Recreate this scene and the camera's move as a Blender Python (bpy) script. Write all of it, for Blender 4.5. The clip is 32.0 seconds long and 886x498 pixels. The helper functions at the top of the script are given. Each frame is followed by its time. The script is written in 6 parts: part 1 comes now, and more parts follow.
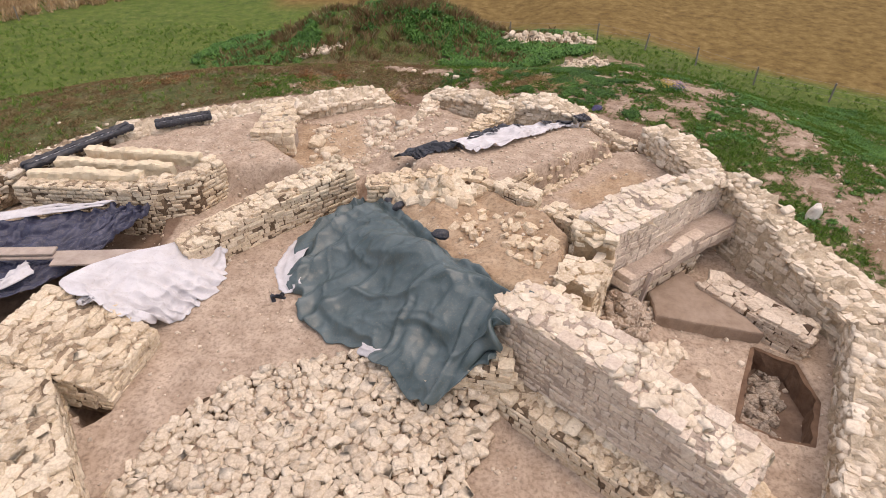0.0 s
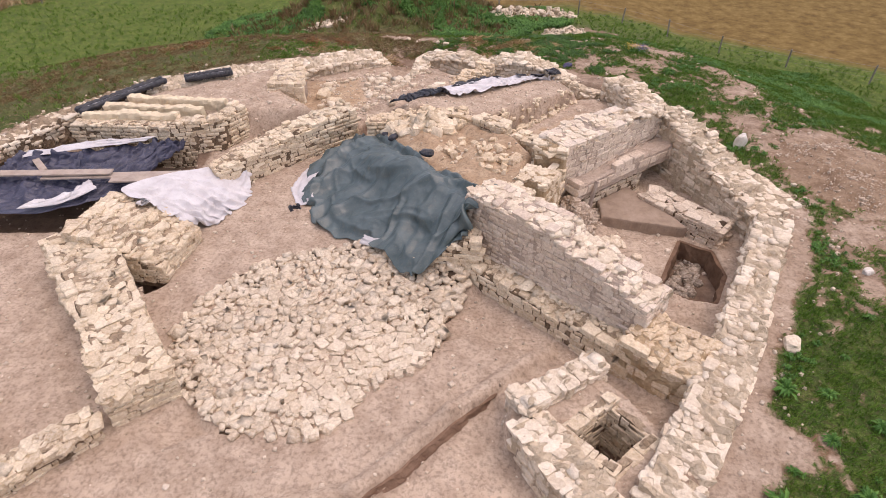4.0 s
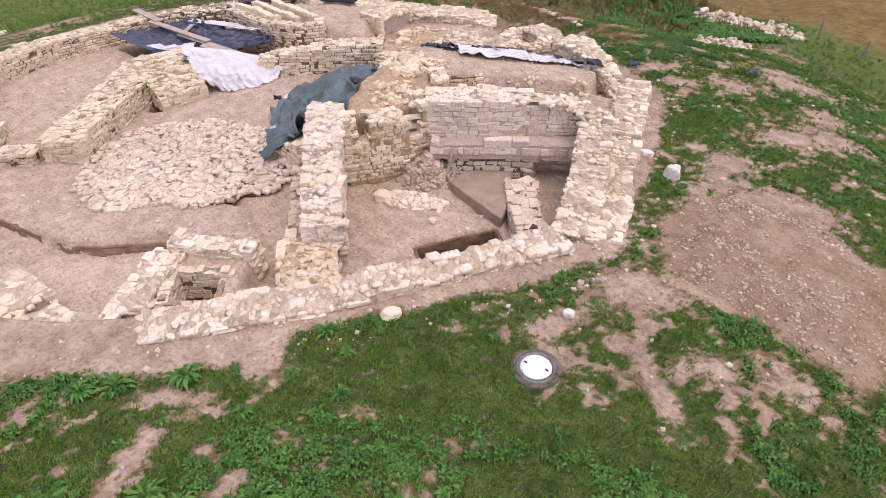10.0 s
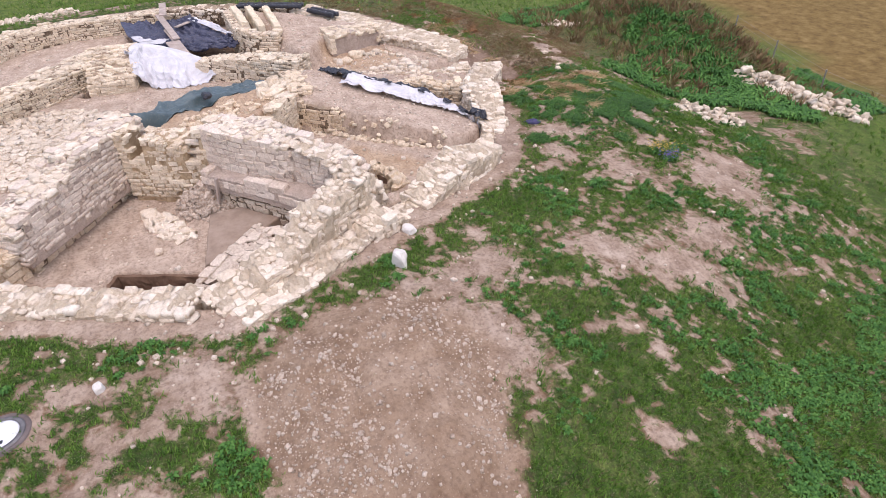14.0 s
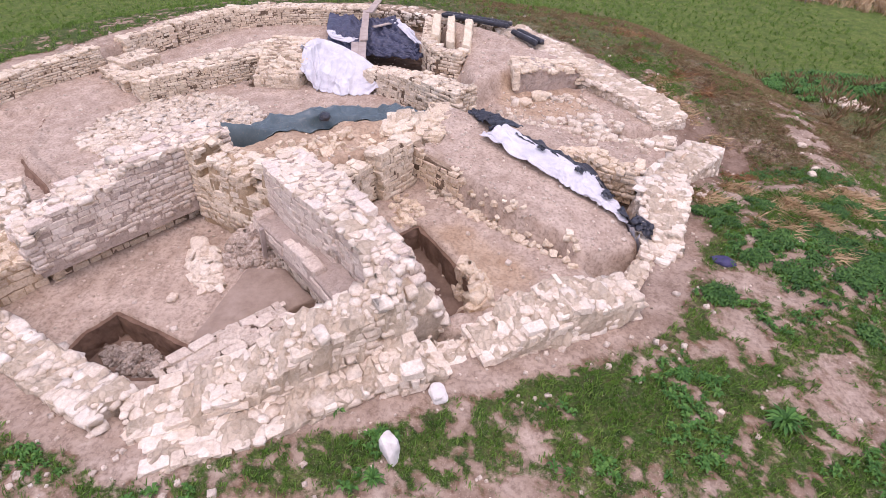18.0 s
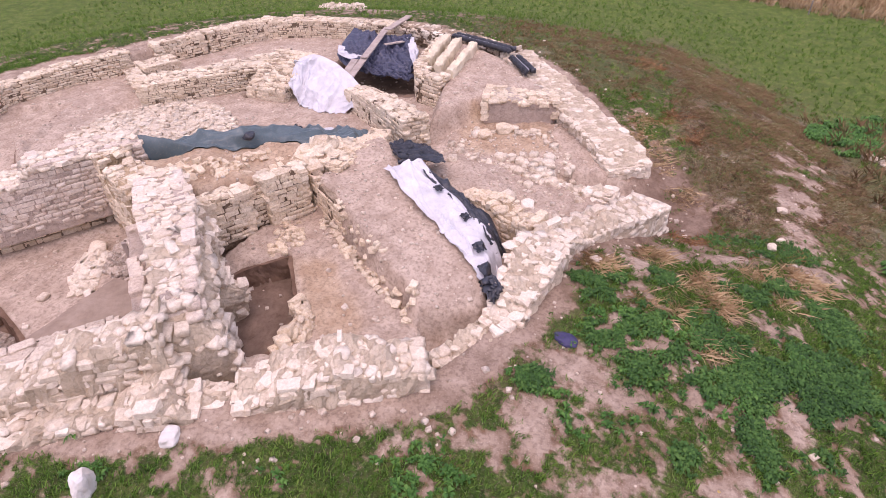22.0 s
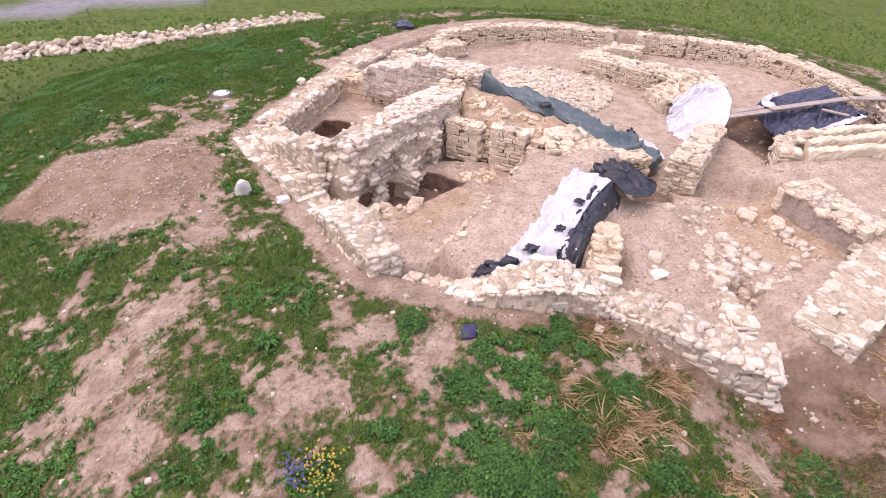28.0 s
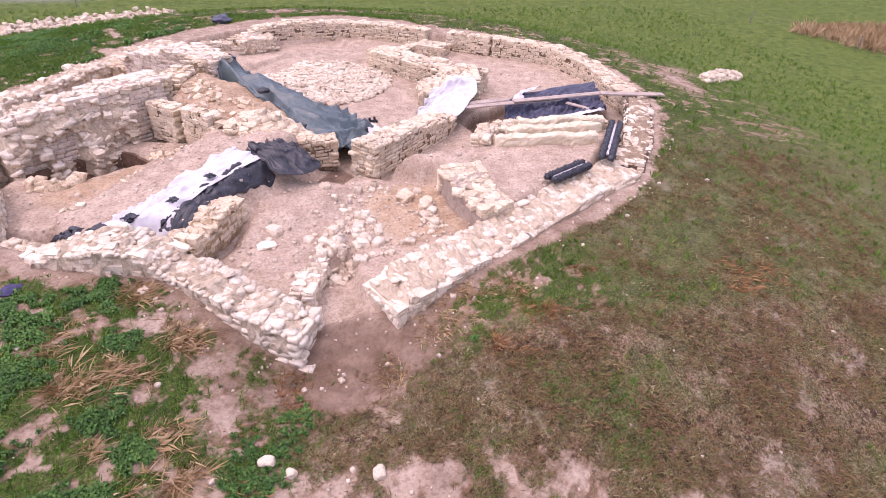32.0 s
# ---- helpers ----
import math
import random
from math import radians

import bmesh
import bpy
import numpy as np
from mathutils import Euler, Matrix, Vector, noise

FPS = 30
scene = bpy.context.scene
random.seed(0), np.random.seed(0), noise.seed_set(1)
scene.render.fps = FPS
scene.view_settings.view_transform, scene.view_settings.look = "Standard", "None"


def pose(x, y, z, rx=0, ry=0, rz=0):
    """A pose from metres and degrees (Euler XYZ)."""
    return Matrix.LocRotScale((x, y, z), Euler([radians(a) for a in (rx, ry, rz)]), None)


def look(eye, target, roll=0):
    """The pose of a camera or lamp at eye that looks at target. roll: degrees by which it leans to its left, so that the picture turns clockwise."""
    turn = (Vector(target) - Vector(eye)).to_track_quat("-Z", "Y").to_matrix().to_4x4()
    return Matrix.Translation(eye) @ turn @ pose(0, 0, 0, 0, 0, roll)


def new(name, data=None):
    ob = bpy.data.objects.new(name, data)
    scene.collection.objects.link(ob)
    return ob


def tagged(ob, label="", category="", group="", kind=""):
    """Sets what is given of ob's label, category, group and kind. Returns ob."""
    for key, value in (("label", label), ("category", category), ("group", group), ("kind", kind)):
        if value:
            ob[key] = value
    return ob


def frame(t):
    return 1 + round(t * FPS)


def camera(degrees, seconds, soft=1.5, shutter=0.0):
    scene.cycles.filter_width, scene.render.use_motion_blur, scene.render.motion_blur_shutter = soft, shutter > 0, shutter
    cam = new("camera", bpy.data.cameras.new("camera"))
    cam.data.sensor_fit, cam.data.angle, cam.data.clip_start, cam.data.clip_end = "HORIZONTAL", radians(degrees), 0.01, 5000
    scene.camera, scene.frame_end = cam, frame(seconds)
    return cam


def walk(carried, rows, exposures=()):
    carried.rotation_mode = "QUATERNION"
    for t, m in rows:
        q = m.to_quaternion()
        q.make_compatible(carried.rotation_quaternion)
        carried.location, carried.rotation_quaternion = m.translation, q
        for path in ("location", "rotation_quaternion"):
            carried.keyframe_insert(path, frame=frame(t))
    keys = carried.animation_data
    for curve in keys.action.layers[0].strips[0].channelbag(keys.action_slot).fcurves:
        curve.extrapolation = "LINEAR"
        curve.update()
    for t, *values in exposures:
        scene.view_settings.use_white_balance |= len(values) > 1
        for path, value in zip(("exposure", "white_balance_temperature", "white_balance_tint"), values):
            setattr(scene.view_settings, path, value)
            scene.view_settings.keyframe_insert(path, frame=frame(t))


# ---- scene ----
cam = camera(74.3, 32.0, soft=0.5)
METRES, EYE, TILT, LEAN, TURN = 63.0, 8.69, 0.0, 0.0, 0.0
PATH = [
    (0, (0.446, -0.549, 8.746), (0.379, 1.031, 7.521), 0.5),
    (0.5, (0.529, -1.143, 8.827), (0.463, 0.436, 7.602), 0.5),
    (1, (0.609, -1.717, 8.855), (0.542, -0.138, 7.629), 0.5),
    (1.5, (0.717, -2.162, 8.793), (0.647, -0.58, 7.57), 0.3),
    (2, (0.769, -2.893, 8.873), (0.703, -1.316, 7.644), 0.4),
    (2.5, (0.813, -3.581, 8.93), (0.75, -2.007, 7.697), 0.3),
    (4.5, (1.362, -4.421, 8.906), (1.279, -2.856, 7.664), -0.4),
    (5, (1.962, -4.497, 8.84), (1.866, -2.927, 7.604), -0.8),
    (5.5, (2.612, -4.541, 8.73), (2.528, -2.974, 7.489), -0.6),
    (6, (3.544, -4.559, 8.649), (3.438, -3.01, 7.389), -0.9),
    (6.5, (4.65, -4.529, 8.59), (4.501, -2.992, 7.319), -0.6),
    (7, (6.093, -4.495, 8.554), (5.829, -2.966, 7.292), -0.9),
    (7.5, (7.489, -4.32, 8.617), (7.115, -2.816, 7.353), -1.0),
    (8, (8.837, -3.952, 8.604), (8.351, -2.479, 7.342), -0.8),
    (8.5, (10.225, -3.427, 8.527), (9.618, -1.993, 7.271), -0.7),
    (9, (11.578, -2.794, 8.472), (10.853, -1.418, 7.215), 0.0),
    (9.5, (13.152, -2.121, 8.466), (12.257, -0.845, 7.212), -0.7),
    (10, (14.411, -1.27, 8.408), (13.35, -0.13, 7.153), -1.0),
    (10.5, (15.496, -0.187, 8.328), (14.284, 0.787, 7.071), -1.2),
    (11, (16.498, 1.269, 8.269), (15.202, 2.133, 7.014), -0.7),
    (11.5, (17.415, 2.778, 8.328), (16.097, 3.614, 7.077), 0.6),
    (12, (18.334, 4.252, 8.475), (16.984, 5.056, 7.236), 1.0),
    (12.5, (19.11, 5.693, 8.603), (17.736, 6.455, 7.366), -0.0),
    (13, (19.709, 7.049, 8.632), (18.316, 7.778, 7.396), -0.9),
    (13.5, (19.614, 8.256, 8.38), (18.202, 8.958, 7.15), -1.4),
    (15.5, (18.998, 11.557, 8.186), (17.503, 12.059, 6.955), -1.1),
    (16, (18.001, 12.117, 7.877), (16.476, 12.501, 6.641), -0.7),
    (16.5, (17.044, 12.728, 7.617), (15.493, 12.977, 6.379), -0.9),
    (17, (15.869, 13.115, 7.418), (14.294, 13.249, 6.192), -0.6),
    (17.5, (15.177, 13.342, 7.357), (13.58, 13.398, 6.154), 0.3),
    (18, (14.882, 13.636, 7.456), (13.279, 13.621, 6.26), 0.1),
    (18.5, (14.575, 13.762, 7.473), (12.974, 13.701, 6.275), -0.1),
    (19, (14.373, 13.854, 7.501), (12.774, 13.761, 6.304), -0.2),
    (19.5, (14.198, 14.047, 7.569), (12.602, 13.937, 6.369), -0.1),
    (20, (14.037, 14.651, 7.559), (12.44, 14.506, 6.364), -0.8),
    (20.5, (13.834, 15.364, 7.487), (12.23, 15.215, 6.301), -1.0),
    (21, (13.582, 16.34, 7.419), (11.978, 16.158, 6.24), -1.8),
    (21.5, (13.37, 17.642, 7.432), (11.769, 17.401, 6.258), -1.6),
    (22, (13.229, 19.245, 7.737), (11.665, 18.836, 6.561), -1.4),
    (22.5, (12.584, 20.498, 7.686), (11.099, 19.853, 6.513), -0.2),
    (23, (11.894, 21.801, 7.809), (10.543, 20.922, 6.624), 0.4),
    (23.5, (10.871, 23.058, 7.657), (9.65, 22.008, 6.471), 0.5),
    (24, (9.927, 24.344, 7.658), (8.786, 23.214, 6.466), 1.2),
    (24.5, (9.062, 25.601, 7.895), (8.008, 24.399, 6.692), 1.4),
    (25, (8.428, 26.47, 7.972), (7.422, 25.224, 6.775), 2.4),
    (25.5, (8.137, 27.058, 8.133), (7.266, 25.711, 6.939), 2.3),
    (26, (8.086, 27.338, 8.219), (7.393, 25.889, 7.028), 1.9),
    (26.5, (8.083, 27.426, 8.219), (7.547, 25.898, 7.046), 2.0),
    (28.5, (7.639, 28.009, 8.226), (7.238, 26.429, 7.067), 1.7),
    (29, (6.918, 28.232, 8.182), (6.525, 26.645, 7.03), 1.3),
    (29.5, (5.935, 28.503, 8.158), (5.528, 26.915, 7.012), 1.5),
    (30, (4.6, 28.887, 8.114), (4.195, 27.293, 6.976), 1.5),
    (30.5, (3.08, 29.331, 8.08), (2.681, 27.734, 6.945), 1.6),
    (31, (1.37, 29.76, 8.034), (0.984, 28.163, 6.894), 1.3),
    (31.5, (-0.368, 30.208, 7.935), (-0.743, 28.608, 6.795), 1.3),
    (32, (-1.262, 30.972, 8.081), (-1.691, 29.382, 6.947), 3.1),
]
walk(cam, [(t, look(eye, target, roll)) for t, eye, target, roll in PATH],
     [(0.0, 0.11, 7150, 18), (6.0, 0.11, 6800, 24), (10.0, 0.23, 6500, 23), (13.0, 0.27, 6200, 18), (16.0, 0.29, 6100, 27), (19.0, 0.25, 6100, 31), (23.0, 0.29, 6400, 36), (26.0, 0.44, 6450, 29), (30.0, 0.48, 6450, 29), (32.0, 0.54, 6350, 38)])

# ---------------------------------------------------------------- light
world = bpy.data.worlds.new("sky_world")
scene.world = world
world.use_nodes = True
wn = world.node_tree.nodes
wl = world.node_tree.links
sky = wn.new("ShaderNodeTexSky")
sky.sky_type = "NISHITA"
sky.sun_disc = False
sky.sun_elevation = radians(72)
sky.sun_rotation = radians(90)
sky.dust_density = 4.0
sky.ozone_density = 1.0
bg = wn["Background"]
bg.inputs[1].default_value = 0.15
wl.new(sky.outputs[0], bg.inputs[0])
sun_data = bpy.data.lights.new("overcast_sun", "SUN")
sun_data.energy = 1.4
sun_data.angle = radians(150)
sun_data.color = (1.0, 0.955, 0.88)
sun = new("overcast_sun", sun_data)
sun.matrix_world = look((5, 9.5, 30), (0, 9, 0))


# ---------------------------------------------------------------- node helpers
def mat_new(name, rough=0.9, spec=0.2):
    m = bpy.data.materials.new(name)
    m.use_nodes = True
    nt = m.node_tree
    b = nt.nodes["Principled BSDF"]
    b.inputs["Roughness"].default_value = rough
    b.inputs["Specular IOR Level"].default_value = spec
    return m, nt, b


def nd(nt, kind, **kw):
    n = nt.nodes.new(kind)
    for k, v in kw.items():
        n.inputs[k].default_value = v
    return n


def tex(nt, scale, detail=4.0, rough=0.6, obj=True, vec=None):
    n = nt.nodes.new("ShaderNodeTexNoise")
    n.inputs["Scale"].default_value = scale
    n.inputs["Detail"].default_value = detail
    n.inputs["Roughness"].default_value = rough
    if vec is not None:
        nt.links.new(vec, n.inputs["Vector"])
    return n


def world_vec(nt):
    g = nt.nodes.new("ShaderNodeNewGeometry")
    return g.outputs["Position"]


def ramp(nt, fac, stops):
    r = nt.nodes.new("ShaderNodeValToRGB")
    el = r.color_ramp.elements
    el[0].position, el[0].color = stops[0][0], (*stops[0][1], 1)
    el[1].position, el[1].color = stops[-1][0], (*stops[-1][1], 1)
    for p, c in stops[1:-1]:
        e = el.new(p)
        e.color = (*c, 1)
    nt.links.new(fac, r.inputs[0])
    return r.outputs[0]


def mixc(nt, fac, a, b, mode="MIX"):
    n = nt.nodes.new("ShaderNodeMix")
    n.data_type = "RGBA"
    n.blend_type = mode
    for sock, v in ((n.inputs[0], fac), (n.inputs[6], a), (n.inputs[7], b)):
        if hasattr(v, "is_linked"):
            nt.links.new(v, sock)
        elif isinstance(v, tuple):
            sock.default_value = (*v, 1) if len(v) == 3 else v
        else:
            sock.default_value = v
    return n.outputs[2]


def mth(nt, op, a, b=0.0, clamp=False):
    n = nt.nodes.new("ShaderNodeMath")
    n.operation = op
    n.use_clamp = clamp
    for sock, v in ((n.inputs[0], a), (n.inputs[1], b)):
        if hasattr(v, "is_linked"):
            nt.links.new(v, sock)
        else:
            sock.default_value = v
    return n.outputs[0]


def bump(nt, b, height, strength=0.4, dist=0.02):
    n = nt.nodes.new("ShaderNodeBump")
    n.inputs["Strength"].default_value = strength
    n.inputs["Distance"].default_value = dist
    nt.links.new(height, n.inputs["Height"])
    nt.links.new(n.outputs[0], b.inputs["Normal"])


def piece_random(nt):
    o = nt.nodes.new("ShaderNodeObjectInfo")
    g = nt.nodes.new("ShaderNodeNewGeometry")
    return mth(nt, "FRACT", mth(nt, "ADD", o.outputs["Random"], g.outputs["Random Per Island"]))


def cracks(nt, p, scale, width, warp=0.35):
    """Thin dark fissures: 1 in the crack, 0 on the stone."""
    w = tex(nt, scale * 0.9, 3.0, 0.6, vec=p)
    add = nt.nodes.new("ShaderNodeVectorMath")
    add.operation = "MULTIPLY_ADD"
    nt.links.new(w.outputs[1], add.inputs[0])
    add.inputs[1].default_value = (warp, warp, warp)
    nt.links.new(p, add.inputs[2])
    v = nt.nodes.new("ShaderNodeTexVoronoi")
    v.feature = "DISTANCE_TO_EDGE"
    v.inputs["Scale"].default_value = scale
    nt.links.new(add.outputs[0], v.inputs["Vector"])
    return ramp_fac(nt, v.outputs["Distance"], width, 0.0)


def stone_material(name, lo, mid, hi, stain=(0.22, 0.15, 0.10), stain_amt=0.5, crack=0.30):
    m, nt, b = mat_new(name, 0.92, 0.15)
    p = world_vec(nt)
    base = ramp(nt, piece_random(nt), [(0.0, lo), (0.4, mid), (1.0, hi)])
    big = tex(nt, 1.1, 3.0, 0.6, vec=p)
    fine = tex(nt, 16.0, 6.0, 0.7, vec=p)
    grit = tex(nt, 70.0, 3.0, 0.7, vec=p)
    f1 = mth(nt, "MULTIPLY", ramp_fac(nt, big.outputs[0], 0.48, 0.74), stain_amt)
    c = mixc(nt, f1, base, stain)
    c = mixc(nt, ramp_fac(nt, fine.outputs[0], 0.34, 0.62), mixc(nt, 0.26, c, stain), mixc(nt, 0.42, c, (0.94, 0.86, 0.74)))
    c = mixc(nt, mth(nt, "MULTIPLY", ramp_fac(nt, grit.outputs[0], 0.57, 0.68), 0.38), c, stain)
    dark = mth(nt, "MULTIPLY", cracks(nt, p, 4.2, 0.03), ramp_fac(nt, tex(nt, 2.3, 3.0, 0.6, vec=p).outputs[0], 0.40, 0.58))
    dk = dark
    c = mixc(nt, mth(nt, "MULTIPLY", dk, crack), c, tuple(0.35 * v for v in stain))
    nt.links.new(c, b.inputs["Base Color"])
    hgt = mth(nt, "ADD", fine.outputs[0], mth(nt, "MULTIPLY", grit.outputs[0], 0.6))
    bump(nt, b, mth(nt, "SUBTRACT", hgt, mth(nt, "MULTIPLY", dk, 0.4)), 0.65, 0.025)
    return m


def mortar_material(name, lo, hi, crack=0.6):
    """Mortar full of small rubble: cells of stone of many tones with dark seams."""
    m, nt, b = mat_new(name, 0.95, 0.1)
    p = world_vec(nt)
    v = nt.nodes.new("ShaderNodeTexVoronoi")
    v.inputs["Scale"].default_value = 8.5
    w = tex(nt, 6.0, 3.0, 0.6, vec=p)
    nt.links.new(mixc(nt, 0.12, p, w.outputs[1]), v.inputs["Vector"])
    sep = nt.nodes.new("ShaderNodeSeparateColor")
    nt.links.new(v.outputs["Color"], sep.inputs[0])
    fine = tex(nt, 18.0, 5.0, 0.7, vec=p)
    big = tex(nt, 1.6, 3.0, 0.6, vec=p)
    c = mixc(nt, mth(nt, "MULTIPLY", sep.outputs[0], 0.75), lo, hi)
    c = mixc(nt, ramp_fac(nt, fine.outputs[0], 0.36, 0.64), mixc(nt, 0.4, c, lo), mixc(nt, 0.35, c, hi))
    c = mixc(nt, mth(nt, "MULTIPLY", ramp_fac(nt, big.outputs[0], 0.45, 0.7), 0.45), c, lo)
    dk = cracks(nt, p, 7.0, 0.07)
    c = mixc(nt, mth(nt, "MULTIPLY", dk, crack), c, tuple(0.3 * k for k in lo))
    nt.links.new(c, b.inputs["Base Color"])
    bump(nt, b, mth(nt, "SUBTRACT", fine.outputs[0], mth(nt, "MULTIPLY", dk, 0.5)), 0.8, 0.04)
    return m


def ramp_fac(nt, fac, a, b):
    n = nt.nodes.new("ShaderNodeMapRange")
    n.inputs["From Min"].default_value = a
    n.inputs["From Max"].default_value = b
    nt.links.new(fac, n.inputs["Value"])
    return n.outputs[0]


def plain_material(name, col, col2=None, rough=0.8, scale=6.0, spec=0.2, bstr=0.15, metal=0.0):
    m, nt, b = mat_new(name, rough, spec)
    b.inputs["Metallic"].default_value = metal
    p = world_vec(nt)
    n = tex(nt, scale, 5.0, 0.65, vec=p)
    n2 = tex(nt, scale * 9, 3.0, 0.6, vec=p)
    c = mixc(nt, ramp_fac(nt, n.outputs[0], 0.35, 0.68), col, col2 or tuple(v * 0.7 for v in col))
    nt.links.new(c, b.inputs["Base Color"])
    bump(nt, b, n2.outputs[0], bstr, 0.02)
    return m


# ---------------------------------------------------------------- materials
STONE = stone_material("limestone", (0.54, 0.41, 0.255), (0.73, 0.585, 0.39), (0.87, 0.75, 0.555), (0.27, 0.18, 0.115), 0.34)
STONE_PALE = stone_material("weathered_pale_limestone", (0.63, 0.505, 0.36), (0.78, 0.66, 0.50), (0.90, 0.805, 0.655), (0.36, 0.255, 0.175), 0.28, 0.10)
STONE_PINK = stone_material("pinkish_grey_limestone", (0.56, 0.44, 0.34), (0.68, 0.555, 0.44), (0.80, 0.69, 0.57), (0.34, 0.24, 0.185), 0.28)
STONE_OCHRE = stone_material("ochre_limestone", (0.50, 0.355, 0.21), (0.68, 0.52, 0.325), (0.82, 0.665, 0.45), (0.30, 0.19, 0.105), 0.35)
RUBBLE = stone_material("rubble_limestone", (0.50, 0.385, 0.26), (0.67, 0.545, 0.39), (0.82, 0.71, 0.55), (0.29, 0.20, 0.135), 0.25, 0.35)
MORTAR = mortar_material("earth_mortar", (0.15, 0.105, 0.07), (0.36, 0.27, 0.185))
CLODS = stone_material("earth_clods", (0.26, 0.175, 0.115), (0.40, 0.29, 0.205), (0.56, 0.44, 0.335))
# darker brown set of clods for the trench bottom
DARK_CLODS = stone_material("dark_clods", (0.13, 0.085, 0.058), (0.21, 0.145, 0.10), (0.36, 0.265, 0.19), (0.09, 0.06, 0.04), 0.2, 0.2)
PEBBLE = stone_material("dusty_pebbles", (0.40, 0.30, 0.215), (0.54, 0.43, 0.32), (0.72, 0.61, 0.48), (0.28, 0.19, 0.14), 0.2, 0.2)
BED = plain_material("dark_bedding_earth", (0.13, 0.09, 0.06), (0.06, 0.04, 0.027), 0.95, 5.0, 0.1, 0.6)
OCHRE_MASS = mortar_material("ochre_wall_core", (0.42, 0.30, 0.18), (0.66, 0.52, 0.35), 0.15)
MORTAR_TOP = mortar_material("dusty_mortar", (0.30, 0.22, 0.15), (0.60, 0.48, 0.345), 0.35)
PLASTER = mortar_material("grey_pink_plaster", (0.46, 0.365, 0.295), (0.62, 0.51, 0.42), 0.25)
MORTAR_PALE = mortar_material("lime_mortar", (0.50, 0.395, 0.28), (0.80, 0.69, 0.53), 0.12)
LIME_CAP = plain_material("smooth_lime_capping", (0.80, 0.70, 0.52), (0.62, 0.51, 0.36), 0.9, 3.0, 0.15, 0.8)
# dark tone holds the step's overhang shadow as well as its damp soil
EARTH_DARK = plain_material("damp_shaded_earth", (0.26, 0.17, 0.12), (0.16, 0.10, 0.07), 0.95, 3.0, 0.1, 0.8)
FLOOR_SLAB = plain_material("beaten_grey_floor", (0.40, 0.31, 0.24), (0.27, 0.20, 0.148), 0.95, 2.0, 0.1, 0.8)


# ---------------------------------------------------------------- mesh helpers
rng = np.random.default_rng(7)


def mesh_of(name, verts, faces, mat, smooth=False):
    me = bpy.data.meshes.new(name)
    me.from_pydata([tuple(v) for v in verts], [], [tuple(f) for f in faces])
    if mat:
        me.materials.append(mat)
    if smooth:
        me.shade_smooth()
    me.update()
    return me


def big_mesh(name, verts, quads, mat, smooth=True):
    """A mesh from arrays, for many faces of one size."""
    verts, quads = np.asarray(verts, np.float32), np.asarray(quads, np.int32)
    k = quads.shape[1]
    me = bpy.data.meshes.new(name)
    me.vertices.add(len(verts))
    me.vertices.foreach_set("co", verts.ravel())
    me.loops.add(quads.size)
    me.loops.foreach_set("vertex_index", quads.ravel())
    me.polygons.add(len(quads))
    me.polygons.foreach_set("loop_start", np.arange(0, quads.size, k, dtype=np.int32))
    me.update(calc_edges=True)
    me.validate()
    if mat:
        me.materials.append(mat)
    if smooth:
        me.shade_smooth()
    return me


def part(name, me, parent, label=""):
    ob = new(name, me)
    ob.parent = parent
    if label:
        ob["label"] = label
    return ob


def bm_mesh(name, bm, mat, smooth=False):
    me = bpy.data.meshes.new(name)
    bm.to_mesh(me)
    bm.free()
    me.materials.append(mat)
    if smooth:
        me.shade_smooth()
    return me


def block_shape(seed, jitter=0.055, bev=0.085):
    """A rough-hewn unit block: chamfered, with its corners knocked about."""
    r = random.Random(seed)
    bm = bmesh.new()
    bmesh.ops.create_cube(bm, size=1.0)
    bmesh.ops.bevel(bm, geom=list(bm.edges), offset=bev * r.uniform(0.6, 1.2), segments=1, affect="EDGES")
    for v in bm.verts:
        v.co += Vector((r.uniform(-1, 1), r.uniform(-1, 1), r.uniform(-1, 1))) * jitter
    bmesh.ops.triangulate(bm, faces=list(bm.faces))
    vs = np.array([v.co[:] for v in bm.verts])
    fs = np.array([[v.index for v in f.verts] for f in bm.faces])
    bm.free()
    return vs, fs


def cobble_shape(seed):
    r = random.Random(seed)
    bm = bmesh.new()
    bmesh.ops.create_icosphere(bm, subdivisions=1, radius=0.55)
    for v in bm.verts:
        q = v.co.normalized()
        f = 1.0 + 0.30 * noise.noise(q * 1.6 + Vector((seed * 3.1, 0, 0))) + r.uniform(-0.10, 0.10)
        v.co = Vector((max(-0.46, min(0.46, q.x * 0.6 * f)), max(-0.46, min(0.46, q.y * 0.6 * f)), max(-0.42, min(0.42, q.z * 0.58 * f))))
    vs = np.array([v.co[:] for v in bm.verts])
    fs = np.array([[v.index for v in f.verts] for f in bm.faces])
    bm.free()
    return vs, fs


BLOCKS = [block_shape(i) for i in range(18)]
LUMPS = [block_shape(50 + i, 0.115, 0.12) for i in range(20)]
COBBLES = [cobble_shape(i) for i in range(16)]
LIB = {}


def lib_mesh(kind, i, mat):
    key = (kind, i, mat.name)
    if key not in LIB:
        vs, fs = {"block": BLOCKS, "lump": LUMPS, "cobble": COBBLES}[kind][i]
        LIB[key] = mesh_of("stone", vs, fs, mat)
    return LIB[key]


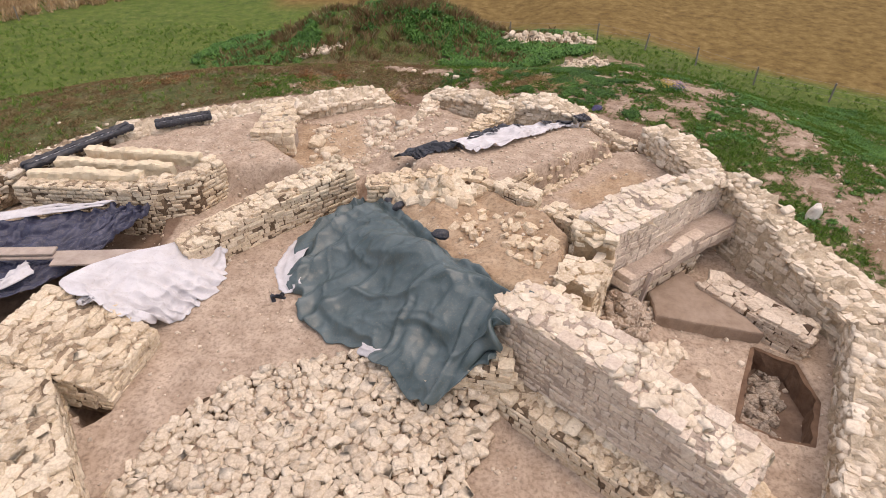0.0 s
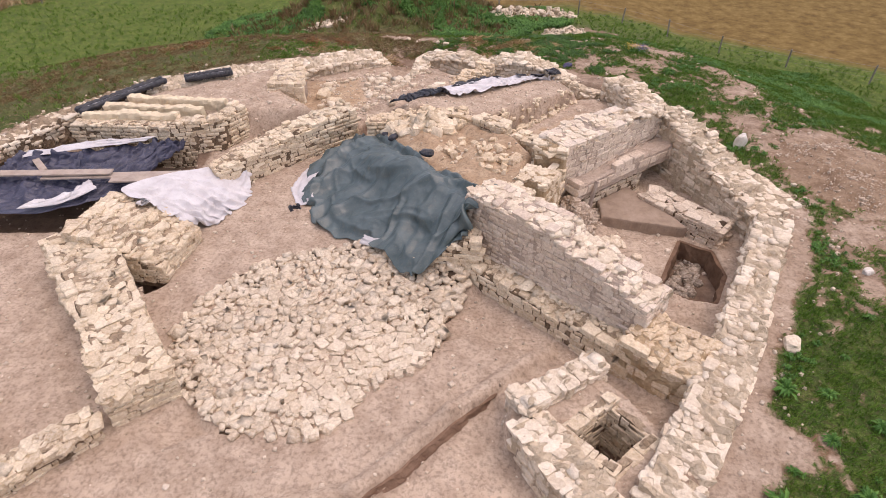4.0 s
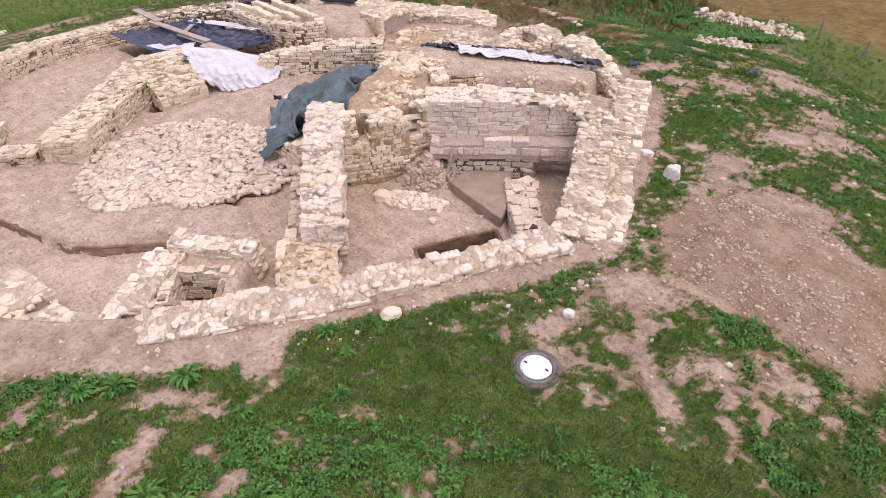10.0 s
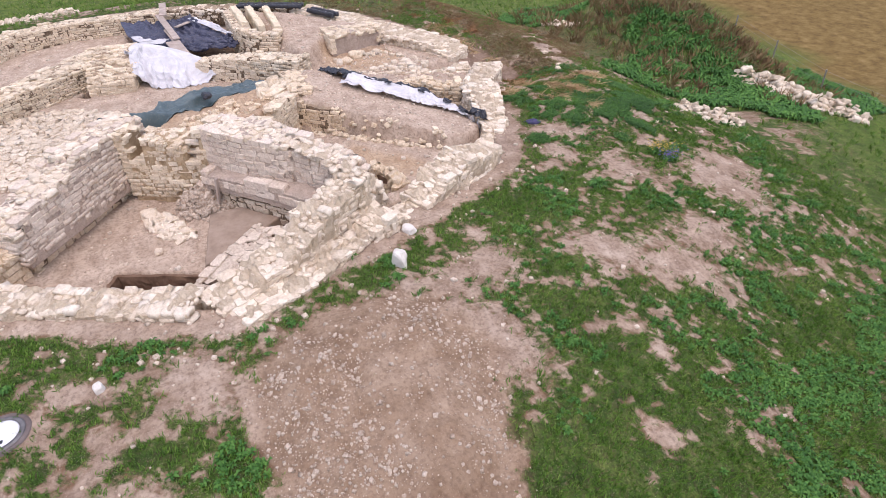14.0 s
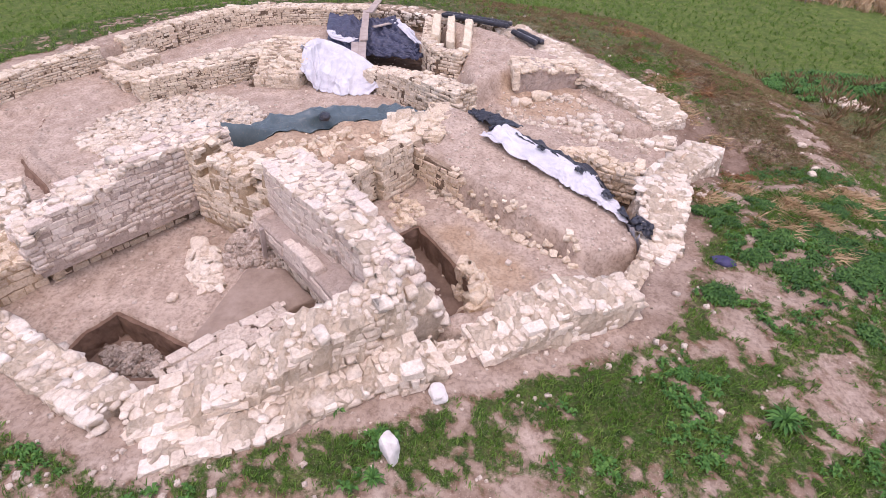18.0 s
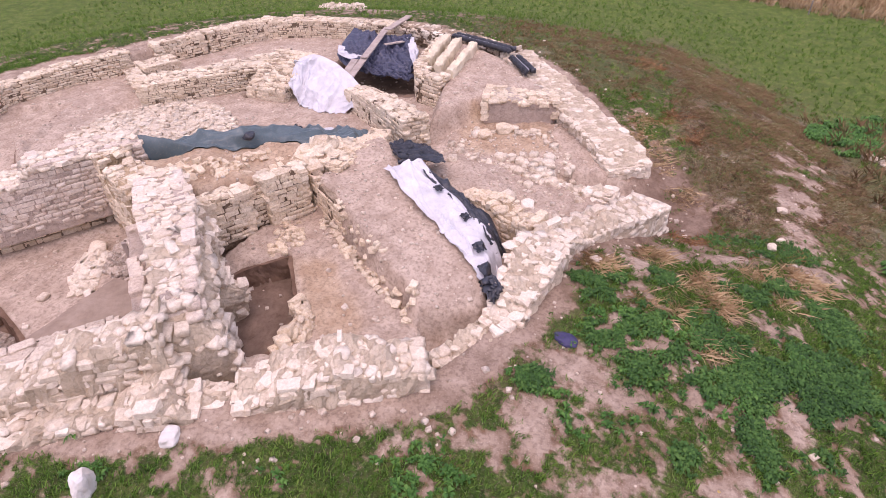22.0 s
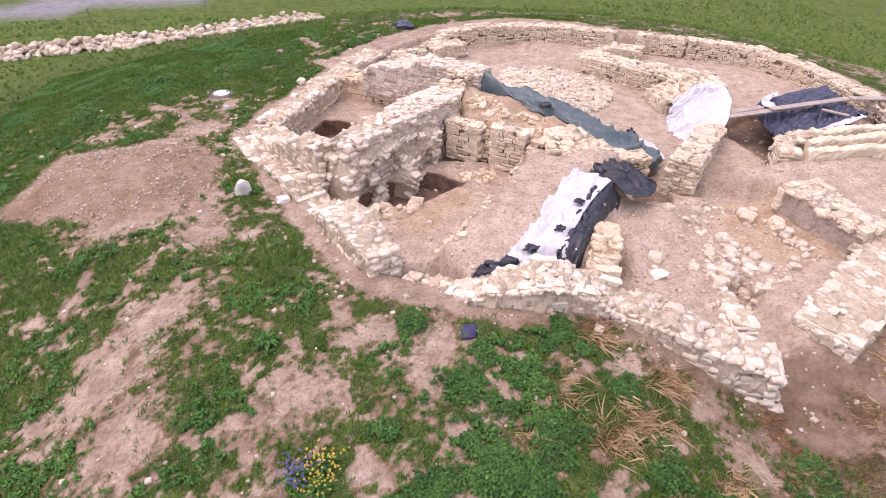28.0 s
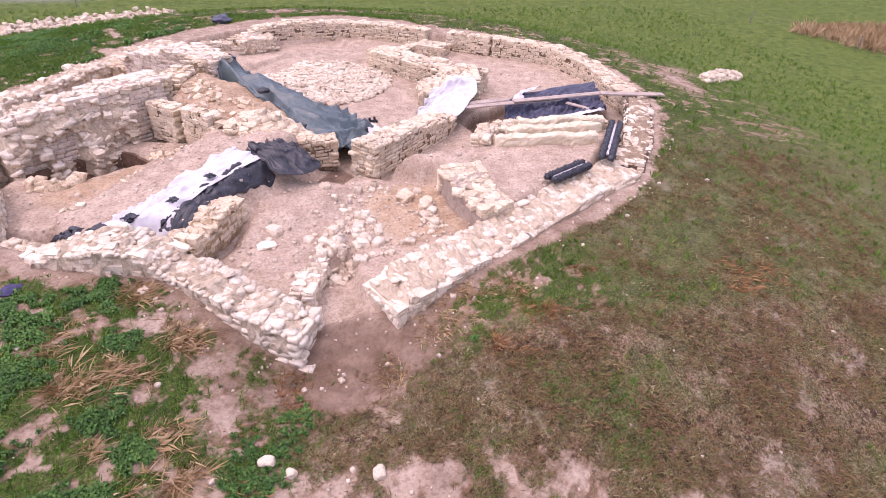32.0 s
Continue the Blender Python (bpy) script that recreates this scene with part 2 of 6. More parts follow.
def lay(parent, stones, kind, mat, cap, name="stone", rest_name="rubble_infill", key=None):
    """stones: rows of (matrix, size). The first cap of them, by key, are parts of their own, the rest one joined part."""
    if key is not None:
        stones = sorted(stones, key=key)
    shapes = {"block": BLOCKS, "lump": LUMPS, "cobble": COBBLES}[kind]
    allv, allf, off = [], [], 0
    for j, (m, size) in enumerate(stones):
        i = random.randrange(len(shapes))
        mm = m @ Matrix.Diagonal((*size, 1))
        if j < cap:
            ob = new(name, lib_mesh(kind, i, mat))
            ob.parent = parent
            ob.matrix_local = mm
        else:
            vs, fs = shapes[i]
            a = np.array(mm)
            allv.append(vs @ a[:3, :3].T + a[:3, 3])
            allf.append(fs + off)
            off += len(vs)
    if allv:
        ob = part(rest_name, big_mesh(rest_name, np.vstack(allv), np.vstack(allf), mat, False), parent)
        tagged(ob, kind="stuff")


def fbm(x, y, s=1.0, seed=0.0):
    return noise.fractal(Vector((x * s + seed, y * s - seed, seed * 0.7)), 1.0, 2.0, 4)


def smooth01(t):
    t = np.clip(t, 0, 1)
    return t * t * (3 - 2 * t)


# ---------------------------------------------------------------- terrain
def vnoise(x, y, s, seed=0):
    """Smooth lattice noise in -1..1 on arrays."""
    x, y = np.asarray(x) * s + seed * 17.3, np.asarray(y) * s - seed * 9.1
    xi, yi = np.floor(x), np.floor(y)
    fx, fy = x - xi, y - yi
    fx, fy = fx * fx * (3 - 2 * fx), fy * fy * (3 - 2 * fy)

    def h(a, b):
        v = np.sin(a * 127.1 + b * 311.7 + seed * 74.7) * 43758.5453
        return (v - np.floor(v)) * 2 - 1
    return (h(xi, yi) * (1 - fx) + h(xi + 1, yi) * fx) * (1 - fy) + (h(xi, yi + 1) * (1 - fx) + h(xi + 1, yi + 1) * fx) * fy


def rough_noise(x, y, s, seed=0):
    return 0.55 * vnoise(x, y, s, seed) + 0.3 * vnoise(x, y, s * 2.3, seed + 1) + 0.15 * vnoise(x, y, s * 5.1, seed + 2)


def inside(x, y, poly):
    """Signed distance to a polygon, positive inside."""
    px, py = np.asarray(x, float), np.asarray(y, float)
    d = np.full(px.shape, 1e9)
    ins = np.zeros(px.shape, bool)
    n = len(poly)
    for i in range(n):
        (ax, ay), (bx, by) = poly[i], poly[(i + 1) % n]
        ex, ey = bx - ax, by - ay
        t = np.clip(((px - ax) * ex + (py - ay) * ey) / (ex * ex + ey * ey), 0, 1)
        d = np.minimum(d, np.hypot(px - ax - t * ex, py - ay - t * ey))
        c = ((ay > py) != (by > py)) & (px < (bx - ax) * (py - ay) / (by - ay + 1e-12) + ax)
        ins ^= c
    return np.where(ins, d, -d)


SITE = [(3.9, 0.7), (5.8, 2.6), (7.2, 5.2), (8.5, 7.2), (9.4, 9.2), (8.4, 11.3), (7.9, 13.2), (7.3, 15.0), (6.7, 16.9), (5.5, 17.7), (4.0, 18.3), (1.9, 18.6), (0.6, 20.2),
        (-1.0, 21.0), (-2.6, 20.8), (-4.0, 20.1), (-7.0, 18.5), (-10.3, 16.7), (-13.0, 13.5), (-14.6, 10.3), (-14.75, 6.5), (-14.0, 3.2), (-11.2, 1.45), (-8.2, -0.35), (-6.3, -1.75), (-3.8, -2.8),
        (-0.9, -2.35), (0.5, -1.85), (2.0, -1.0), (2.8, -0.4)]
PLATFORM = [(1.4, 12.9), (5.05, 16.6), (4.6, 17.9), (1.4, 17.6), (-0.7, 15.0), (-1.3, 13.7)]
MASS = [(1.9, 8.2), (2.6, 8.6), (3.0, 10.5), (2.2, 11.7), (1.25, 12.65), (-1.2, 13.7), (-2.2, 13.2), (-1.5, 12.0), (-0.7, 10.7), (0.3, 9.4), (1.2, 8.5)]
PIT_EAST = [(5.95, 6.75), (6.35, 7.55), (7.0, 8.75), (7.75, 8.3), (7.78, 7.3), (7.2, 6.22), (6.55, 6.35)]
PIT_NORTH = [(3.4, 12.95), (4.8, 13.75), (5.75, 14.3), (6.35, 14.0), (6.75, 13.3), (5.9, 12.4), (4.5, 11.9), (4.1, 12.1)]
FLOORS = [
    # outline, height, softness, roughness
    (SITE, -0.82, 0.25, 0.05),
    ([(-4.5, -0.3), (-0.7, 0.82), (-0.05, 1.38), (0.95, 2.5), (1.75, 3.2), (2.3, 1.6), (2.9, 0.5), (1.5, -0.1), (-0.5, -1.7), (-3.5, -2.5)], -1.02, 0.10, 0.10),
    ([(1.5, 6.5), (4.3, 4.1), (5.0, 3.0), (4.1, 3.2), (3.3, 4.2), (1.3, 4.9), (0.4, 4.6), (0.2, 5.6)], -1.0, 0.3, 0.1),
    ([(2.6, 7.4), (5.2, 5.0), (6.3, 4.6), (8.7, 8.2), (8.0, 10.4), (7.2, 12.0), (3.6, 9.6)], -0.88, 0.15, 0.05),
    ([(6.8, 9.4), (7.7, 8.4), (8.6, 8.4), (7.5, 11.4), (6.6, 10.9)], -0.98, 0.12, 0.05),
    ([(-7.4, 6.5), (-6.7, 5.9), (-6.4, 6.3), (-7.1, 6.9)], -1.5, 0.12, 0.05),
    ([(-3.75, 2.1), (-4.5, 1.75), (-4.9, 2.25), (-4.3, 2.7)], -1.0, 0.3, 0.05),
    (PIT_EAST, -1.5, 0.09, 0.0),
    ([(2.4, 11.7), (4.4, 11.3), (6.8, 13.2), (7.3, 14.4), (6.3, 16.7), (5.2, 16.7), (1.4, 12.8)], -0.36, 0.15, 0.08),
    (PIT_NORTH, -0.98, 0.09, 0.0),
    ([(-1.4, 14.8), (0.0, 17.0), (1.5, 18.8), (-0.8, 20.4), (-2.4, 20.4), (-5.9, 18.8), (-5.5, 15.6), (-2.8, 14.4)], -0.50, 0.7, 0.1),
    ([(-5.6, 15.9), (-6.1, 18.4), (-8.0, 17.4), (-10.3, 15.8), (-12.2, 13.4), (-8.0, 13.9), (-4.1, 14.4)], 0.12, 0.55, 0.12),
    ([(-7.4, 10.2), (-8.2, 13.2), (-11.6, 13.2), (-13.5, 10.9), (-13.9, 8.1), (-10.0, 8.3), (-8.2, 9.2)], -1.3, 0.2, 0.1),
    ([(-0.9, 14.9), (0.5, 16.8), (0.4, 17.8), (-1.6, 17.0), (-2.4, 15.6)], -0.22, 0.9, 0.1),
    ([(-2.3, 20.6), (-0.9, 21.0), (-1.4, 18.9), (-2.2, 18.6)], -0.95, 0.3, 0.1),
    (MASS, 0.38, 0.45, 0.25),
    ([(-2.9, 14.1), (-2.2, 13.4), (-1.7, 14.2), (-2.3, 15.0)], -0.85, 0.2, 0.1),
]
SHAFT = [(3.05, 1.98), (3.9, 2.68), (4.5, 2.02), (3.76, 1.36)]
# sunken floors that get the darker brown earth colour
DARK_PITS = [SHAFT, PIT_EAST, PIT_NORTH, [(-7.4, 10.2), (-7.6, 13.0), (-11.6, 13.0), (-13.5, 10.9), (-13.9, 8.1), (-10.0, 8.3), (-8.2, 9.2)], [(-7.4, 6.5), (-6.7, 5.9), (-6.4, 6.3), (-7.1, 6.9)], [(-2.9, 14.1), (-2.2, 13.3), (-1.5, 14.3), (-2.3, 15.2)]]
FLOORS += [
    ([(1.95, 2.6), (3.7, 3.6), (4.3, 3.0), (4.9, 2.0), (4.4, 0.9), (3.3, 0.5), (2.6, 1.2), (1.96, 2.06)], -0.35, 0.1, 0.02),
    (SHAFT, -1.9, 0.05, 0.0),
]
SPOIL = [(10.5, 10.6), (10.9, 9.6), (12.0, 8.9), (13.8, 9.0), (15.6, 8.6), (16.4, 12.0), (14.4, 13.1), (12.9, 13.4), (11.3, 13.2), (10.4, 12.0)]


def terrain(x, y, carve=True):
    x, y = np.asarray(x, float), np.asarray(y, float)
    r = np.hypot(x * 0.98 + 1.5, (y - 9.0))
    z = -0.12 - 2.75 * smooth01((r - 13.0) / 16.0) + 0.05 * rough_noise(x, y, 0.5, 3)
    z = z + 3.1 * np.exp(-(((x + 4.0) / 7.0) ** 2 + ((y - 33.5) / 3.6) ** 2)) * (1 + 0.25 * rough_noise(x, y, 0.45, 8))
    z = z + 0.30 * smooth01(inside(x, y, SPOIL) / 1.2) * (1 + 0.6 * rough_noise(x, y, 1.2, 5))
    z = z + 0.02 * rough_noise(x, y, 4.0, 6)
    z = z - 1.3 * np.exp(-(((x + 1.3) / 2.9) ** 2 + ((y - 22.4) / 2.1) ** 2)) - 1.0 * smooth01((y - 22.5) / 6.0) * smooth01((8.0 - x) / 6.0)
    z = z - 0.45 * smooth01((x - 11.0) / 4.0) * smooth01((y - 15.0) / 5.0)
    if not carve:
        return z
    edge = 0.25 * rough_noise(x, y, 1.3, 11)
    for poly, h, soft, rough in FLOORS:
        near = inside(x, y, poly)
        m = smooth01(0.5 + (near + rough * 3 * edge * 0.5) / (soft if soft < 0.11 else max(soft, 0.17)))
        if poly is MASS:
            h = 0.5 + 0.26 * rough_noise(x, y, 0.9, 21) + 0.13 * np.clip(x, 0, 2.6) - 0.42 * np.clip((-x - 0.2), 0, 1.8)
        z = z * (1 - m) + m * (h + rough * 0.5 * rough_noise(x, y, 1.6, 13))
    for (ax, ay), (bx, by) in (((-2.4, 0.55), (-0.75, 0.98)), ((-0.75, 0.98), (0.85, 2.68)), ((0.85, 2.68), (3.0, 4.5))):
        t = np.clip(((x - ax) * (bx - ax) + (y - ay) * (by - ay)) / ((bx - ax) ** 2 + (by - ay) ** 2), 0, 1)
        z = z + 0.15 * np.exp(-((np.hypot(x - ax - t * (bx - ax), y - ay - t * (by - ay)) - 0.06 * edge) / 0.17) ** 4)
    z = z + smooth01(inside(x, y, SITE)) * (0.025 * rough_noise(x, y, 2.6, 33) + 0.02 * rough_noise(x, y, 6.0, 35)) * (1 + smooth01((y - 11.0) / 2.0))
    z = z + 0.75 * np.exp(-(((x - 4.0) / 0.6) ** 2 + ((y - 9.3) / 0.65) ** 2)) * (1 + 0.3 * rough_noise(x, y, 2.5, 37))
    m = smooth01(0.5 + (inside(x, y, PLATFORM) + 0.16 * rough_noise(x, y, 1.9, 39)) / (0.22 + 0.8 * smooth01((y - x - 14.0) / 1.2)))
    z = z * (1 - m) + m * (0.58 - 0.085 * (x - 1.0 + y - 13.5) + 0.06 * rough_noise(x, y, 1.0, 31))
    return z


def axis(lo, hi, step, far):
    a = list(np.arange(lo, hi + step / 2, step))
    d, up, dn = step, [], []
    p, q = hi, lo
    while p < far:
        d *= 1.18
        p += d
        q -= d
        up.append(p)
        dn.append(q)
    return np.array(dn[::-1] + a + up)


def gz(x, y):
    return float(terrain(np.array([x]), np.array([y]))[0])


# bare earth in the turf: centre, radii, turn
BARE_EAST = [
    ((11.3, 17.4), (1.5, 0.6), 35), ((12.5, 19.2), (1.6, 0.8), 40), ((11.8, 20.2), (1.2, 0.7), 60), ((12.8, 13.6), (1.5, 0.8), 15), ((10.6, 14.7), (0.9, 0.9), 0), ((10.2, 22.9), (1.7, 1.0), 10),
    ((9.2, 23.9), (1.1, 0.7), 40), ((15.6, 15.4), (0.6, 0.3), 30), ((14.2, 16.7), (0.4, 0.3), 0), ((9.0, 19.9), (0.6, 0.4), 20), ((10.5, 6.2), (0.9, 0.4), 60), ((11.3, 8.2), (1.3, 0.8), 40),
    ((13.3, 7.2), (0.9, 0.5), 40), ((14.4, 7.8), (1.0, 0.6), 10),
]
BARE_SOUTH = [
    ((12.5, 6.25), (1.3, 0.28), -40), ((8.6, 20.3), (1.3, 0.8), 20), ((11.6, 20.6), (1.1, 0.9), 30), ((12.2, 18.9), (0.7, 1.1), 10), ((7.0, 19.1), (0.7, 0.5), 20), ((5.8, 19.7), (0.7, 0.9), -20),
    ((6.3, 20.6), (0.5, 0.8), 0), ((9.5, 14.9), (0.5, 0.35), 0), ((10.4, 12.7), (0.5, 0.4), 0), ((1.0, 21.8), (0.8, 0.5), -40), ((0.75, 22.9), (0.5, 1.2), 5), ((2.2, 20.9), (0.5, 0.3), 0), ((3.6, 23.3), (0.5, 0.35), 20), ((2.1, 22.7), (0.35, 0.3), 0), ((7.4, 1.7), (0.25, 0.4), 20),
    ((7.1, 0.5), (0.4, 0.3), 0), ((8.8, 1.1), (0.25, 0.2), 20),
]
BARE_NORTH = [
    ((-3.0, 25.3), (2.0, 0.7), 5), ((-6.5, 26.6), (1.5, 0.5), 10),
    ((6.7, 0.4), (1.3, 0.45), 40), ((7.3, 1.8), (0.8, 0.35), 40), ((8.4, 1.1), (0.4, 0.3), 30),
    ((-1.5, 22.6), (1.6, 0.9), 0), ((-3.0, 22.0), (1.5, 0.7), 20), ((-1.2, 24.9), (1.5, 0.7), 0), ((-4.5, 25.9), (1.8, 0.7), 10), ((-18.6, 7.6), (2.4, 0.9), 70), ((-20.6, 4.2), (3.0, 0.85), 45),
    ((6.95, -0.6), (1.4, 0.35), 115), ((7.7, 0.0), (0.4, 0.25), 20), ((8.6, -0.3), (0.5, 0.3), 60), ((5.6, 0.3), (0.6, 0.25), 40), ((10.95, 5.4), (0.6, 0.5), 30), ((9.9, 5.3), (0.3, 0.2), 0),
]
BARE = BARE_EAST + BARE_SOUTH + BARE_NORTH


def cover(x, y):
    """Shares of grass, dry grass, pale trodden earth at a place."""
    r1, r2, r3 = rough_noise(x, y, 0.5, 41), rough_noise(x, y, 1.6, 43), rough_noise(x, y, 4.5, 47)
    d = -inside(x, y, SITE)
    path = 1 - smooth01((d - 0.80 - 0.35 * r1 - 0.3 * r2 - 0.5 * smooth01((3.0 - y) / 2.0)) / 0.35)
    south = smooth01((6.0 - y) / 2.0) * smooth01((x - 5.0) / 2.0)
    east = smooth01((x - 8.5) / 1.5) * smooth01((y - 7.0) / 2.0) * smooth01((24.0 - y) / 3.0) * (1 - 3.0 * smooth01((x - 13.2) / 1.5))
    north = smooth01((y - 17.5) / 1.5) * smooth01((x + 1.0) / 2.0) * smooth01((10.0 - x) / 3.0)
    r4 = rough_noise(x, y, 9.0, 53)
    grass = smooth01(0.92 + 0.4 * south - 0.15 * east - 0.2 * north + (1 - 0.35 * south) * (0.7 * r1 + 1.2 * r2 + 1.3 * r3 + 0.9 * r4))
    bare = np.zeros_like(r1)
    for (cx, cy), (ra, rb), a in BARE:
        c, s = math.cos(radians(a)), math.sin(radians(a))
        u, v = ((x - cx) * c + (y - cy) * s) / ra, (-(x - cx) * s + (y - cy) * c) / rb
        bare = np.maximum(bare, smooth01(1.15 - np.hypot(u, v) + 0.8 * r2 + 0.8 * r3 + 0.5 * r4))
    plaster = smooth01(0.5 + inside(x, y, [(-0.8, 0.7), (1.1, 2.25), (2.5, 0.9), (1.0, -0.2), (-1.0, -0.4)]) / 0.35 + 0.5 * r2)
    spoil = smooth01(0.5 + inside(x, y, SPOIL) / 0.5 + 0.7 * r2)
    dn = smooth01((y - 21.4) / 1.5) * smooth01((0.2 - x) / 2.0)
    dw = smooth01((-x - 6.0) / 3.0) * smooth01((y - 11.0) / 5.0)
    dry = np.clip(np.maximum(dn, 0.45 * dw) * (0.8 + 0.8 * r1 + 0.5 * r2), 0, 1) * smooth01((30.0 - np.hypot(x, y - 12)) / 10.0) * (1 - 0.65 * smooth01((y - 27.0) / 3.0))
    far = smooth01((np.hypot(x, y - 9) - 19) / 7.0)
    grass = np.clip(np.maximum(grass, np.maximum(far, np.maximum(dn, dw) * 0.85)) * (1 - path) * (1 - bare) * (1 - spoil), 0, 1)
    return grass, dry * (1 - path), np.clip(np.maximum(path * (0.30 + 0.40 * smooth01(0.3 - d / 0.5)) * (1 - 0.8 * smooth01((y - 18.0) / 3.0) * (d > 0)), np.maximum(np.maximum(bare * 0.26, plaster), spoil * 0.05)), 0, 1)


def ground_material():
    m, nt, b = mat_new("earth_and_turf", 0.95, 0.1)
    p = world_vec(nt)
    col = nt.nodes.new("ShaderNodeVertexColor")
    col.layer_name = "cover"
    sep = nt.nodes.new("ShaderNodeSeparateColor")
    nt.links.new(col.outputs[0], sep.inputs[0])
    big, mid, fine, grit = (tex(nt, s, 5.0, 0.62, vec=p) for s in (0.55, 2.2, 13.0, 55.0))
    earth = ramp(nt, big.outputs[0], [(0.34, (0.20, 0.130, 0.088)), (0.48, (0.33, 0.232, 0.160)), (0.56, (0.36, 0.265, 0.192)), (0.68, (0.48, 0.375, 0.285))])
    earth = mixc(nt, ramp_fac(nt, mid.outputs[0], 0.3, 0.75), mixc(nt, 0.42, earth, (0.13, 0.085, 0.058)), mixc(nt, 0.40, earth, (0.64, 0.52, 0.41)))
    pale = mixc(nt, ramp_fac(nt, mid.outputs[0], 0.35, 0.7), (0.48, 0.37, 0.28), (0.65, 0.53, 0.42))
    turf = ramp(nt, mid.outputs[0], [(0.3, (0.032, 0.075, 0.011)), (0.5, (0.075, 0.14, 0.022)), (0.72, (0.16, 0.20, 0.05))])
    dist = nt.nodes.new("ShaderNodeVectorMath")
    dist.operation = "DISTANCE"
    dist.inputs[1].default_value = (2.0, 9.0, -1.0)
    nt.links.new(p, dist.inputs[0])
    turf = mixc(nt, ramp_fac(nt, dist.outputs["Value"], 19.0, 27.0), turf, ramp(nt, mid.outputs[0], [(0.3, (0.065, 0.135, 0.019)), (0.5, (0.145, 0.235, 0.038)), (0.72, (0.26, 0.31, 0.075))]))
    blade = tex(nt, 21.0, 6.0, 0.75, vec=p)
    turf = mixc(nt, ramp_fac(nt, blade.outputs[0], 0.42, 0.60), mixc(nt, 0.75, turf, (0.012, 0.022, 0.007)), turf)
    drys = ramp(nt, tex(nt, 1.3, 6.0, 0.72, vec=p).outputs[0], [(0.34, (0.055, 0.03, 0.018)), (0.44, (0.23, 0.11, 0.052)), (0.52, (0.105, 0.115, 0.035)), (0.58, (0.22, 0.13, 0.07)), (0.68, (0.42, 0.34, 0.24))])
    drys = mixc(nt, ramp_fac(nt, blade.outputs[0], 0.42, 0.62), mixc(nt, 0.72, drys, (0.03, 0.019, 0.012)), mixc(nt, 0.42, drys, (0.54, 0.43, 0.29)))
    thatch = tex(nt, 4.2, 6.0, 0.75, vec=p)
    drys = mixc(nt, ramp_fac(nt, thatch.outputs[0], 0.50, 0.40), drys, (0.045, 0.026, 0.016))
    drys = mixc(nt, mth(nt, "MULTIPLY", ramp_fac(nt, tex(nt, 0.9, 6.0, 0.7, vec=p).outputs[0], 0.56, 0.66), 0.7), drys, (0.46, 0.37, 0.29))
    c = mixc(nt, sep.outputs[2], earth, pale)
    # ochre subsoil and withered fringe of the turf
    fld = nt.nodes.new("ShaderNodeVertexColor")
    fld.layer_name = "field"
    c = mixc(nt, mth(nt, "MULTIPLY", fld.outputs[1], 0.55), c, mixc(nt, ramp_fac(nt, mid.outputs[0], 0.35, 0.7), (0.40, 0.255, 0.135), (0.56, 0.41, 0.25)))
    fringe = mth(nt, "MULTIPLY", ramp_fac(nt, sep.outputs[0], 0.02, 0.22), ramp_fac(nt, tex(nt, 3.1, 5.0, 0.65, vec=p).outputs[0], 0.42, 0.62))
    c = mixc(nt, mth(nt, "MULTIPLY", fringe, 0.85), c, (0.17, 0.095, 0.052))
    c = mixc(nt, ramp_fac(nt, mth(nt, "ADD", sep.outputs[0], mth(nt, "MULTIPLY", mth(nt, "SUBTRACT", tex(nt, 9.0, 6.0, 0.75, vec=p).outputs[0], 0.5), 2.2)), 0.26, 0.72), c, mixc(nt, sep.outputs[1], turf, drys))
    c = mixc(nt, ramp_fac(nt, fine.outputs[0], 0.46, 0.66), c, mixc(nt, 0.46, c, (0.10, 0.062, 0.042)))
    c = mixc(nt, mth(nt, "MULTIPLY", ramp_fac(nt, grit.outputs[0], 0.60, 0.68), 0.50), c, (0.68, 0.57, 0.46))
    # ploughed field beyond the fence
    fs = nt.nodes.new("ShaderNodeSeparateColor")
    nt.links.new(fld.outputs[0], fs.inputs[0])
    plough = ramp(nt, tex(nt, 1.6, 6.0, 0.7, vec=p).outputs[0], [(0.3, (0.115, 0.074, 0.026)), (0.5, (0.19, 0.128, 0.046)), (0.7, (0.275, 0.195, 0.08))])
    road = ramp(nt, mid.outputs[0], [(0.3, (0.20, 0.195, 0.20)), (0.7, (0.30, 0.295, 0.30))])
    c = mixc(nt, mth(nt, "MULTIPLY", fs.outputs[2], 0.8), c, ramp(nt, mid.outputs[0], [(0.3, (0.10, 0.06, 0.04)), (0.7, (0.20, 0.125, 0.085))]))
    c = mixc(nt, fs.outputs[0], c, plough)
    c = mixc(nt, fs.outputs[1], c, road)
    nt.links.new(c, b.inputs["Base Color"])
    bump(nt, b, mth(nt, "ADD", fine.outputs[0], mth(nt, "MULTIPLY", grit.outputs[0], 0.3)), 0.5, 0.04)
    return m


FIELD = [(-10.0, 44.0), (-1.5, 41.5), (8.0, 37.0), (16.5, 32.2), (25.0, 27.0), (80.0, -5.0), (400.0, 60.0), (300.0, 400.0), (-60.0, 400.0), (-40.0, 60.0)]
ROAD = [(60.0, -13.0), (31.0, -17.5), (10.0, -25.0), (-60.0, -45.0), (-60.0, -50.0), (10.0, -29.5), (31.0, -22.0), (60.0, -17.5)]

gx, gy = axis(-16.0, 17.5, 0.08, 900.0), axis(-4.0, 27.0, 0.08, 900.0)
X, Y = np.meshgrid(gx, gy)
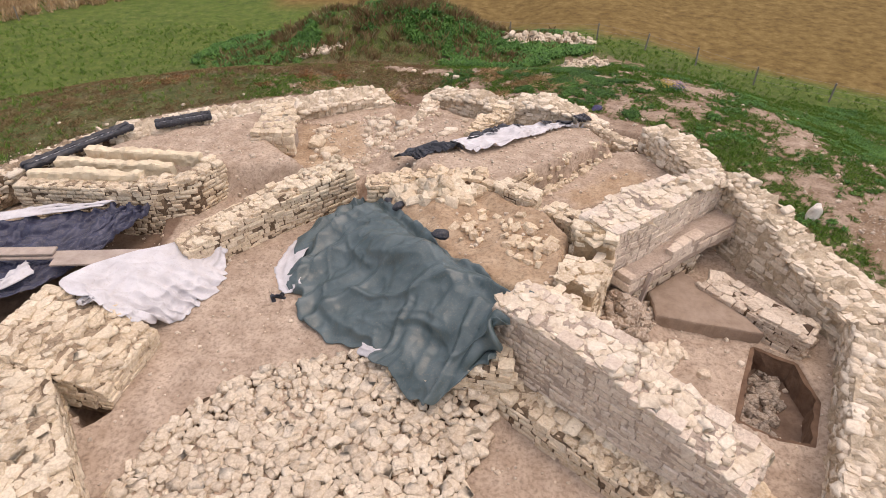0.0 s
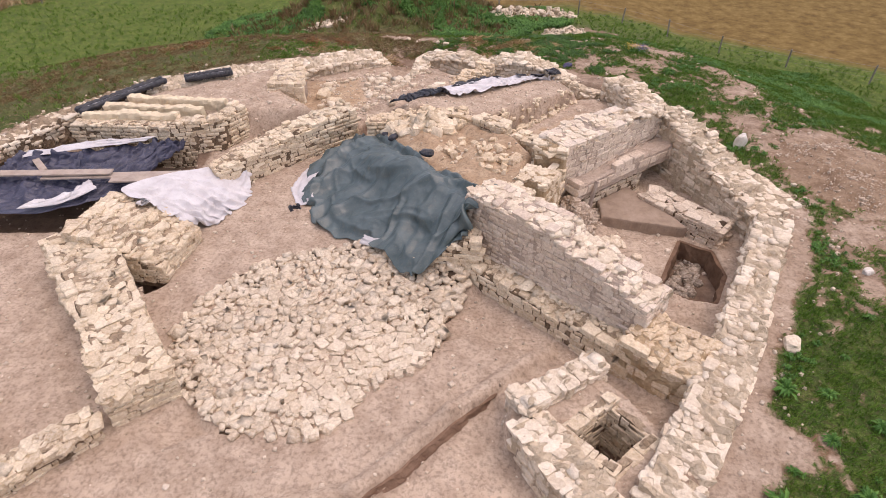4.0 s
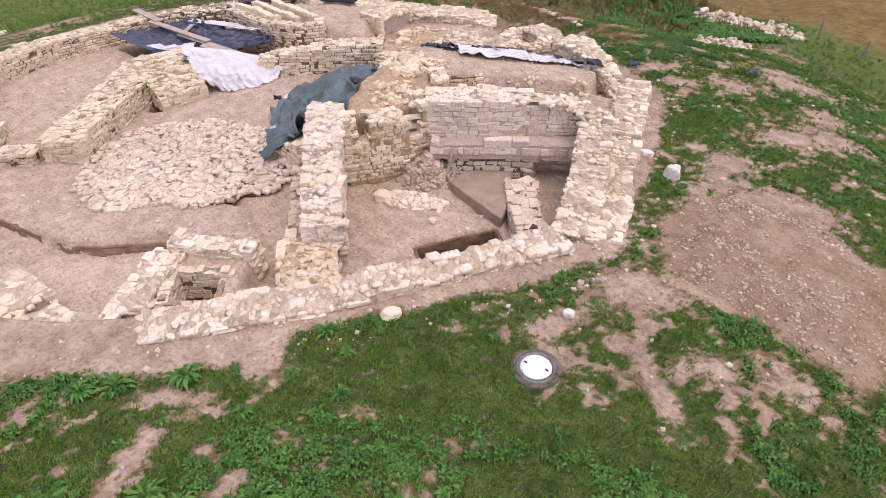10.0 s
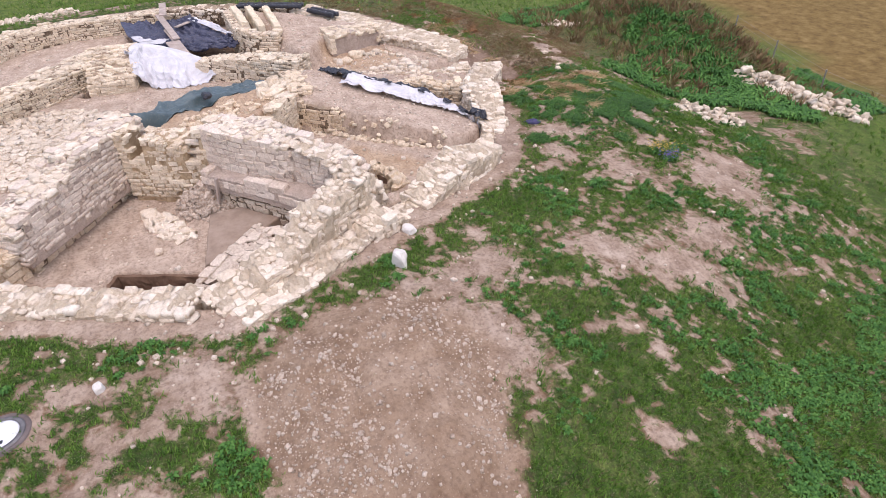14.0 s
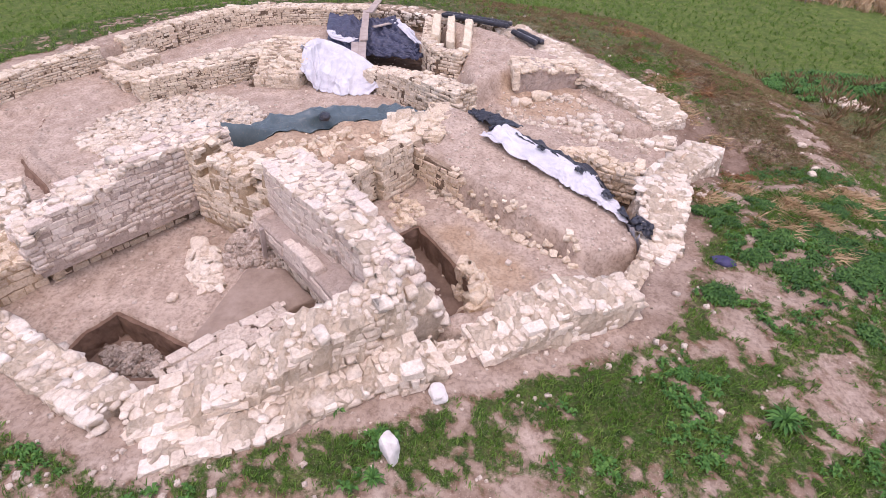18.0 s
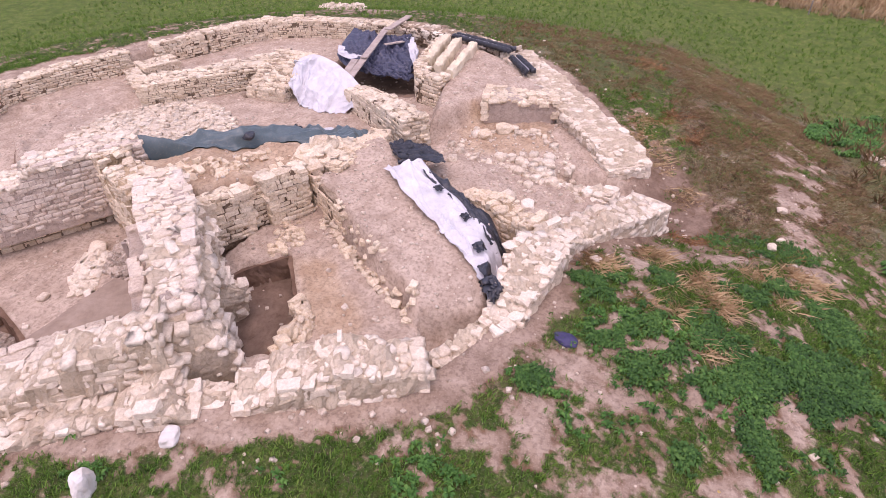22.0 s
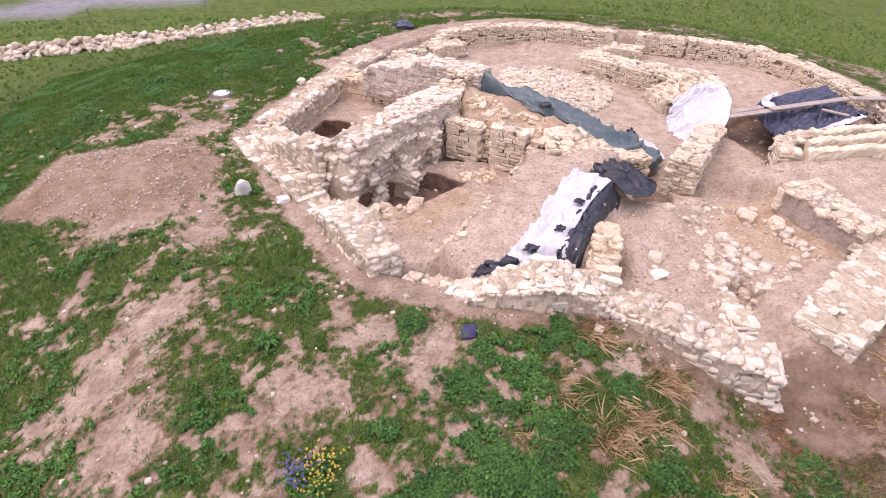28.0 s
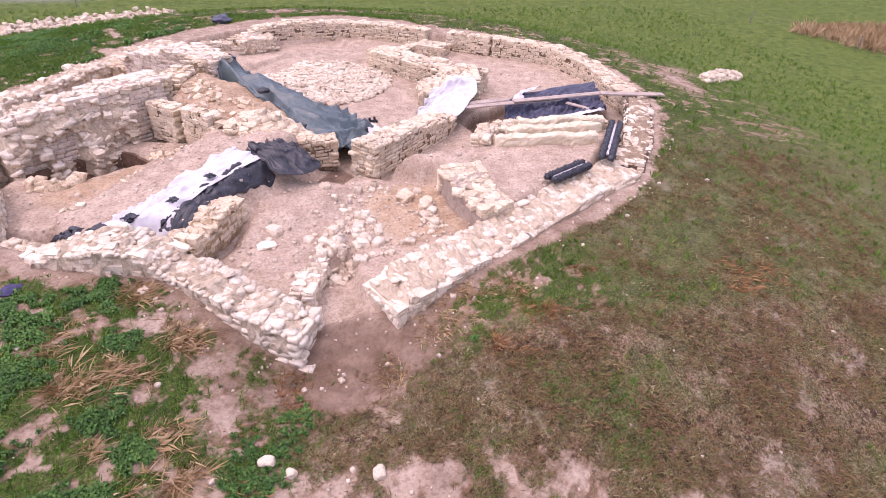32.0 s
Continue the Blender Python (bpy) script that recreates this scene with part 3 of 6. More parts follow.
# the crisp pit rims get grid points of their own
for poly in (SHAFT, PIT_EAST, PIT_NORTH):
    lip = 0.06
    d = inside(X, Y, poly)
    ex, ey = inside(X + 0.002, Y, poly) - d, inside(X, Y + 0.002, poly) - d
    ln = np.hypot(ex, ey) + 1e-9
    near = np.abs(d + lip) < 0.045
    low = (np.abs(d - 0.045) < 0.042) & ~near
    sh = np.where(near, d + lip, np.where(low, d - 0.055, 0.0))
    X, Y = X - sh * ex / ln, Y - sh * ey / ln
Z = terrain(X, Y)
nx, ny = len(gx), len(gy)
idx = np.arange(nx * ny).reshape(ny, nx)
quads = np.stack([idx[:-1, :-1], idx[:-1, 1:], idx[1:, 1:], idx[1:, :-1]], -1).reshape(-1, 4)
GROUND = ground_material()
gmesh = big_mesh("ground", np.stack([X, Y, Z], -1).reshape(-1, 3), quads, GROUND)
ca = gmesh.color_attributes.new("cover", "FLOAT_COLOR", "POINT")
G_, D_, P_ = cover(X.ravel(), Y.ravel())
ca.data.foreach_set("color", np.stack([G_, D_, P_, np.ones_like(G_)], -1).astype(np.float32).ravel())
cf = gmesh.color_attributes.new("field", "FLOAT_COLOR", "POINT")
fl = smooth01(0.5 + inside(X.ravel(), Y.ravel(), FIELD) / 1.0)
rd = smooth01(0.5 + inside(X.ravel(), Y.ravel(), ROAD) / 0.6)
# share of darker brown earth: pit floors, spoil heap, north path, ditch
dark_soil = fl * 0
for poly in DARK_PITS:
    dark_soil = np.maximum(dark_soil, smooth01(0.5 + inside(X.ravel(), Y.ravel(), poly) / 0.1))
oc = fl * 0
for poly in (MASS, [(3.7, 13.25), (5.35, 14.2), (6.2, 14.9), (5.4, 15.6), (3.2, 13.9)], [(-5.4, 15.6), (-4.2, 15.2), (-2.6, 16.2), (-3.4, 18.6), (-5.3, 18.2)]):
    oc = np.maximum(oc, smooth01(0.5 + inside(X.ravel(), Y.ravel(), poly) / 0.5 + 0.5 * rough_noise(X.ravel(), Y.ravel(), 1.5, 97)))
dark_soil = np.maximum(dark_soil, 0.42 * smooth01(0.5 + inside(X.ravel(), Y.ravel(), SPOIL) / 0.6 + 0.5 * rough_noise(X.ravel(), Y.ravel(), 1.5, 99)))
oc = np.maximum(oc, 0.6 * smooth01(0.5 + inside(X.ravel(), Y.ravel(), SPOIL) / 0.6 + 0.5 * rough_noise(X.ravel(), Y.ravel(), 1.5, 99)))
near = -inside(X.ravel(), Y.ravel(), SITE)
dark_soil = np.maximum(dark_soil, 0.38 * smooth01((near + 0.3) / 0.5) * smooth01((1.7 - near + 0.6 * rough_noise(X.ravel(), Y.ravel(), 0.9, 95)) / 0.7) * smooth01((Y.ravel() - 16.5) / 2.5))
dark_soil = np.maximum(dark_soil, 0.8 * smooth01(1.5 - np.hypot((X.ravel() + 2.0) / 2.2, (Y.ravel() - 22.0) / 1.3) + 0.4 * rough_noise(X.ravel(), Y.ravel(), 1.2, 93)) * (near > -0.2))
cf.data.foreach_set("color", np.stack([fl, rd, dark_soil, oc], -1).astype(np.float32).ravel())
ground = tagged(new("ground", gmesh), "trampled pinkish earth of the dig running out into green turf", "ground", kind="structure")




def pit_side(poly, top, low, label):
    """The cut earth side of a trench, all round, standing in front of the ground's edge."""
    me = plain_material("cut_earth_side", (0.24, 0.155, 0.105), (0.13, 0.08, 0.055), 0.95, 3.0, 0.1, 0.9)
    pts = []
    for a, b in zip(poly, poly[1:] + poly[:1]):
        k = max(2, int(math.dist(a, b) / 0.07))
        pts += [(a[0] + (b[0] - a[0]) * i / k, a[1] + (b[1] - a[1]) * i / k) for i in range(k)]
    pts = np.array(pts)
    c = pts.mean(axis=0)
    tan = np.roll(pts, -1, 0) - np.roll(pts, 1, 0)
    nor = np.stack([-tan[:, 1], tan[:, 0]], -1) / np.linalg.norm(tan, axis=1)[:, None]
    nor *= np.sign(((c - pts) * nor).sum(axis=1))[:, None]
    rows = 9
    vs, n = [], len(pts)
    for j in range(rows):
        v = j / (rows - 1)
        for i in range(n):
            z = top + (low - 0.1 - top) * v
            q = Vector((pts[i][0], pts[i][1], z))
            k = 0.05 + 0.03 * v + 0.05 * noise.noise(q * 3.0) + 0.03 * noise.noise(q * 9.0)
            if j == 0:
                k = -0.16
            z += 0.025 * noise.noise(q * 2.5) if j == 1 else 0
            vs.append((pts[i][0] + nor[i][0] * k, pts[i][1] + nor[i][1] * k, z - (0.12 if j == 0 else 0)))
    fs = [(j * n + i, j * n + (i + 1) % n, (j + 1) * n + (i + 1) % n, (j + 1) * n + i) for j in range(rows - 1) for i in range(n)]
    tagged(new("trench_side", mesh_of("trench_side", vs, fs, me)), label, "trench side", kind="structure")


def cut_face(pts, top, low, label):
    """The ragged face of a shallow cut, along an open line, coloured dark for shadow and damp soil."""
    rows, vs = 7, []
    line = []
    for a, b in zip(pts, pts[1:]):
        k = max(2, int(math.dist(a, b) / 0.05))
        line += [(a[0] + (b[0] - a[0]) * i / k, a[1] + (b[1] - a[1]) * i / k) for i in range(k)]
    line.append(pts[-1])
    xy = np.array(line)
    tan = np.gradient(xy, axis=0)
    nor = np.stack([tan[:, 1], -tan[:, 0]], -1) / np.linalg.norm(tan, axis=1)[:, None]
    for j in range(rows):
        v = j / (rows - 1)
        for i, (x, y) in enumerate(line):
            q = Vector((x, y, v))
            k = 0.03 + 0.09 * v * v + 0.06 * noise.noise(q * 2.5) + 0.03 * noise.noise(q * 9.0) - (0.10 if j == 0 else 0)
            z = top + (low - top) * v + 0.03 * noise.noise(q * 3.0) - (0.03 if j == 0 else 0)
            vs.append((x + nor[i][0] * k, y + nor[i][1] * k, z))
    n = len(line)
    fs = [(j * n + i, j * n + i + 1, (j + 1) * n + i + 1, (j + 1) * n + i) for j in range(rows - 1) for i in range(n - 1)]
    tagged(new("trench_side", mesh_of("trench_side", vs, fs, EARTH_DARK)), label, "trench side", kind="structure")


pit_side(PIT_EAST, -0.84, -1.5, "crumbling dark earth side of a small trench")
pit_side(PIT_NORTH, -0.34, -0.98, "crumbling dark earth side of a square trench")


def floor_slab(poly, top, low, label):
    """A raised beaten floor with crumbled cut edges."""
    bm = bmesh.new()
    pts = []
    for a, b in zip(poly, poly[1:] + poly[:1]):
        k = max(2, int(math.dist(a, b) / 0.06))
        pts += [(a[0] + (b[0] - a[0]) * i / k, a[1] + (b[1] - a[1]) * i / k) for i in range(k)]
    cx, cy = np.mean(pts, axis=0)
    rings = []
    for shrink, z in ((0.0, low), (0.005, (low + top) / 2), (0.0, top - 0.05), (0.02, top - 0.012), (0.06, top), (0.3, top + 0.01), (0.65, top + 0.015)):
        row = []
        for x, y in pts:
            q = Vector((x, y, z))
            w = 0.035 * noise.noise(q * 4.0) + 0.02 * noise.noise(q * 11.0)
            row.append(bm.verts.new((x + (cx - x) * (shrink + w), y + (cy - y) * (shrink + w), z + (0.012 * noise.noise(q * 3.0) if z > low else 0))))
        rings.append(row)
    n = len(pts)
    for r0, r1 in zip(rings, rings[1:]):
        for i in range(n):
            bm.faces.new((r0[i], r0[(i + 1) % n], r1[(i + 1) % n], r1[i]))
    bm.faces.new(rings[-1])
    return tagged(new("floor_slab", bm_mesh("floor_slab", bm, FLOOR_SLAB)), label, "floor", kind="structure")


cut_face([(-3.4, 0.05), (-2.2, 0.42), (-0.75, 0.84), (-0.05, 1.38), (0.95, 2.5), (1.75, 3.2), (2.6, 3.95)], -0.80, -1.08, "low dark earth step across the court")
floor_slab([(4.9, 9.25), (6.0, 9.0), (7.16, 8.78), (6.9, 9.35), (6.35, 10.3), (5.9, 10.9), (4.9, 10.1)], -0.54, -1.2, "raised beaten earth floor ending in a crumbled step")


# ---------------------------------------------------------------- masonry
def densify(pts, step=0.09):
    out = []
    for a, b in zip(pts, pts[1:]):
        n = max(1, int(math.dist(a[:2], b[:2]) / step))
        out += [tuple(a[k] + (b[k] - a[k]) * i / n for k in range(4)) for i in range(n)]
    return out + [pts[-1]]


def wall(name, label, pts, base, mat=None, core=None, size=(0.26, 0.115), cap=150, crown="lump", crown_size=0.2, ragged=0.07, proud=0.025, faces="lr", taper=0.0, near=None, kind="block", crown_gap=1.0, erode=0.0):
    """A dry or mortared wall along pts of (x, y, top, width), from base up: a core, coursed face stones and a ragged crown."""
    mat, cap = mat or STONE, int(cap * 0.78)
    core = core or (PLASTER if mat is STONE_PINK else MORTAR)
    if mat is STONE_PALE:
        kind, proud = "lump", proud * 1.6
        crown = crown and "cobble"
    P = densify(pts)
    n = len(P)
    xy = np.array([(p[0], p[1]) for p in P])
    tan = np.gradient(xy, axis=0)
    tan /= np.linalg.norm(tan, axis=1)[:, None]
    nor = np.stack([-tan[:, 1], tan[:, 0]], -1)
    top = np.array([p[2] for p in P]) + np.array([ragged * fbm(p[0], p[1], 1.4, len(name)) for p in P])
    half = np.array([p[3] / 2 for p in P])
    sl = np.concatenate([[0], np.cumsum(np.linalg.norm(np.diff(xy, axis=0), axis=1))])
    thing = new(name)
    thing.location = (xy[0][0], xy[0][1], base)
    o = np.array([xy[0][0], xy[0][1], base])
    # core: a rugged mass that the stones are bedded in
    prof = [(-1.0, v) for v in (0.0, 0.2, 0.4, 0.6, 0.78, 0.93)] + [(u, 1.0) for u in (-0.8, -0.45, -0.12, 0.2, 0.55, 0.85)] + [(1.0, v) for v in (0.93, 0.78, 0.6, 0.4, 0.2, 0.0)]
    amp, inset = (0.13, 0.02) if mat is STONE_PALE else (0.02, 0.02) if mat is STONE_PINK else (0.035, 0.028)
    amp += 0.22 * erode
    vs = []
    for i in range(n):
        for u, v in prof:
            w = max(half[i] - inset, 0.04)
            z = base - 0.15 + (top[i] - 0.02 - base + 0.15) * v
            q = xy[i] + nor[i] * u * w * (1 - taper * v)
            w3 = Vector((q[0], q[1], z * 1.3))
            k = amp * (0.9 * noise.noise(w3 * 2.7) + 0.8 * noise.noise(w3 * 6.5) + 0.5 * noise.noise(w3 * 14.0))
            s_ = (1 if u > 0 else -1) * min(1.0, 1.6 - v) * abs(u) ** 2
            vs.append((q[0] + nor[i][0] * k * s_ - o[0], q[1] + nor[i][1] * k * s_ - o[1], z + (1.2 * k if v > 0.9 else 0.3 * k) - o[2]))
    m = len(prof)
    fs = [(i * m + j, (i + 1) * m + j, (i + 1) * m + j + 1, i * m + j + 1) for i in range(n - 1) for j in range(m - 1)]
    fs += [tuple(range(m))[::-1], tuple((n - 1) * m + j for j in range(m))]
    me = mesh_of("core", vs, fs, core)
    if core is MORTAR:
        me.materials.append(MORTAR_TOP)
        for k, f in enumerate(me.polygons[:(n - 1) * (m - 1)]):
            f.material_index = 1 if 6 <= k % (m - 1) <= 10 else 0
    part("core", me, thing, "packed earth and mortar core")
    stones = []
    fit_ = 0.98 if mat is STONE_PINK else 0.94

    def at(s):
        i = int(np.clip(np.searchsorted(sl, s) - 1, 0, n - 2))
        f = (s - sl[i]) / (sl[i + 1] - sl[i])
        return xy[i] + (xy[i + 1] - xy[i]) * f, tan[i], nor[i], top[i] + (top[i + 1] - top[i]) * f, half[i] + (half[i + 1] - half[i]) * f

    def course_face(side):
        z = base
        while z < top.max() + 0.02:
            h = size[1] * random.uniform(0.75, 1.3)
            s = -random.uniform(0, size[0] * 0.6)
            while s < sl[-1]:
                ln = size[0] * random.choice((0.4, 0.6, 0.8, 1.0, 1.0, 1.3, 1.7)) * random.uniform(0.85, 1.15)
                c = min(max(s + ln / 2, 0.02), sl[-1] - 0.02)
                q, t, nn, tp, hw = at(c)
                if z + h * 0.6 < tp + random.uniform(-0.05, 0.04) and random.random() > (0.10 if mat is STONE_PALE else 0.0 if mat is STONE_PINK else 0.02) + 0.5 * erode:
                    v = (z + h / 2 - base) / max(tp - base, 0.1)
                    dep = random.uniform(0.2, 0.3)
                    e = q + nn * side * (hw * (1 - taper * v) - dep / 2 + random.uniform(-proud, proud))
                    a = math.atan2(t[1], t[0]) + random.uniform(-0.035, 0.035)
                    mm = Matrix.Translation((e[0] - o[0], e[1] - o[1], z + h / 2 - o[2] + random.uniform(-.008, .008))) @ Euler((random.uniform(-.05, .05), random.uniform(-.035, .035), a)).to_matrix().to_4x4()
                    stones.append((mm, (ln * fit_, dep, h * fit_ * random.choice((0.88, 0.96, 1.0, 1.0, 1.06)))))
                s += ln
            z += h

    if "l" in faces:
        course_face(1)
    if "r" in faces:
        course_face(-1)
    for which, i in (("s", 0), ("e", n - 1)):
        if which in faces:
            z = base
            while z < top[i]:
                h = size[1] * random.uniform(0.75, 1.3)
                u = -half[i]
                while u < half[i] - 0.05:
                    ln = min(size[0] * random.uniform(0.6, 1.4), half[i] - u + 0.08)
                    if z + h * 0.6 < top[i]:
                        e = xy[i] + nor[i] * (u + ln / 2) + tan[i] * random.uniform(-0.08, -0.02) * (1 if i else -1)
                        a = math.atan2(nor[i][1], nor[i][0])
                        stones.append((Matrix.Translation((e[0] - o[0], e[1] - o[1], z + h / 2 - o[2])) @ Matrix.Rotation(a, 4, "Z"), (ln * 0.97, 0.24, h * 0.95)))
                    u += ln
                z += h
    random.shuffle(stones)
    if near is not None:
        stones.sort(key=lambda r: (r[0].translation.x + o[0] - near[0]) ** 2 + (r[0].translation.y + o[1] - near[1]) ** 2 - 3.0 * r[0].translation.z)
    if stones:
        lay(thing, stones, kind, mat, cap)
    if crown:
        tops = []
        s = 0.0
        while s < sl[-1]:
            q, t, nn, tp, hw = at(s)
            u = -hw + 0.04
            while u < hw - 0.04:
                k = random.choice((0.45, 0.55, 0.7, 0.7, 0.9, 1.0, 1.35))
                a, b_ = crown_size * k * random.uniform(0.9, 1.35), crown_size * k * random.uniform(0.75, 1.05)
                if random.random() < 0.86 * crown_gap:
                    e = q + nn * min(u + b_ / 2, hw - 0.05) + t * random.uniform(-0.07, 0.07)
                    hh = crown_size * random.uniform(0.4, 0.75) * min(1.0, 0.5 + k / 2)
                    edge = abs(u + b_ / 2) / hw
                    tip = 0.24 if random.random() < 0.15 else 0.11
                    mm = Matrix.Translation((e[0] - o[0], e[1] - o[1], tp - hh * (0.46 if mat is STONE_PALE else 0.40) + random.uniform(-0.03, 0.03) - 0.05 * edge ** 2 - o[2])) @ Euler((random.uniform(-tip, tip), random.uniform(-tip, tip), random.uniform(0, 6.3))).to_matrix().to_4x4()
                    tops.append((mm, (a, b_ * 1.15, hh)))
                u += b_ * 0.95
            s += crown_size * 0.62
        lay(thing, tops, crown, mat if mat is not STONE_PINK else STONE_PALE, cap // 2, "cap_stone", "cap_rubble")
    return tagged(thing, label, "wall", "excavated masonry walls")


def eroded_mass():
    """The broken north side of the vaulted wall: a hanging mass of rubble core with hollows and a buttress."""
    a, b = Vector((3.95, 11.15)), Vector((7.3, 13.3))
    d = b - a
    nrm = Vector((-d.y, d.x)).normalized()
    ns, nv = 90, 46
    hollows = ((0.56, 0.48, 0.12, 0.26, 0.75), (0.80, 0.30, 0.10, 0.25, 0.6), (0.16, 0.35, 0.08, 0.25, 0.35), (0.50, 0.12, 0.10, 0.16, 0.35), (0.70, 0.62, 0.07, 0.12, 0.25), (0.30, 0.72, 0.06, 0.10, 0.2))
    e = new("rubble_wall")
    e.location = (a.x, a.y, -1.0)
    vs, pick = [], []
    r = random.Random(5)
    for i in range(ns + 1):
        u = i / ns
        top = 1.22 - 0.5 * smooth01((u - 0.62) / 0.4) + 0.18 * noise.noise(Vector((u * 9, 3, 0)))
        for j in range(nv + 1):
            v = min(1.0, j / (nv - 6))
            z = -1.05 + (top + 1.05) * v
            q = Vector((a.x + d.x * u, a.y + d.y * u, z))
            dep = 0.34 + 0.10 * noise.noise(q * 1.3) + 0.10 * noise.noise(q * 3.1) + 0.06 * noise.noise(q * 7.5) + 0.03 * noise.noise(q * 17.0)
            dep -= 0.30 * smooth01((v - 0.72) / 0.3) + 1.3 * smooth01((u - 0.93) / 0.07) + 0.7 * smooth01((0.05 - u) / 0.05)
            for hu, hv, ru, rv, deep in hollows:
                dep -= deep * max(0.0, 1 - ((u - hu) / ru) ** 2 - ((v - hv) / rv) ** 2) ** 0.7
            dep += 0.42 * math.exp(-((u - 0.40) / 0.07) ** 2) * smooth01((0.62 - v) / 0.3)
            dep += 0.25 * math.exp(-((u - 0.92) / 0.08) ** 2) * smooth01((0.7 - v) / 0.3)
            if j > nv - 6:
                dep = dep - (j - nv + 6) * 0.13
                z += 0.02 * (j - nv + 6) + 0.05 * noise.noise(q * 6 + Vector((0, 0, j * 0.3)))
            p = (a.x + d.x * u + nrm.x * dep - a.x, a.y + d.y * u + nrm.y * dep - a.y, z + 1.0)
            vs.append(p)
            if r.random() < 0.06 and j > 1 and 0 < i < ns:
                pick.append(p)
    fs = [(i * (nv + 1) + j, (i + 1) * (nv + 1) + j, (i + 1) * (nv + 1) + j + 1, i * (nv + 1) + j + 1) for i in range(ns) for j in range(nv)]
    part("core", mesh_of("core", vs, fs, MORTAR_PALE), e, "hollowed core of ochre mortar and rubble")
    st = []
    for p in pick:
        k = r.uniform(0.08, 0.24)
        m = Matrix.Translation(Vector(p) - 0.03 * Vector((nrm.x, nrm.y, 0))) @ Euler((r.uniform(-.5, .5), r.uniform(-.5, .5), math.atan2(d.y, d.x) + r.uniform(-.4, .4))).to_matrix().to_4x4()
        st.append((m, (k * r.uniform(1.0, 1.6), k, k * r.uniform(0.45, 0.8))))
    lay(e, st, "lump", STONE_PALE, 110)
    return tagged(e, "eroded ochre rubble core of a broken wall, with hollows", "wall", "excavated masonry walls")


WALLS = {}


def W(name, label, pts, base, **kw):
    WALLS[name + str(len(WALLS))] = wall(name, label, pts, base, **kw)


# tall wall between the cobbled court and the sunken east room: footing, then the upper wall
W("partition_wall", "tall coursed pinkish limestone wall stepping down at one end", [(1.42, 7.83, 1.3, 0.95), (3.25, 6.27, 1.3, 0.95), (3.6, 5.97, 1.05, 0.95), (4.6, 5.11, 0.8, 0.95), (5.07, 4.71, 0.5, 0.95)], -0.35,
  mat=STONE_PINK, cap=300, faces="lrse", near=(3, 4))
W("wall_footing", "projecting ochre stone footing below a tall wall", [(1.45, 7.25, -0.32, 1.25), (4.6, 4.57, -0.32, 1.25)], -1.1, mat=STONE, cap=150, size=(0.32, 0.15), faces="lrse", near=(3, 4))
W("ruined_wall_end", "tumbled ochre limestone end of a wall", [(4.75, 4.45, 0.25, 1.3), (5.4, 3.9, 0.0, 1.4), (6.1, 3.5, -0.2, 1.3)], -1.05, mat=STONE_OCHRE, core=OCHRE_MASS, cap=120, size=(0.42, 0.18), ragged=0.2, near=(4, 3), erode=0.3)
W("curtain_wall", "low curved curtain wall of pale weathered rubble", [(4.4, 0.6, 0.0, 0.95), (5.75, 2.55, 0.04, 0.95), (6.45, 3.6, 0.05, 0.92), (7.4, 5.3, 0.06, 0.84), (8.3, 6.95, 0.08, 0.82), (9.12, 8.45, 0.1, 0.92)], -0.95,
  mat=STONE_PALE, core=MORTAR_PALE, cap=200, crown_size=0.25, size=(0.3, 0.14), ragged=0.12, near=(7, 3))
W("curtain_wall", "curtain wall of mortared limestone rising northward", [(9.25, 8.75, 0.05, 1.0), (8.65, 10.3, 0.25, 0.95), (7.95, 11.6, 0.75, 0.9), (7.35, 12.75, 1.25, 0.85)], -0.95,
  mat=STONE_PALE, core=MORTAR_PALE, cap=240, crown_size=0.22, size=(0.28, 0.14), ragged=0.12, near=(9, 10))
W("wall_footing", "low ledge of flat pale stones outside a wall", [(9.9, 9.3, -0.02, 0.7), (9.35, 10.7, 0.02, 0.75), (8.7, 11.9, 0.05, 0.7), (8.2, 12.8, 0.05, 0.6)], -0.3, mat=STONE_PALE, core=MORTAR_PALE, cap=60, crown_size=0.3, near=(10, 10))
W("vaulted_wall", "tall plastered limestone wall with a ledge", [(3.45, 10.05, 1.4, 1.05), (4.4, 10.8, 1.42, 1.15), (5.35, 11.65, 1.38, 1.05), (5.7, 11.9, 1.28, 0.8), (6.95, 12.85, 1.15, 0.7)], -1.1,
  mat=STONE_PINK, core=PLASTER, cap=260, size=(0.30, 0.14), faces="lrse", ragged=0.14, near=(6, 10), proud=0.012)
eroded_mass()
W("wall_ledge", "smooth plastered ledge along the foot of a wall", [(3.98, 9.6, 0.34, 0.66), (5.6, 10.98, 0.38, 0.68), (7.3, 12.25, 0.38, 0.66)], 0.02, mat=STONE_PINK, core=PLASTER, cap=70, crown=None, size=(0.42, 0.19), faces="rse", ragged=0.02, proud=0.006, near=(6, 9))
W("wall_footing", "rough rubble below a plastered ledge", [(4.3, 10.0, -0.1, 0.6), (5.5, 10.98, -0.1, 0.6), (6.15, 11.45, -0.1, 0.6)], -1.0, mat=RUBBLE, cap=90, crown=None, size=(0.3, 0.17), faces="lrse", near=(6, 9), kind="lump")
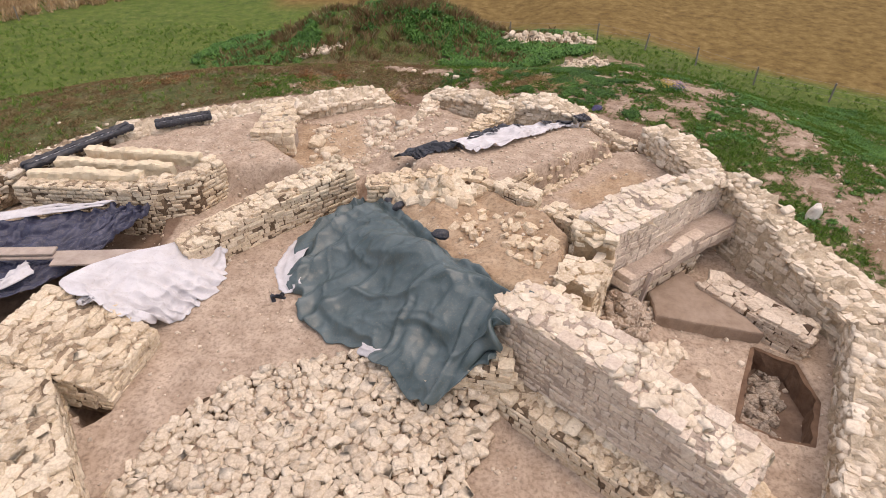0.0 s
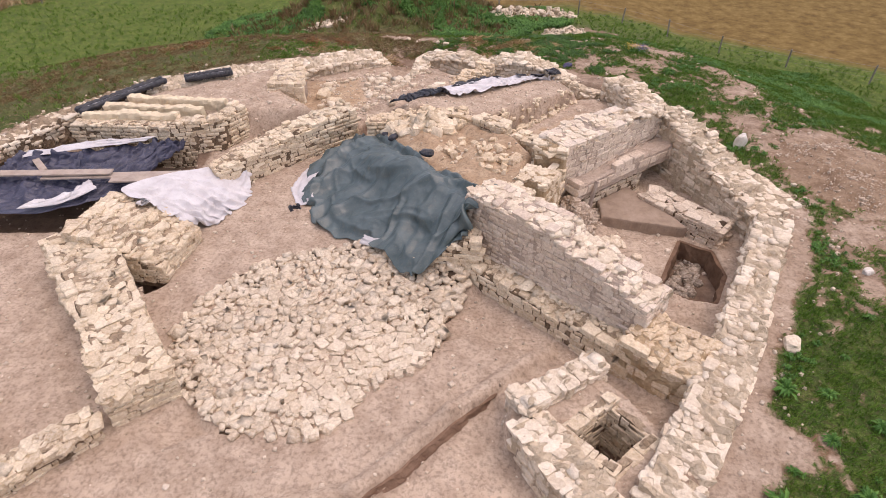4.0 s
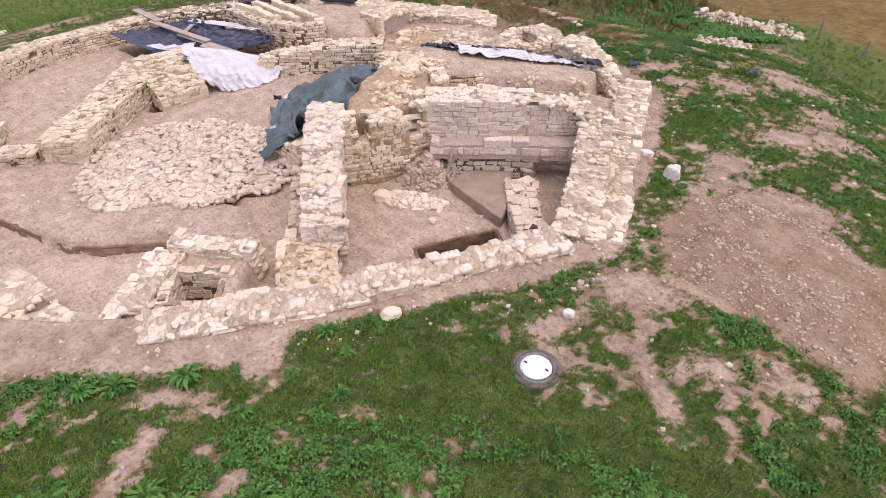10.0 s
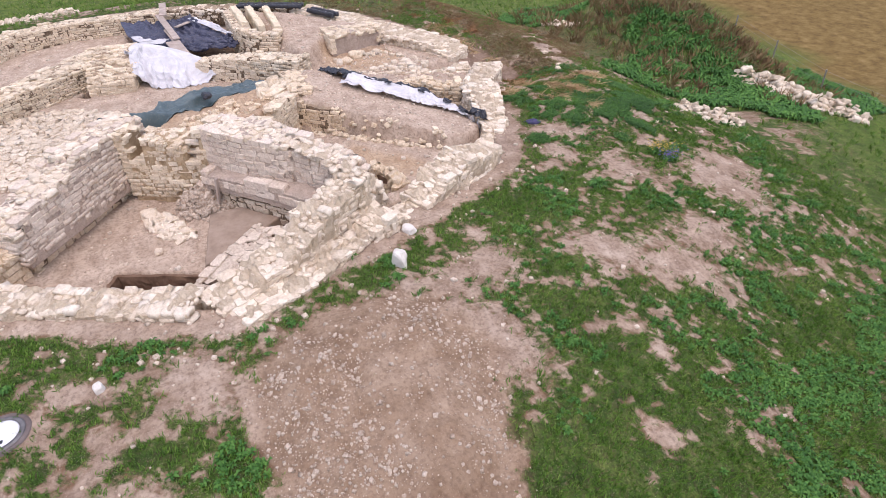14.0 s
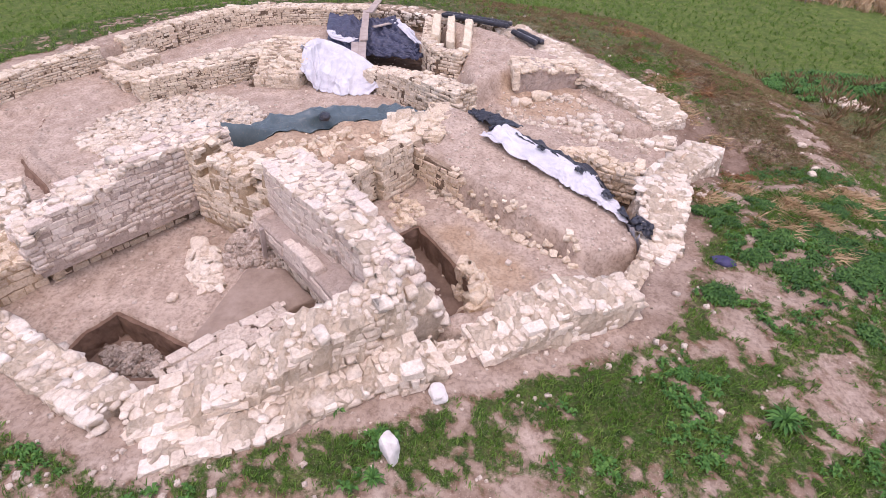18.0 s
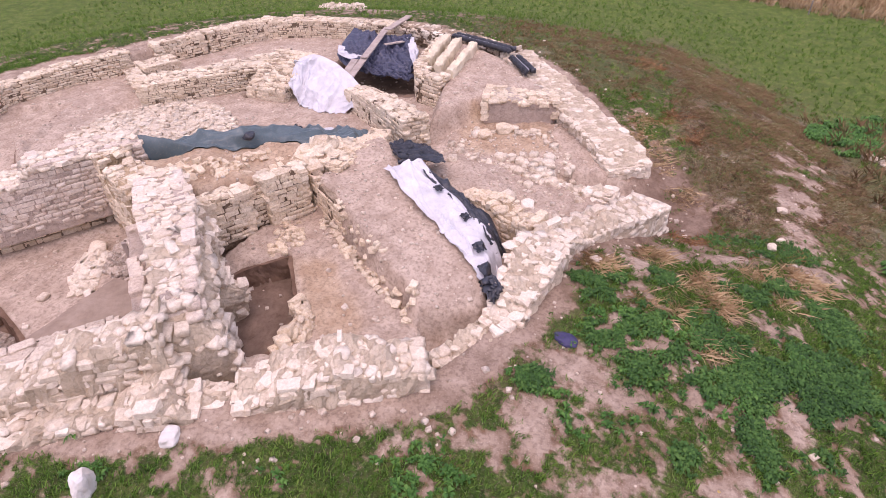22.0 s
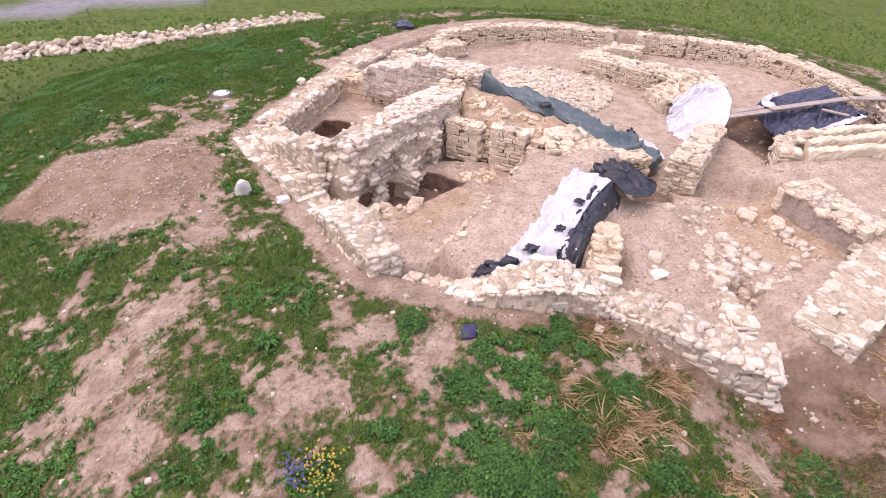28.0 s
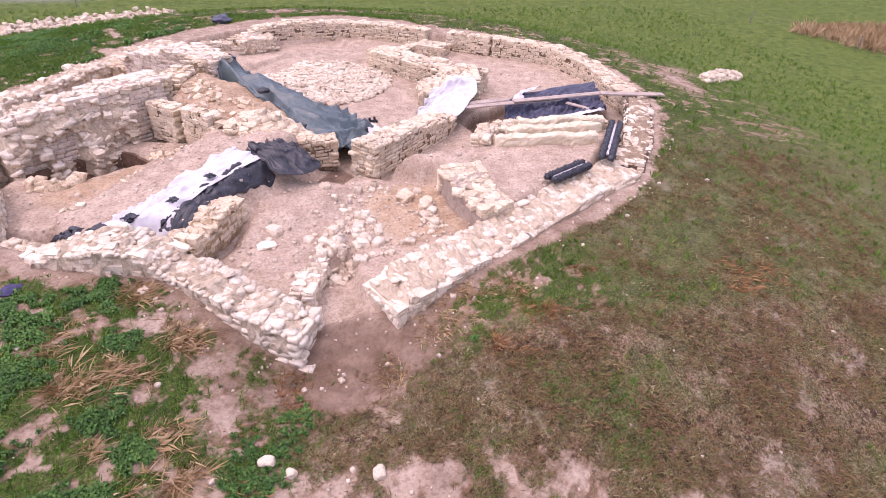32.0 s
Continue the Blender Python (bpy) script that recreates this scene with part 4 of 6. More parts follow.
W("cross_wall", "broken limestone cross wall with two narrow gaps", [(2.3, 7.7, 1.25, 0.8), (2.42, 7.92, 1.2, 0.8), (2.45, 7.96, 0.42, 0.8), (2.66, 8.28, 0.42, 0.82), (2.69, 8.32, 1.15, 0.85), (2.95, 8.8, 1.05, 0.9), (3.12, 9.2, 0.95, 0.95), (3.15, 9.3, 0.42, 0.95), (3.3, 9.62, 0.42, 0.92), (3.33, 9.68, 1.3, 0.9), (3.4, 10.1, 1.4, 0.9)], -0.7, mat=STONE, cap=200, core=OCHRE_MASS, erode=0.2, ragged=0.06, faces="lrse", near=(4, 8))
W("curtain_wall", "short lump of pale mortared curtain wall", [(8.35, 12.55, 0.1, 0.9), (8.2, 12.95, 0.25, 1.0), (7.95, 13.5, 0.1, 0.85)], -0.4, mat=STONE_PALE, core=MORTAR_PALE, cap=60, crown_size=0.24, ragged=0.18, near=(8, 13), faces="lrse", size=(0.26, 0.14))
W("low_wall", "low footing stones in a breach of the curtain wall", [(7.8, 13.5, -0.15, 0.6), (7.6, 14.1, -0.12, 0.6)], -0.45, mat=STONE_PALE, core=MORTAR_PALE, cap=24, crown_size=0.24, near=(8, 13))
W("curtain_wall", "low pale mortared curtain wall, weathered to lumps", [(7.7, 14.15, 0.12, 0.9), (7.4, 14.8, 0.3, 1.0), (7.0, 15.7, 0.55, 1.0), (6.75, 16.4, 0.45, 0.95), (6.5, 17.05, 0.25, 0.8)], -0.45, mat=STONE_PALE, core=MORTAR_PALE, cap=140, crown_size=0.24, ragged=0.18, near=(8, 15), faces="lrse", size=(0.26, 0.14))
W("curtain_wall", "thick weathered curtain wall of rough pale blocks", [(4.85, 18.3, -0.05, 0.8), (4.2, 18.42, 0.32, 1.0), (3.3, 18.65, 0.48, 1.2), (2.4, 18.85, 0.36, 1.2), (1.6, 19.4, 0.1, 1.05), (0.5, 20.4, -0.05, 1.0), (-0.35, 20.95, -0.2, 1.2), (-0.95, 21.3, -0.45, 1.05)], -1.4,
  mat=STONE_PALE, core=MORTAR_PALE, cap=200, crown_size=0.24, size=(0.36, 0.17), ragged=0.2, near=(3, 20), faces="lrse", taper=0.2)
W("low_wall", "worn pale footing stones of a breached wall", [(6.0, 17.25, -0.3, 0.6), (5.4, 17.75, -0.22, 0.7), (4.8, 18.2, -0.05, 0.7)], -0.6, mat=STONE_PALE, core=MORTAR_PALE, cap=40, crown_size=0.32, near=(5, 18), faces="lrse")
W("low_wall", "stub of limestone wall beside a tarpaulin", [(0.7, 16.7, 0.16, 0.6), (1.75, 18.5, 0.34, 0.7)], -0.5, mat=STONE_OCHRE, core=OCHRE_MASS, cap=80, ragged=0.25, erode=0.3, faces="lrse", near=(0, 18))
W("low_wall", "low stub of pale masonry", [(-0.9, 20.3, -0.3, 0.55), (-1.25, 19.2, -0.45, 0.5), (-1.4, 18.4, -0.55, 0.45)], -0.85, mat=STONE_PALE, core=MORTAR_PALE, cap=50, faces="lrse", near=(-1, 20))
W("enclosure_wall", "broad outer wall of rough pale limestone blocks", [(-2.7, 20.75, -0.4, 1.3), (-3.4, 20.4, -0.15, 1.4), (-4.5, 19.85, -0.05, 1.35), (-6.7, 18.65, 0.0, 1.3), (-9.2, 17.1, 0.1, 1.4), (-10.9, 16.3, 0.05, 1.3)], -1.3,
  mat=STONE_PALE, core=MORTAR_PALE, cap=260, crown_size=0.26, size=(0.3, 0.15), ragged=0.1, near=(-4, 21), faces="lrse")
W("enclosure_wall", "low outer wall of limestone with a black pipe sleeve", [(-11.2, 16.1, 0.05, 1.0), (-12.6, 14.2, 0.1, 1.0), (-14.0, 11.8, 0.0, 1.0), (-14.75, 10.4, -0.05, 1.0)], -0.6, mat=STONE_PALE, cap=120, near=(-12, 15), crown_size=0.25)
W("pier", "short limestone pier wall with a smooth side", [(-6.15, 18.2, 0.22, 1.0), (-5.75, 16.9, 0.34, 1.2), (-5.72, 15.95, 0.38, 1.25)], -0.4, mat=STONE, core=PLASTER, cap=140, faces="rse", near=(-5, 17))
W("inner_wall", "coursed limestone wall sloping down at its end", [(-6.55, 10.75, -0.15, 0.75), (-5.6, 11.7, 0.1, 0.85), (-4.3, 13.0, 0.3, 0.85), (-3.05, 14.15, 0.4, 0.9)], -1.35, mat=STONE, cap=260, faces="lrse", near=(-4, 10))
W("inner_wall", "thick limestone wall end under a white sheet", [(-8.6, 7.6, 0.34, 1.9), (-7.4, 7.4, 0.1, 1.9), (-6.3, 7.2, -0.36, 1.7)], -0.95, mat=STONE, cap=220, faces="lrse", near=(-5, 6), crown_size=0.23)
W("inner_wall", "long thick wall of fine limestone courses", [(-5.1, 2.55, 0.0, 1.25), (-6.7, 4.55, 0.05, 1.3), (-8.8, 7.1, 0.1, 1.5)], -0.9, mat=STONE, cap=300, size=(0.24, 0.085), faces="lrse", near=(-4, 4), crown_size=0.23)
W("low_wall", "thin low wall of pale stone", [(-5.9, 2.0, -0.35, 0.6), (-6.7, 1.2, -0.4, 0.6), (-7.4, 0.4, -0.4, 0.6)], -0.9, mat=STONE, cap=60, near=(-6, 1))
W("stone_block", "square pier of limestone courses", [(-7.6, 0.75, -0.28, 1.2), (-8.7, 1.5, -0.28, 1.2)], -0.9, mat=STONE, cap=80, faces="lrse", near=(-7, 2))
W("enclosure_wall", "curved outer wall of fine limestone courses", [(2.1, -1.1, -0.45, 0.8), (0.5, -1.9, -0.1, 0.85), (-0.9, -2.4, 0.05, 0.8), (-3.8, -2.85, -0.05, 0.7), (-6.3, -1.8, 0.0, 0.7), (-8.2, -0.4, 0.05, 0.7)], -0.95, mat=STONE, cap=220, size=(0.25, 0.095), near=(-2, 0), faces="lrse")
W("enclosure_wall", "outer limestone wall of low courses", [(-9.3, 0.2, 0.05, 0.7), (-11.1, 1.4, 0.1, 0.7)], -0.8, mat=STONE, cap=80, near=(-9, 3), faces="lrse")
W("enclosure_wall", "outer limestone wall curving round the far rooms", [(-11.4, 1.5, 0.1, 0.8), (-14.0, 3.2, 0.05, 0.85), (-14.8, 5.8, 0.0, 0.9), (-14.7, 8.4, -0.05, 0.9), (-14.75, 10.2, -0.05, 1.0)], -0.85, mat=STONE, cap=200, size=(0.25, 0.10), near=(-12, 5))
W("low_wall", "rubble-faced earth bank behind a pit", [(-11.9, 12.85, 0.24, 0.5), (-8.6, 12.8, 0.28, 0.5), (-7.3, 13.25, 0.3, 0.55), (-6.85, 14.1, 0.3, 0.6)], -1.35, mat=STONE, cap=100, near=(-8, 11), faces="lrse")
W("pit_lining", "ashlar pier lining a sunken room", [(3.36, 10.95, 0.8, 0.5), (2.62, 11.55, 0.85, 0.5)], -0.4, cap=90, faces="lrse", near=(4, 13))
W("pit_lining", "recessed niche wall between two piers", [(2.6, 11.3, 0.55, 0.4), (2.0, 11.8, 0.6, 0.4)], -0.4, cap=40, faces="lrse", near=(4, 13))
W("pit_lining", "ashlar pier with a broken top lining a sunken room", [(2.2, 11.9, 0.95, 0.5), (1.45, 12.5, 0.9, 0.5)], -0.4, cap=90, faces="lrse", near=(4, 13))
W("retaining_wall", "dry stone face of a raised platform", [(1.1, 12.65, 0.75, 0.35), (1.5, 13.1, 0.56, 0.3), (2.3, 13.95, 0.36, 0.3)], -0.45, mat=STONE_OCHRE, cap=160, near=(3, 13), faces="rs", crown=None, ragged=0.06)
W("inner_wall", "broken limestone wall north of the tarpaulin", [(-2.2, 13.3, 0.3, 0.6), (-0.8, 13.5, 0.55, 0.6), (0.9, 13.1, 0.75, 0.6)], -0.6, mat=STONE_OCHRE, cap=120, near=(0, 12), faces="lrse")
W("stone_bench", "paved stone bench in a sunken room", [(6.45, 10.5, -0.42, 0.85), (7.2, 9.6, -0.42, 0.8), (8.08, 8.78, -0.4, 0.75)], -1.0, mat=PEBBLE, core=BED, cap=160, near=(7, 9), faces="lrse", crown_size=0.22, ragged=0.03)
W("rubble_wall", "rubble face at the edge of the cobbled court", [(-0.3, 7.25, -0.35, 0.7), (0.6, 7.2, 0.1, 0.9), (1.4, 7.1, 0.4, 0.9)], -0.95, mat=STONE, cap=80, near=(1, 6), faces="lrse", ragged=0.15)
# shaft: four walls round a square hole
W("shaft_wall", "north wall of a square stone shaft", [(2.2, 2.5, 0.02, 0.55), (2.7, 2.85, -0.1, 0.5), (3.8, 3.58, -0.05, 0.5)], -1.2, mat=STONE_PALE, core=MORTAR_PALE, cap=100, near=(3, 4), faces="lrse", crown_size=0.22)
W("shaft_wall", "west wall of a square stone shaft", [(2.35, 2.2, -0.2, 0.8), (2.9, 1.3, -0.2, 0.85), (3.45, 0.6, -0.22, 0.8)], -1.0, mat=STONE_PALE, core=MORTAR_PALE, cap=90, near=(2, 1), crown_size=0.25)
W("shaft_lining", "coursed inner face of a stone shaft", [(2.95, 1.98, -0.26, 0.22), (3.91, 2.77, -0.26, 0.22)], -1.9, cap=70, near=(4, 2), faces="r", crown=None, size=(0.24, 0.09))
W("shaft_lining", "coursed inner face of a stone shaft", [(3.91, 2.77, -0.34, 0.22), (4.59, 2.02, -0.34, 0.22)], -1.9, cap=70, near=(4, 2), faces="r", crown=None, size=(0.24, 0.09))
W("shaft_lining", "coursed inner face of a stone shaft", [(4.59, 2.02, -0.3, 0.22), (3.75, 1.28, -0.3, 0.22)], -1.9, cap=70, near=(4, 2), faces="r", crown=None, size=(0.24, 0.09))
W("shaft_lining", "coursed inner face of a stone shaft", [(3.75, 1.28, -0.24, 0.22), (2.95, 1.98, -0.24, 0.22)], -1.9, cap=70, near=(4, 2), faces="r", crown=None, size=(0.24, 0.09))
W("low_wall", "low tumbled wall of large pale stones", [(3.6, 0.1, -0.3, 0.9), (2.6, -0.45, -0.35, 0.7), (1.7, -0.7, -0.38, 0.9)], -0.95, mat=STONE_PALE, core=MORTAR_PALE, cap=60, near=(3, 0), crown_size=0.28, ragged=0.15)
W("low_wall", "large pale stone heap of a wall corner", [(1.5, -0.75, -0.3, 1.3), (0.4, -1.0, -0.3, 1.3), (-0.2, -1.2, -0.35, 1.0)], -0.95, mat=STONE_PALE, core=MORTAR_PALE, cap=70, near=(1, 0), crown_size=0.3, ragged=0.15)


# ---------------------------------------------------------------- more materials
def cloth_material(name, col, col2, rough=0.55, spec=0.4, scale=2.5):
    m, nt, b = mat_new(name, rough, spec)
    p = world_vec(nt)
    n, n2 = tex(nt, scale, 5.0, 0.6, vec=p), tex(nt, 24.0, 3.0, 0.6, vec=p)
    c = mixc(nt, ramp_fac(nt, n.outputs[0], 0.35, 0.7), col, col2)
    c = mixc(nt, mth(nt, "MULTIPLY", ramp_fac(nt, n2.outputs[0], 0.55, 0.75), 0.3), c, (0.34, 0.27, 0.2))
    nt.links.new(c, b.inputs["Base Color"])
    bump(nt, b, n2.outputs[0], 0.25, 0.02)
    return m


GREEN_TARP = cloth_material("green_grey_tarpaulin", (0.055, 0.088, 0.092), (0.10, 0.142, 0.15), 0.36, 0.7)
WHITE_CLOTH = cloth_material("white_geotextile", (0.70, 0.69, 0.71), (0.56, 0.54, 0.55), 0.8, 0.2)
BLACK_PLASTIC = cloth_material("black_plastic_sheet", (0.018, 0.020, 0.027), (0.045, 0.05, 0.065), 0.38, 0.5, 5.0)
BLUE_TARP = cloth_material("dark_blue_tarpaulin", (0.030, 0.034, 0.066), (0.075, 0.08, 0.13), 0.42, 0.5, 3.0)
VIOLET = plain_material("violet_fabric", (0.045, 0.042, 0.10), (0.08, 0.072, 0.15), 0.6)
WOOD = plain_material("weathered_planks", (0.50, 0.42, 0.36), (0.36, 0.29, 0.245), 0.85, 3.0, 0.2, 0.5)
WOOD_GREY = plain_material("grey_fence_wood", (0.30, 0.28, 0.25), (0.2, 0.18, 0.16), 0.9, 6.0)
WHITE_STONE = plain_material("white_stone", (0.78, 0.75, 0.70), (0.62, 0.57, 0.50), 0.9, 5.0, 0.2, 0.5)
IRON = plain_material("galvanised_iron", (0.24, 0.225, 0.22), (0.15, 0.14, 0.14), 0.5, 9.0, 0.5, 0.2, 0.6)
WHITE_PAINT = plain_material("white_painted_iron", (0.83, 0.83, 0.85), (0.72, 0.72, 0.74), 0.5, 4.0, 0.4)
CONCRETE = plain_material("concrete", (0.19, 0.155, 0.145), (0.12, 0.095, 0.09), 0.9, 5.0, 0.2, 0.4)
WIRE = plain_material("fence_wire", (0.3, 0.29, 0.28), None, 0.5, 4.0, 0.4, 0.0, 0.7)


def leaf_material(name, stops, rough=0.6):
    m, nt, b = mat_new(name, rough, 0.25)
    g = nt.nodes.new("ShaderNodeNewGeometry")
    p = world_vec(nt)
    big = tex(nt, 0.8, 3.0, 0.6, vec=p)
    v = mth(nt, "ADD", mth(nt, "MULTIPLY", g.outputs["Random Per Island"], 0.6), mth(nt, "MULTIPLY", mth(nt, "SUBTRACT", big.outputs[0], 0.3), 0.9))
    nt.links.new(ramp(nt, v, stops), b.inputs["Base Color"])
    b.inputs["Transmission Weight"].default_value = 0.0
    return m


GRASS = leaf_material("meadow_grass", [(0.0, (0.035, 0.10, 0.012)), (0.45, (0.10, 0.21, 0.026)), (0.75, (0.18, 0.29, 0.05)), (1.0, (0.36, 0.38, 0.13))])
GRASS_LUSH = leaf_material("lush_meadow_grass", [(0.0, (0.07, 0.15, 0.022)), (0.45, (0.14, 0.25, 0.042)), (0.75, (0.22, 0.32, 0.068)), (1.0, (0.36, 0.38, 0.14))])
WEED = leaf_material("weed_leaves", [(0.0, (0.022, 0.075, 0.014)), (0.5, (0.06, 0.165, 0.028)), (1.0, (0.14, 0.28, 0.055))])
NETTLE = leaf_material("nettle_leaves", [(0.0, (0.012, 0.045, 0.009)), (0.5, (0.042, 0.115, 0.02)), (1.0, (0.11, 0.22, 0.045))])
DRY = leaf_material("dry_grass", [(0.0, (0.07, 0.038, 0.02)), (0.4, (0.28, 0.17, 0.09)), (0.7, (0.15, 0.16, 0.05)), (1.0, (0.64, 0.52, 0.35))], 0.8)
STRAW = leaf_material("straw", [(0.0, (0.28, 0.17, 0.08)), (0.5, (0.46, 0.32, 0.17)), (1.0, (0.64, 0.50, 0.30))], 0.8)
PETAL_BLUE = plain_material("blue_petals", (0.12, 0.09, 0.30), (0.2, 0.16, 0.4), 0.6)
PETAL_YELLOW = plain_material("yellow_petals", (0.55, 0.36, 0.05), (0.6, 0.45, 0.1), 0.6)


def box_mesh(name, lx, ly, lz, mat, bev=0.01, seed=0, warp=0.0):
    bm = bmesh.new()
    bmesh.ops.create_cube(bm, size=1.0)
    bmesh.ops.scale(bm, vec=(lx, ly, lz), verts=bm.verts)
    if max(lx, ly) > 1.0:
        bmesh.ops.subdivide_edges(bm, edges=[e for e in bm.edges if e.calc_length() > 0.9 * max(lx, ly)], cuts=8)
    bmesh.ops.bevel(bm, geom=[e for e in bm.edges if len(e.link_faces) == 2 and e.calc_face_angle(0) > 1], offset=bev, segments=2, affect="EDGES")
    for v in bm.verts:
        v.co.z += warp * noise.noise(Vector((v.co.x * 0.8 + seed, seed, 0)))
    return bm_mesh(name, bm, mat)


def curve_at(pts, u):
    k = u * (len(pts) - 1)
    i = min(int(k), len(pts) - 2)
    f = k - i
    p0, p1, p2, p3 = (np.array(pts[max(0, min(len(pts) - 1, j))], float) for j in (i - 1, i, i + 1, i + 2))
    return 0.5 * (2 * p1 + (p2 - p0) * f + (2 * p0 - 5 * p1 + 4 * p2 - p3) * f * f + (3 * p1 - p0 - 3 * p2 + p3) * f ** 3)


def ridge(x, y, z):
    """Sharp-crested noise, 0 to 1."""
    return max(0.0, 1.0 - 2.6 * abs(noise.noise(Vector((x, y, z))))) ** 1.6


def drape(name, top, low, mat, nu=70, nv=40, bulge=0.25, fold=0.06, freq=7.0, seed=1.0, thick=0.012, lift=0.03, follow=False, cross=0.30, crest=0.0, seat=2.0):
    """A thrown sheet between two edge lines, with folds running down it; it never sinks below the ground."""
    base, kk = np.empty((nv + 1, nu + 1, 3)), np.empty((nv + 1, nu + 1))
    for j in range(nv + 1):
        v = j / nv
        for i in range(nu + 1):
            u = i / nu
            a, b = curve_at(top, u), curve_at(low, u)
            v_ = v * (1 + (0.10 * noise.noise(Vector((u * 13, seed, 0))) + 0.05 * noise.noise(Vector((u * 31, seed, 3)))) * v)
            p = a * (1 - v_) + b * v_
            p[2] += bulge * math.sin(math.pi * v ** 1.3) * (0.7 + 0.6 * noise.noise(Vector((u * 3 + seed, v * 2, seed))))
            p[2] += crest * math.exp(-((v - 0.26) / 0.2) ** 2) * math.sin(math.pi * min(1.0, u * 1.1)) ** 0.8
            p[0] += 0.07 * noise.noise(Vector((u * 6, v * 6, seed)))
            p[1] += 0.07 * noise.noise(Vector((u * 6, v * 6, seed + 5)))
            base[j, i] = p
            wu = u * freq * 0.45 + 0.9 * noise.noise(Vector((u * 2.2 + seed, v * 2.2, seed)))
            wv = v * freq * cross + 0.9 * noise.noise(Vector((u * 2.0, v * 2.4 + seed, seed + 3)))
            f1 = noise.noise(Vector((wu + seed * 3.3, wv, seed)))
            f2 = noise.noise(Vector((wu * 2.4, wv * 2.6 + seed, 4.0)))
            r1 = ridge(wu * 0.9 + wv * 0.5, wv * 0.3, seed + 9)
            r2 = ridge(wu * 1.3 - wv * 1.2, wv * 0.5, seed + 17)
            hang = v ** 1.2 * ridge(u * freq * 1.5 + 0.5 * noise.noise(Vector((u * 3, v * 3, seed))), v * 0.5, seed + 31)
            r3 = ridge(wu * 2.9 + wv * 1.1, wv * 1.4, seed + 23)
            r4 = ridge(p[0] * 3.4 + p[1], p[1] * 3.0 - p[0], seed + 29)
            kk[j, i] = fold * min(1.0, v * 4 + 0.25) * (0.55 * f1 + 0.15 * f2 + 0.6 * r1 + 0.45 * r2 + 0.9 * hang + 0.12 * r3 + 0.07 * r4 - 0.35)
    du, dv = np.gradient(base, axis=1), np.gradient(base, axis=0)
    nor = np.cross(du, dv)
    nor /= np.linalg.norm(nor, axis=2)[..., None] + 1e-9
    nor *= np.where(nor[..., 2:3] < 0, -1.0, 1.0)
    vs = (base + nor * kk[..., None]).reshape(-1, 3)
    g = terrain(vs[:, 0], vs[:, 1])
    if follow:
        vs[:, 2] = g + lift + np.maximum(kk.ravel(), -0.4 * lift)
    vs[:, 2] = np.maximum(vs[:, 2], g + lift)
    uu, vv = np.tile(np.linspace(0, 1, nu + 1), nv + 1), np.repeat(np.linspace(0, 1, nv + 1), nu + 1)
    m = smooth01((uu - seat) / 0.1) * (1 - smooth01(vv / 0.12))
    vs[:, 2] = vs[:, 2] * (1 - m) + m * (g + lift)
    idx = np.arange((nu + 1) * (nv + 1)).reshape(nv + 1, nu + 1)
    q = np.stack([idx[:-1, :-1], idx[1:, :-1], idx[1:, 1:], idx[:-1, 1:]], -1).reshape(-1, 4)
    ob = new(name, big_mesh(name, vs, q, mat))
    s = ob.modifiers.new("thickness", "SOLIDIFY")
    s.thickness = thick
    return ob


def thing_at(name, x, y, z, label, category, group=""):
    e = new(name)
    e.location = (x, y, z)
    return tagged(e, label, category, group)


# ---------------------------------------------------------------- cobbled court
COURT = [(-5.3, 3.8), (-5.5, 4.9), (-4.8, 6.5), (-3.9, 7.3), (-3.1, 7.6), (-1.5, 7.9), (-0.4, 7.6), (0.7, 7.3), (1.2, 6.5), (0.75, 5.4), (0.6, 4.7), (0.35, 3.9), (-0.8, 3.2), (-1.2, 2.45), (-1.7, 1.95), (-3.4, 2.0), (-4.75, 2.95)]


def court_height(x, y):
    z = -0.80 + 0.05 * fbm(x, y, 0.7, 3.0)
    d = math.hypot((x - 0.8) / 1.2, (y - 7.1) / 1.0)
    return z + 0.75 * max(0.0, 1 - d) ** 1.1 + 0.25 * max(0.0, 1 - math.hypot(x + 1.2, y - 7.9) / 1.3)


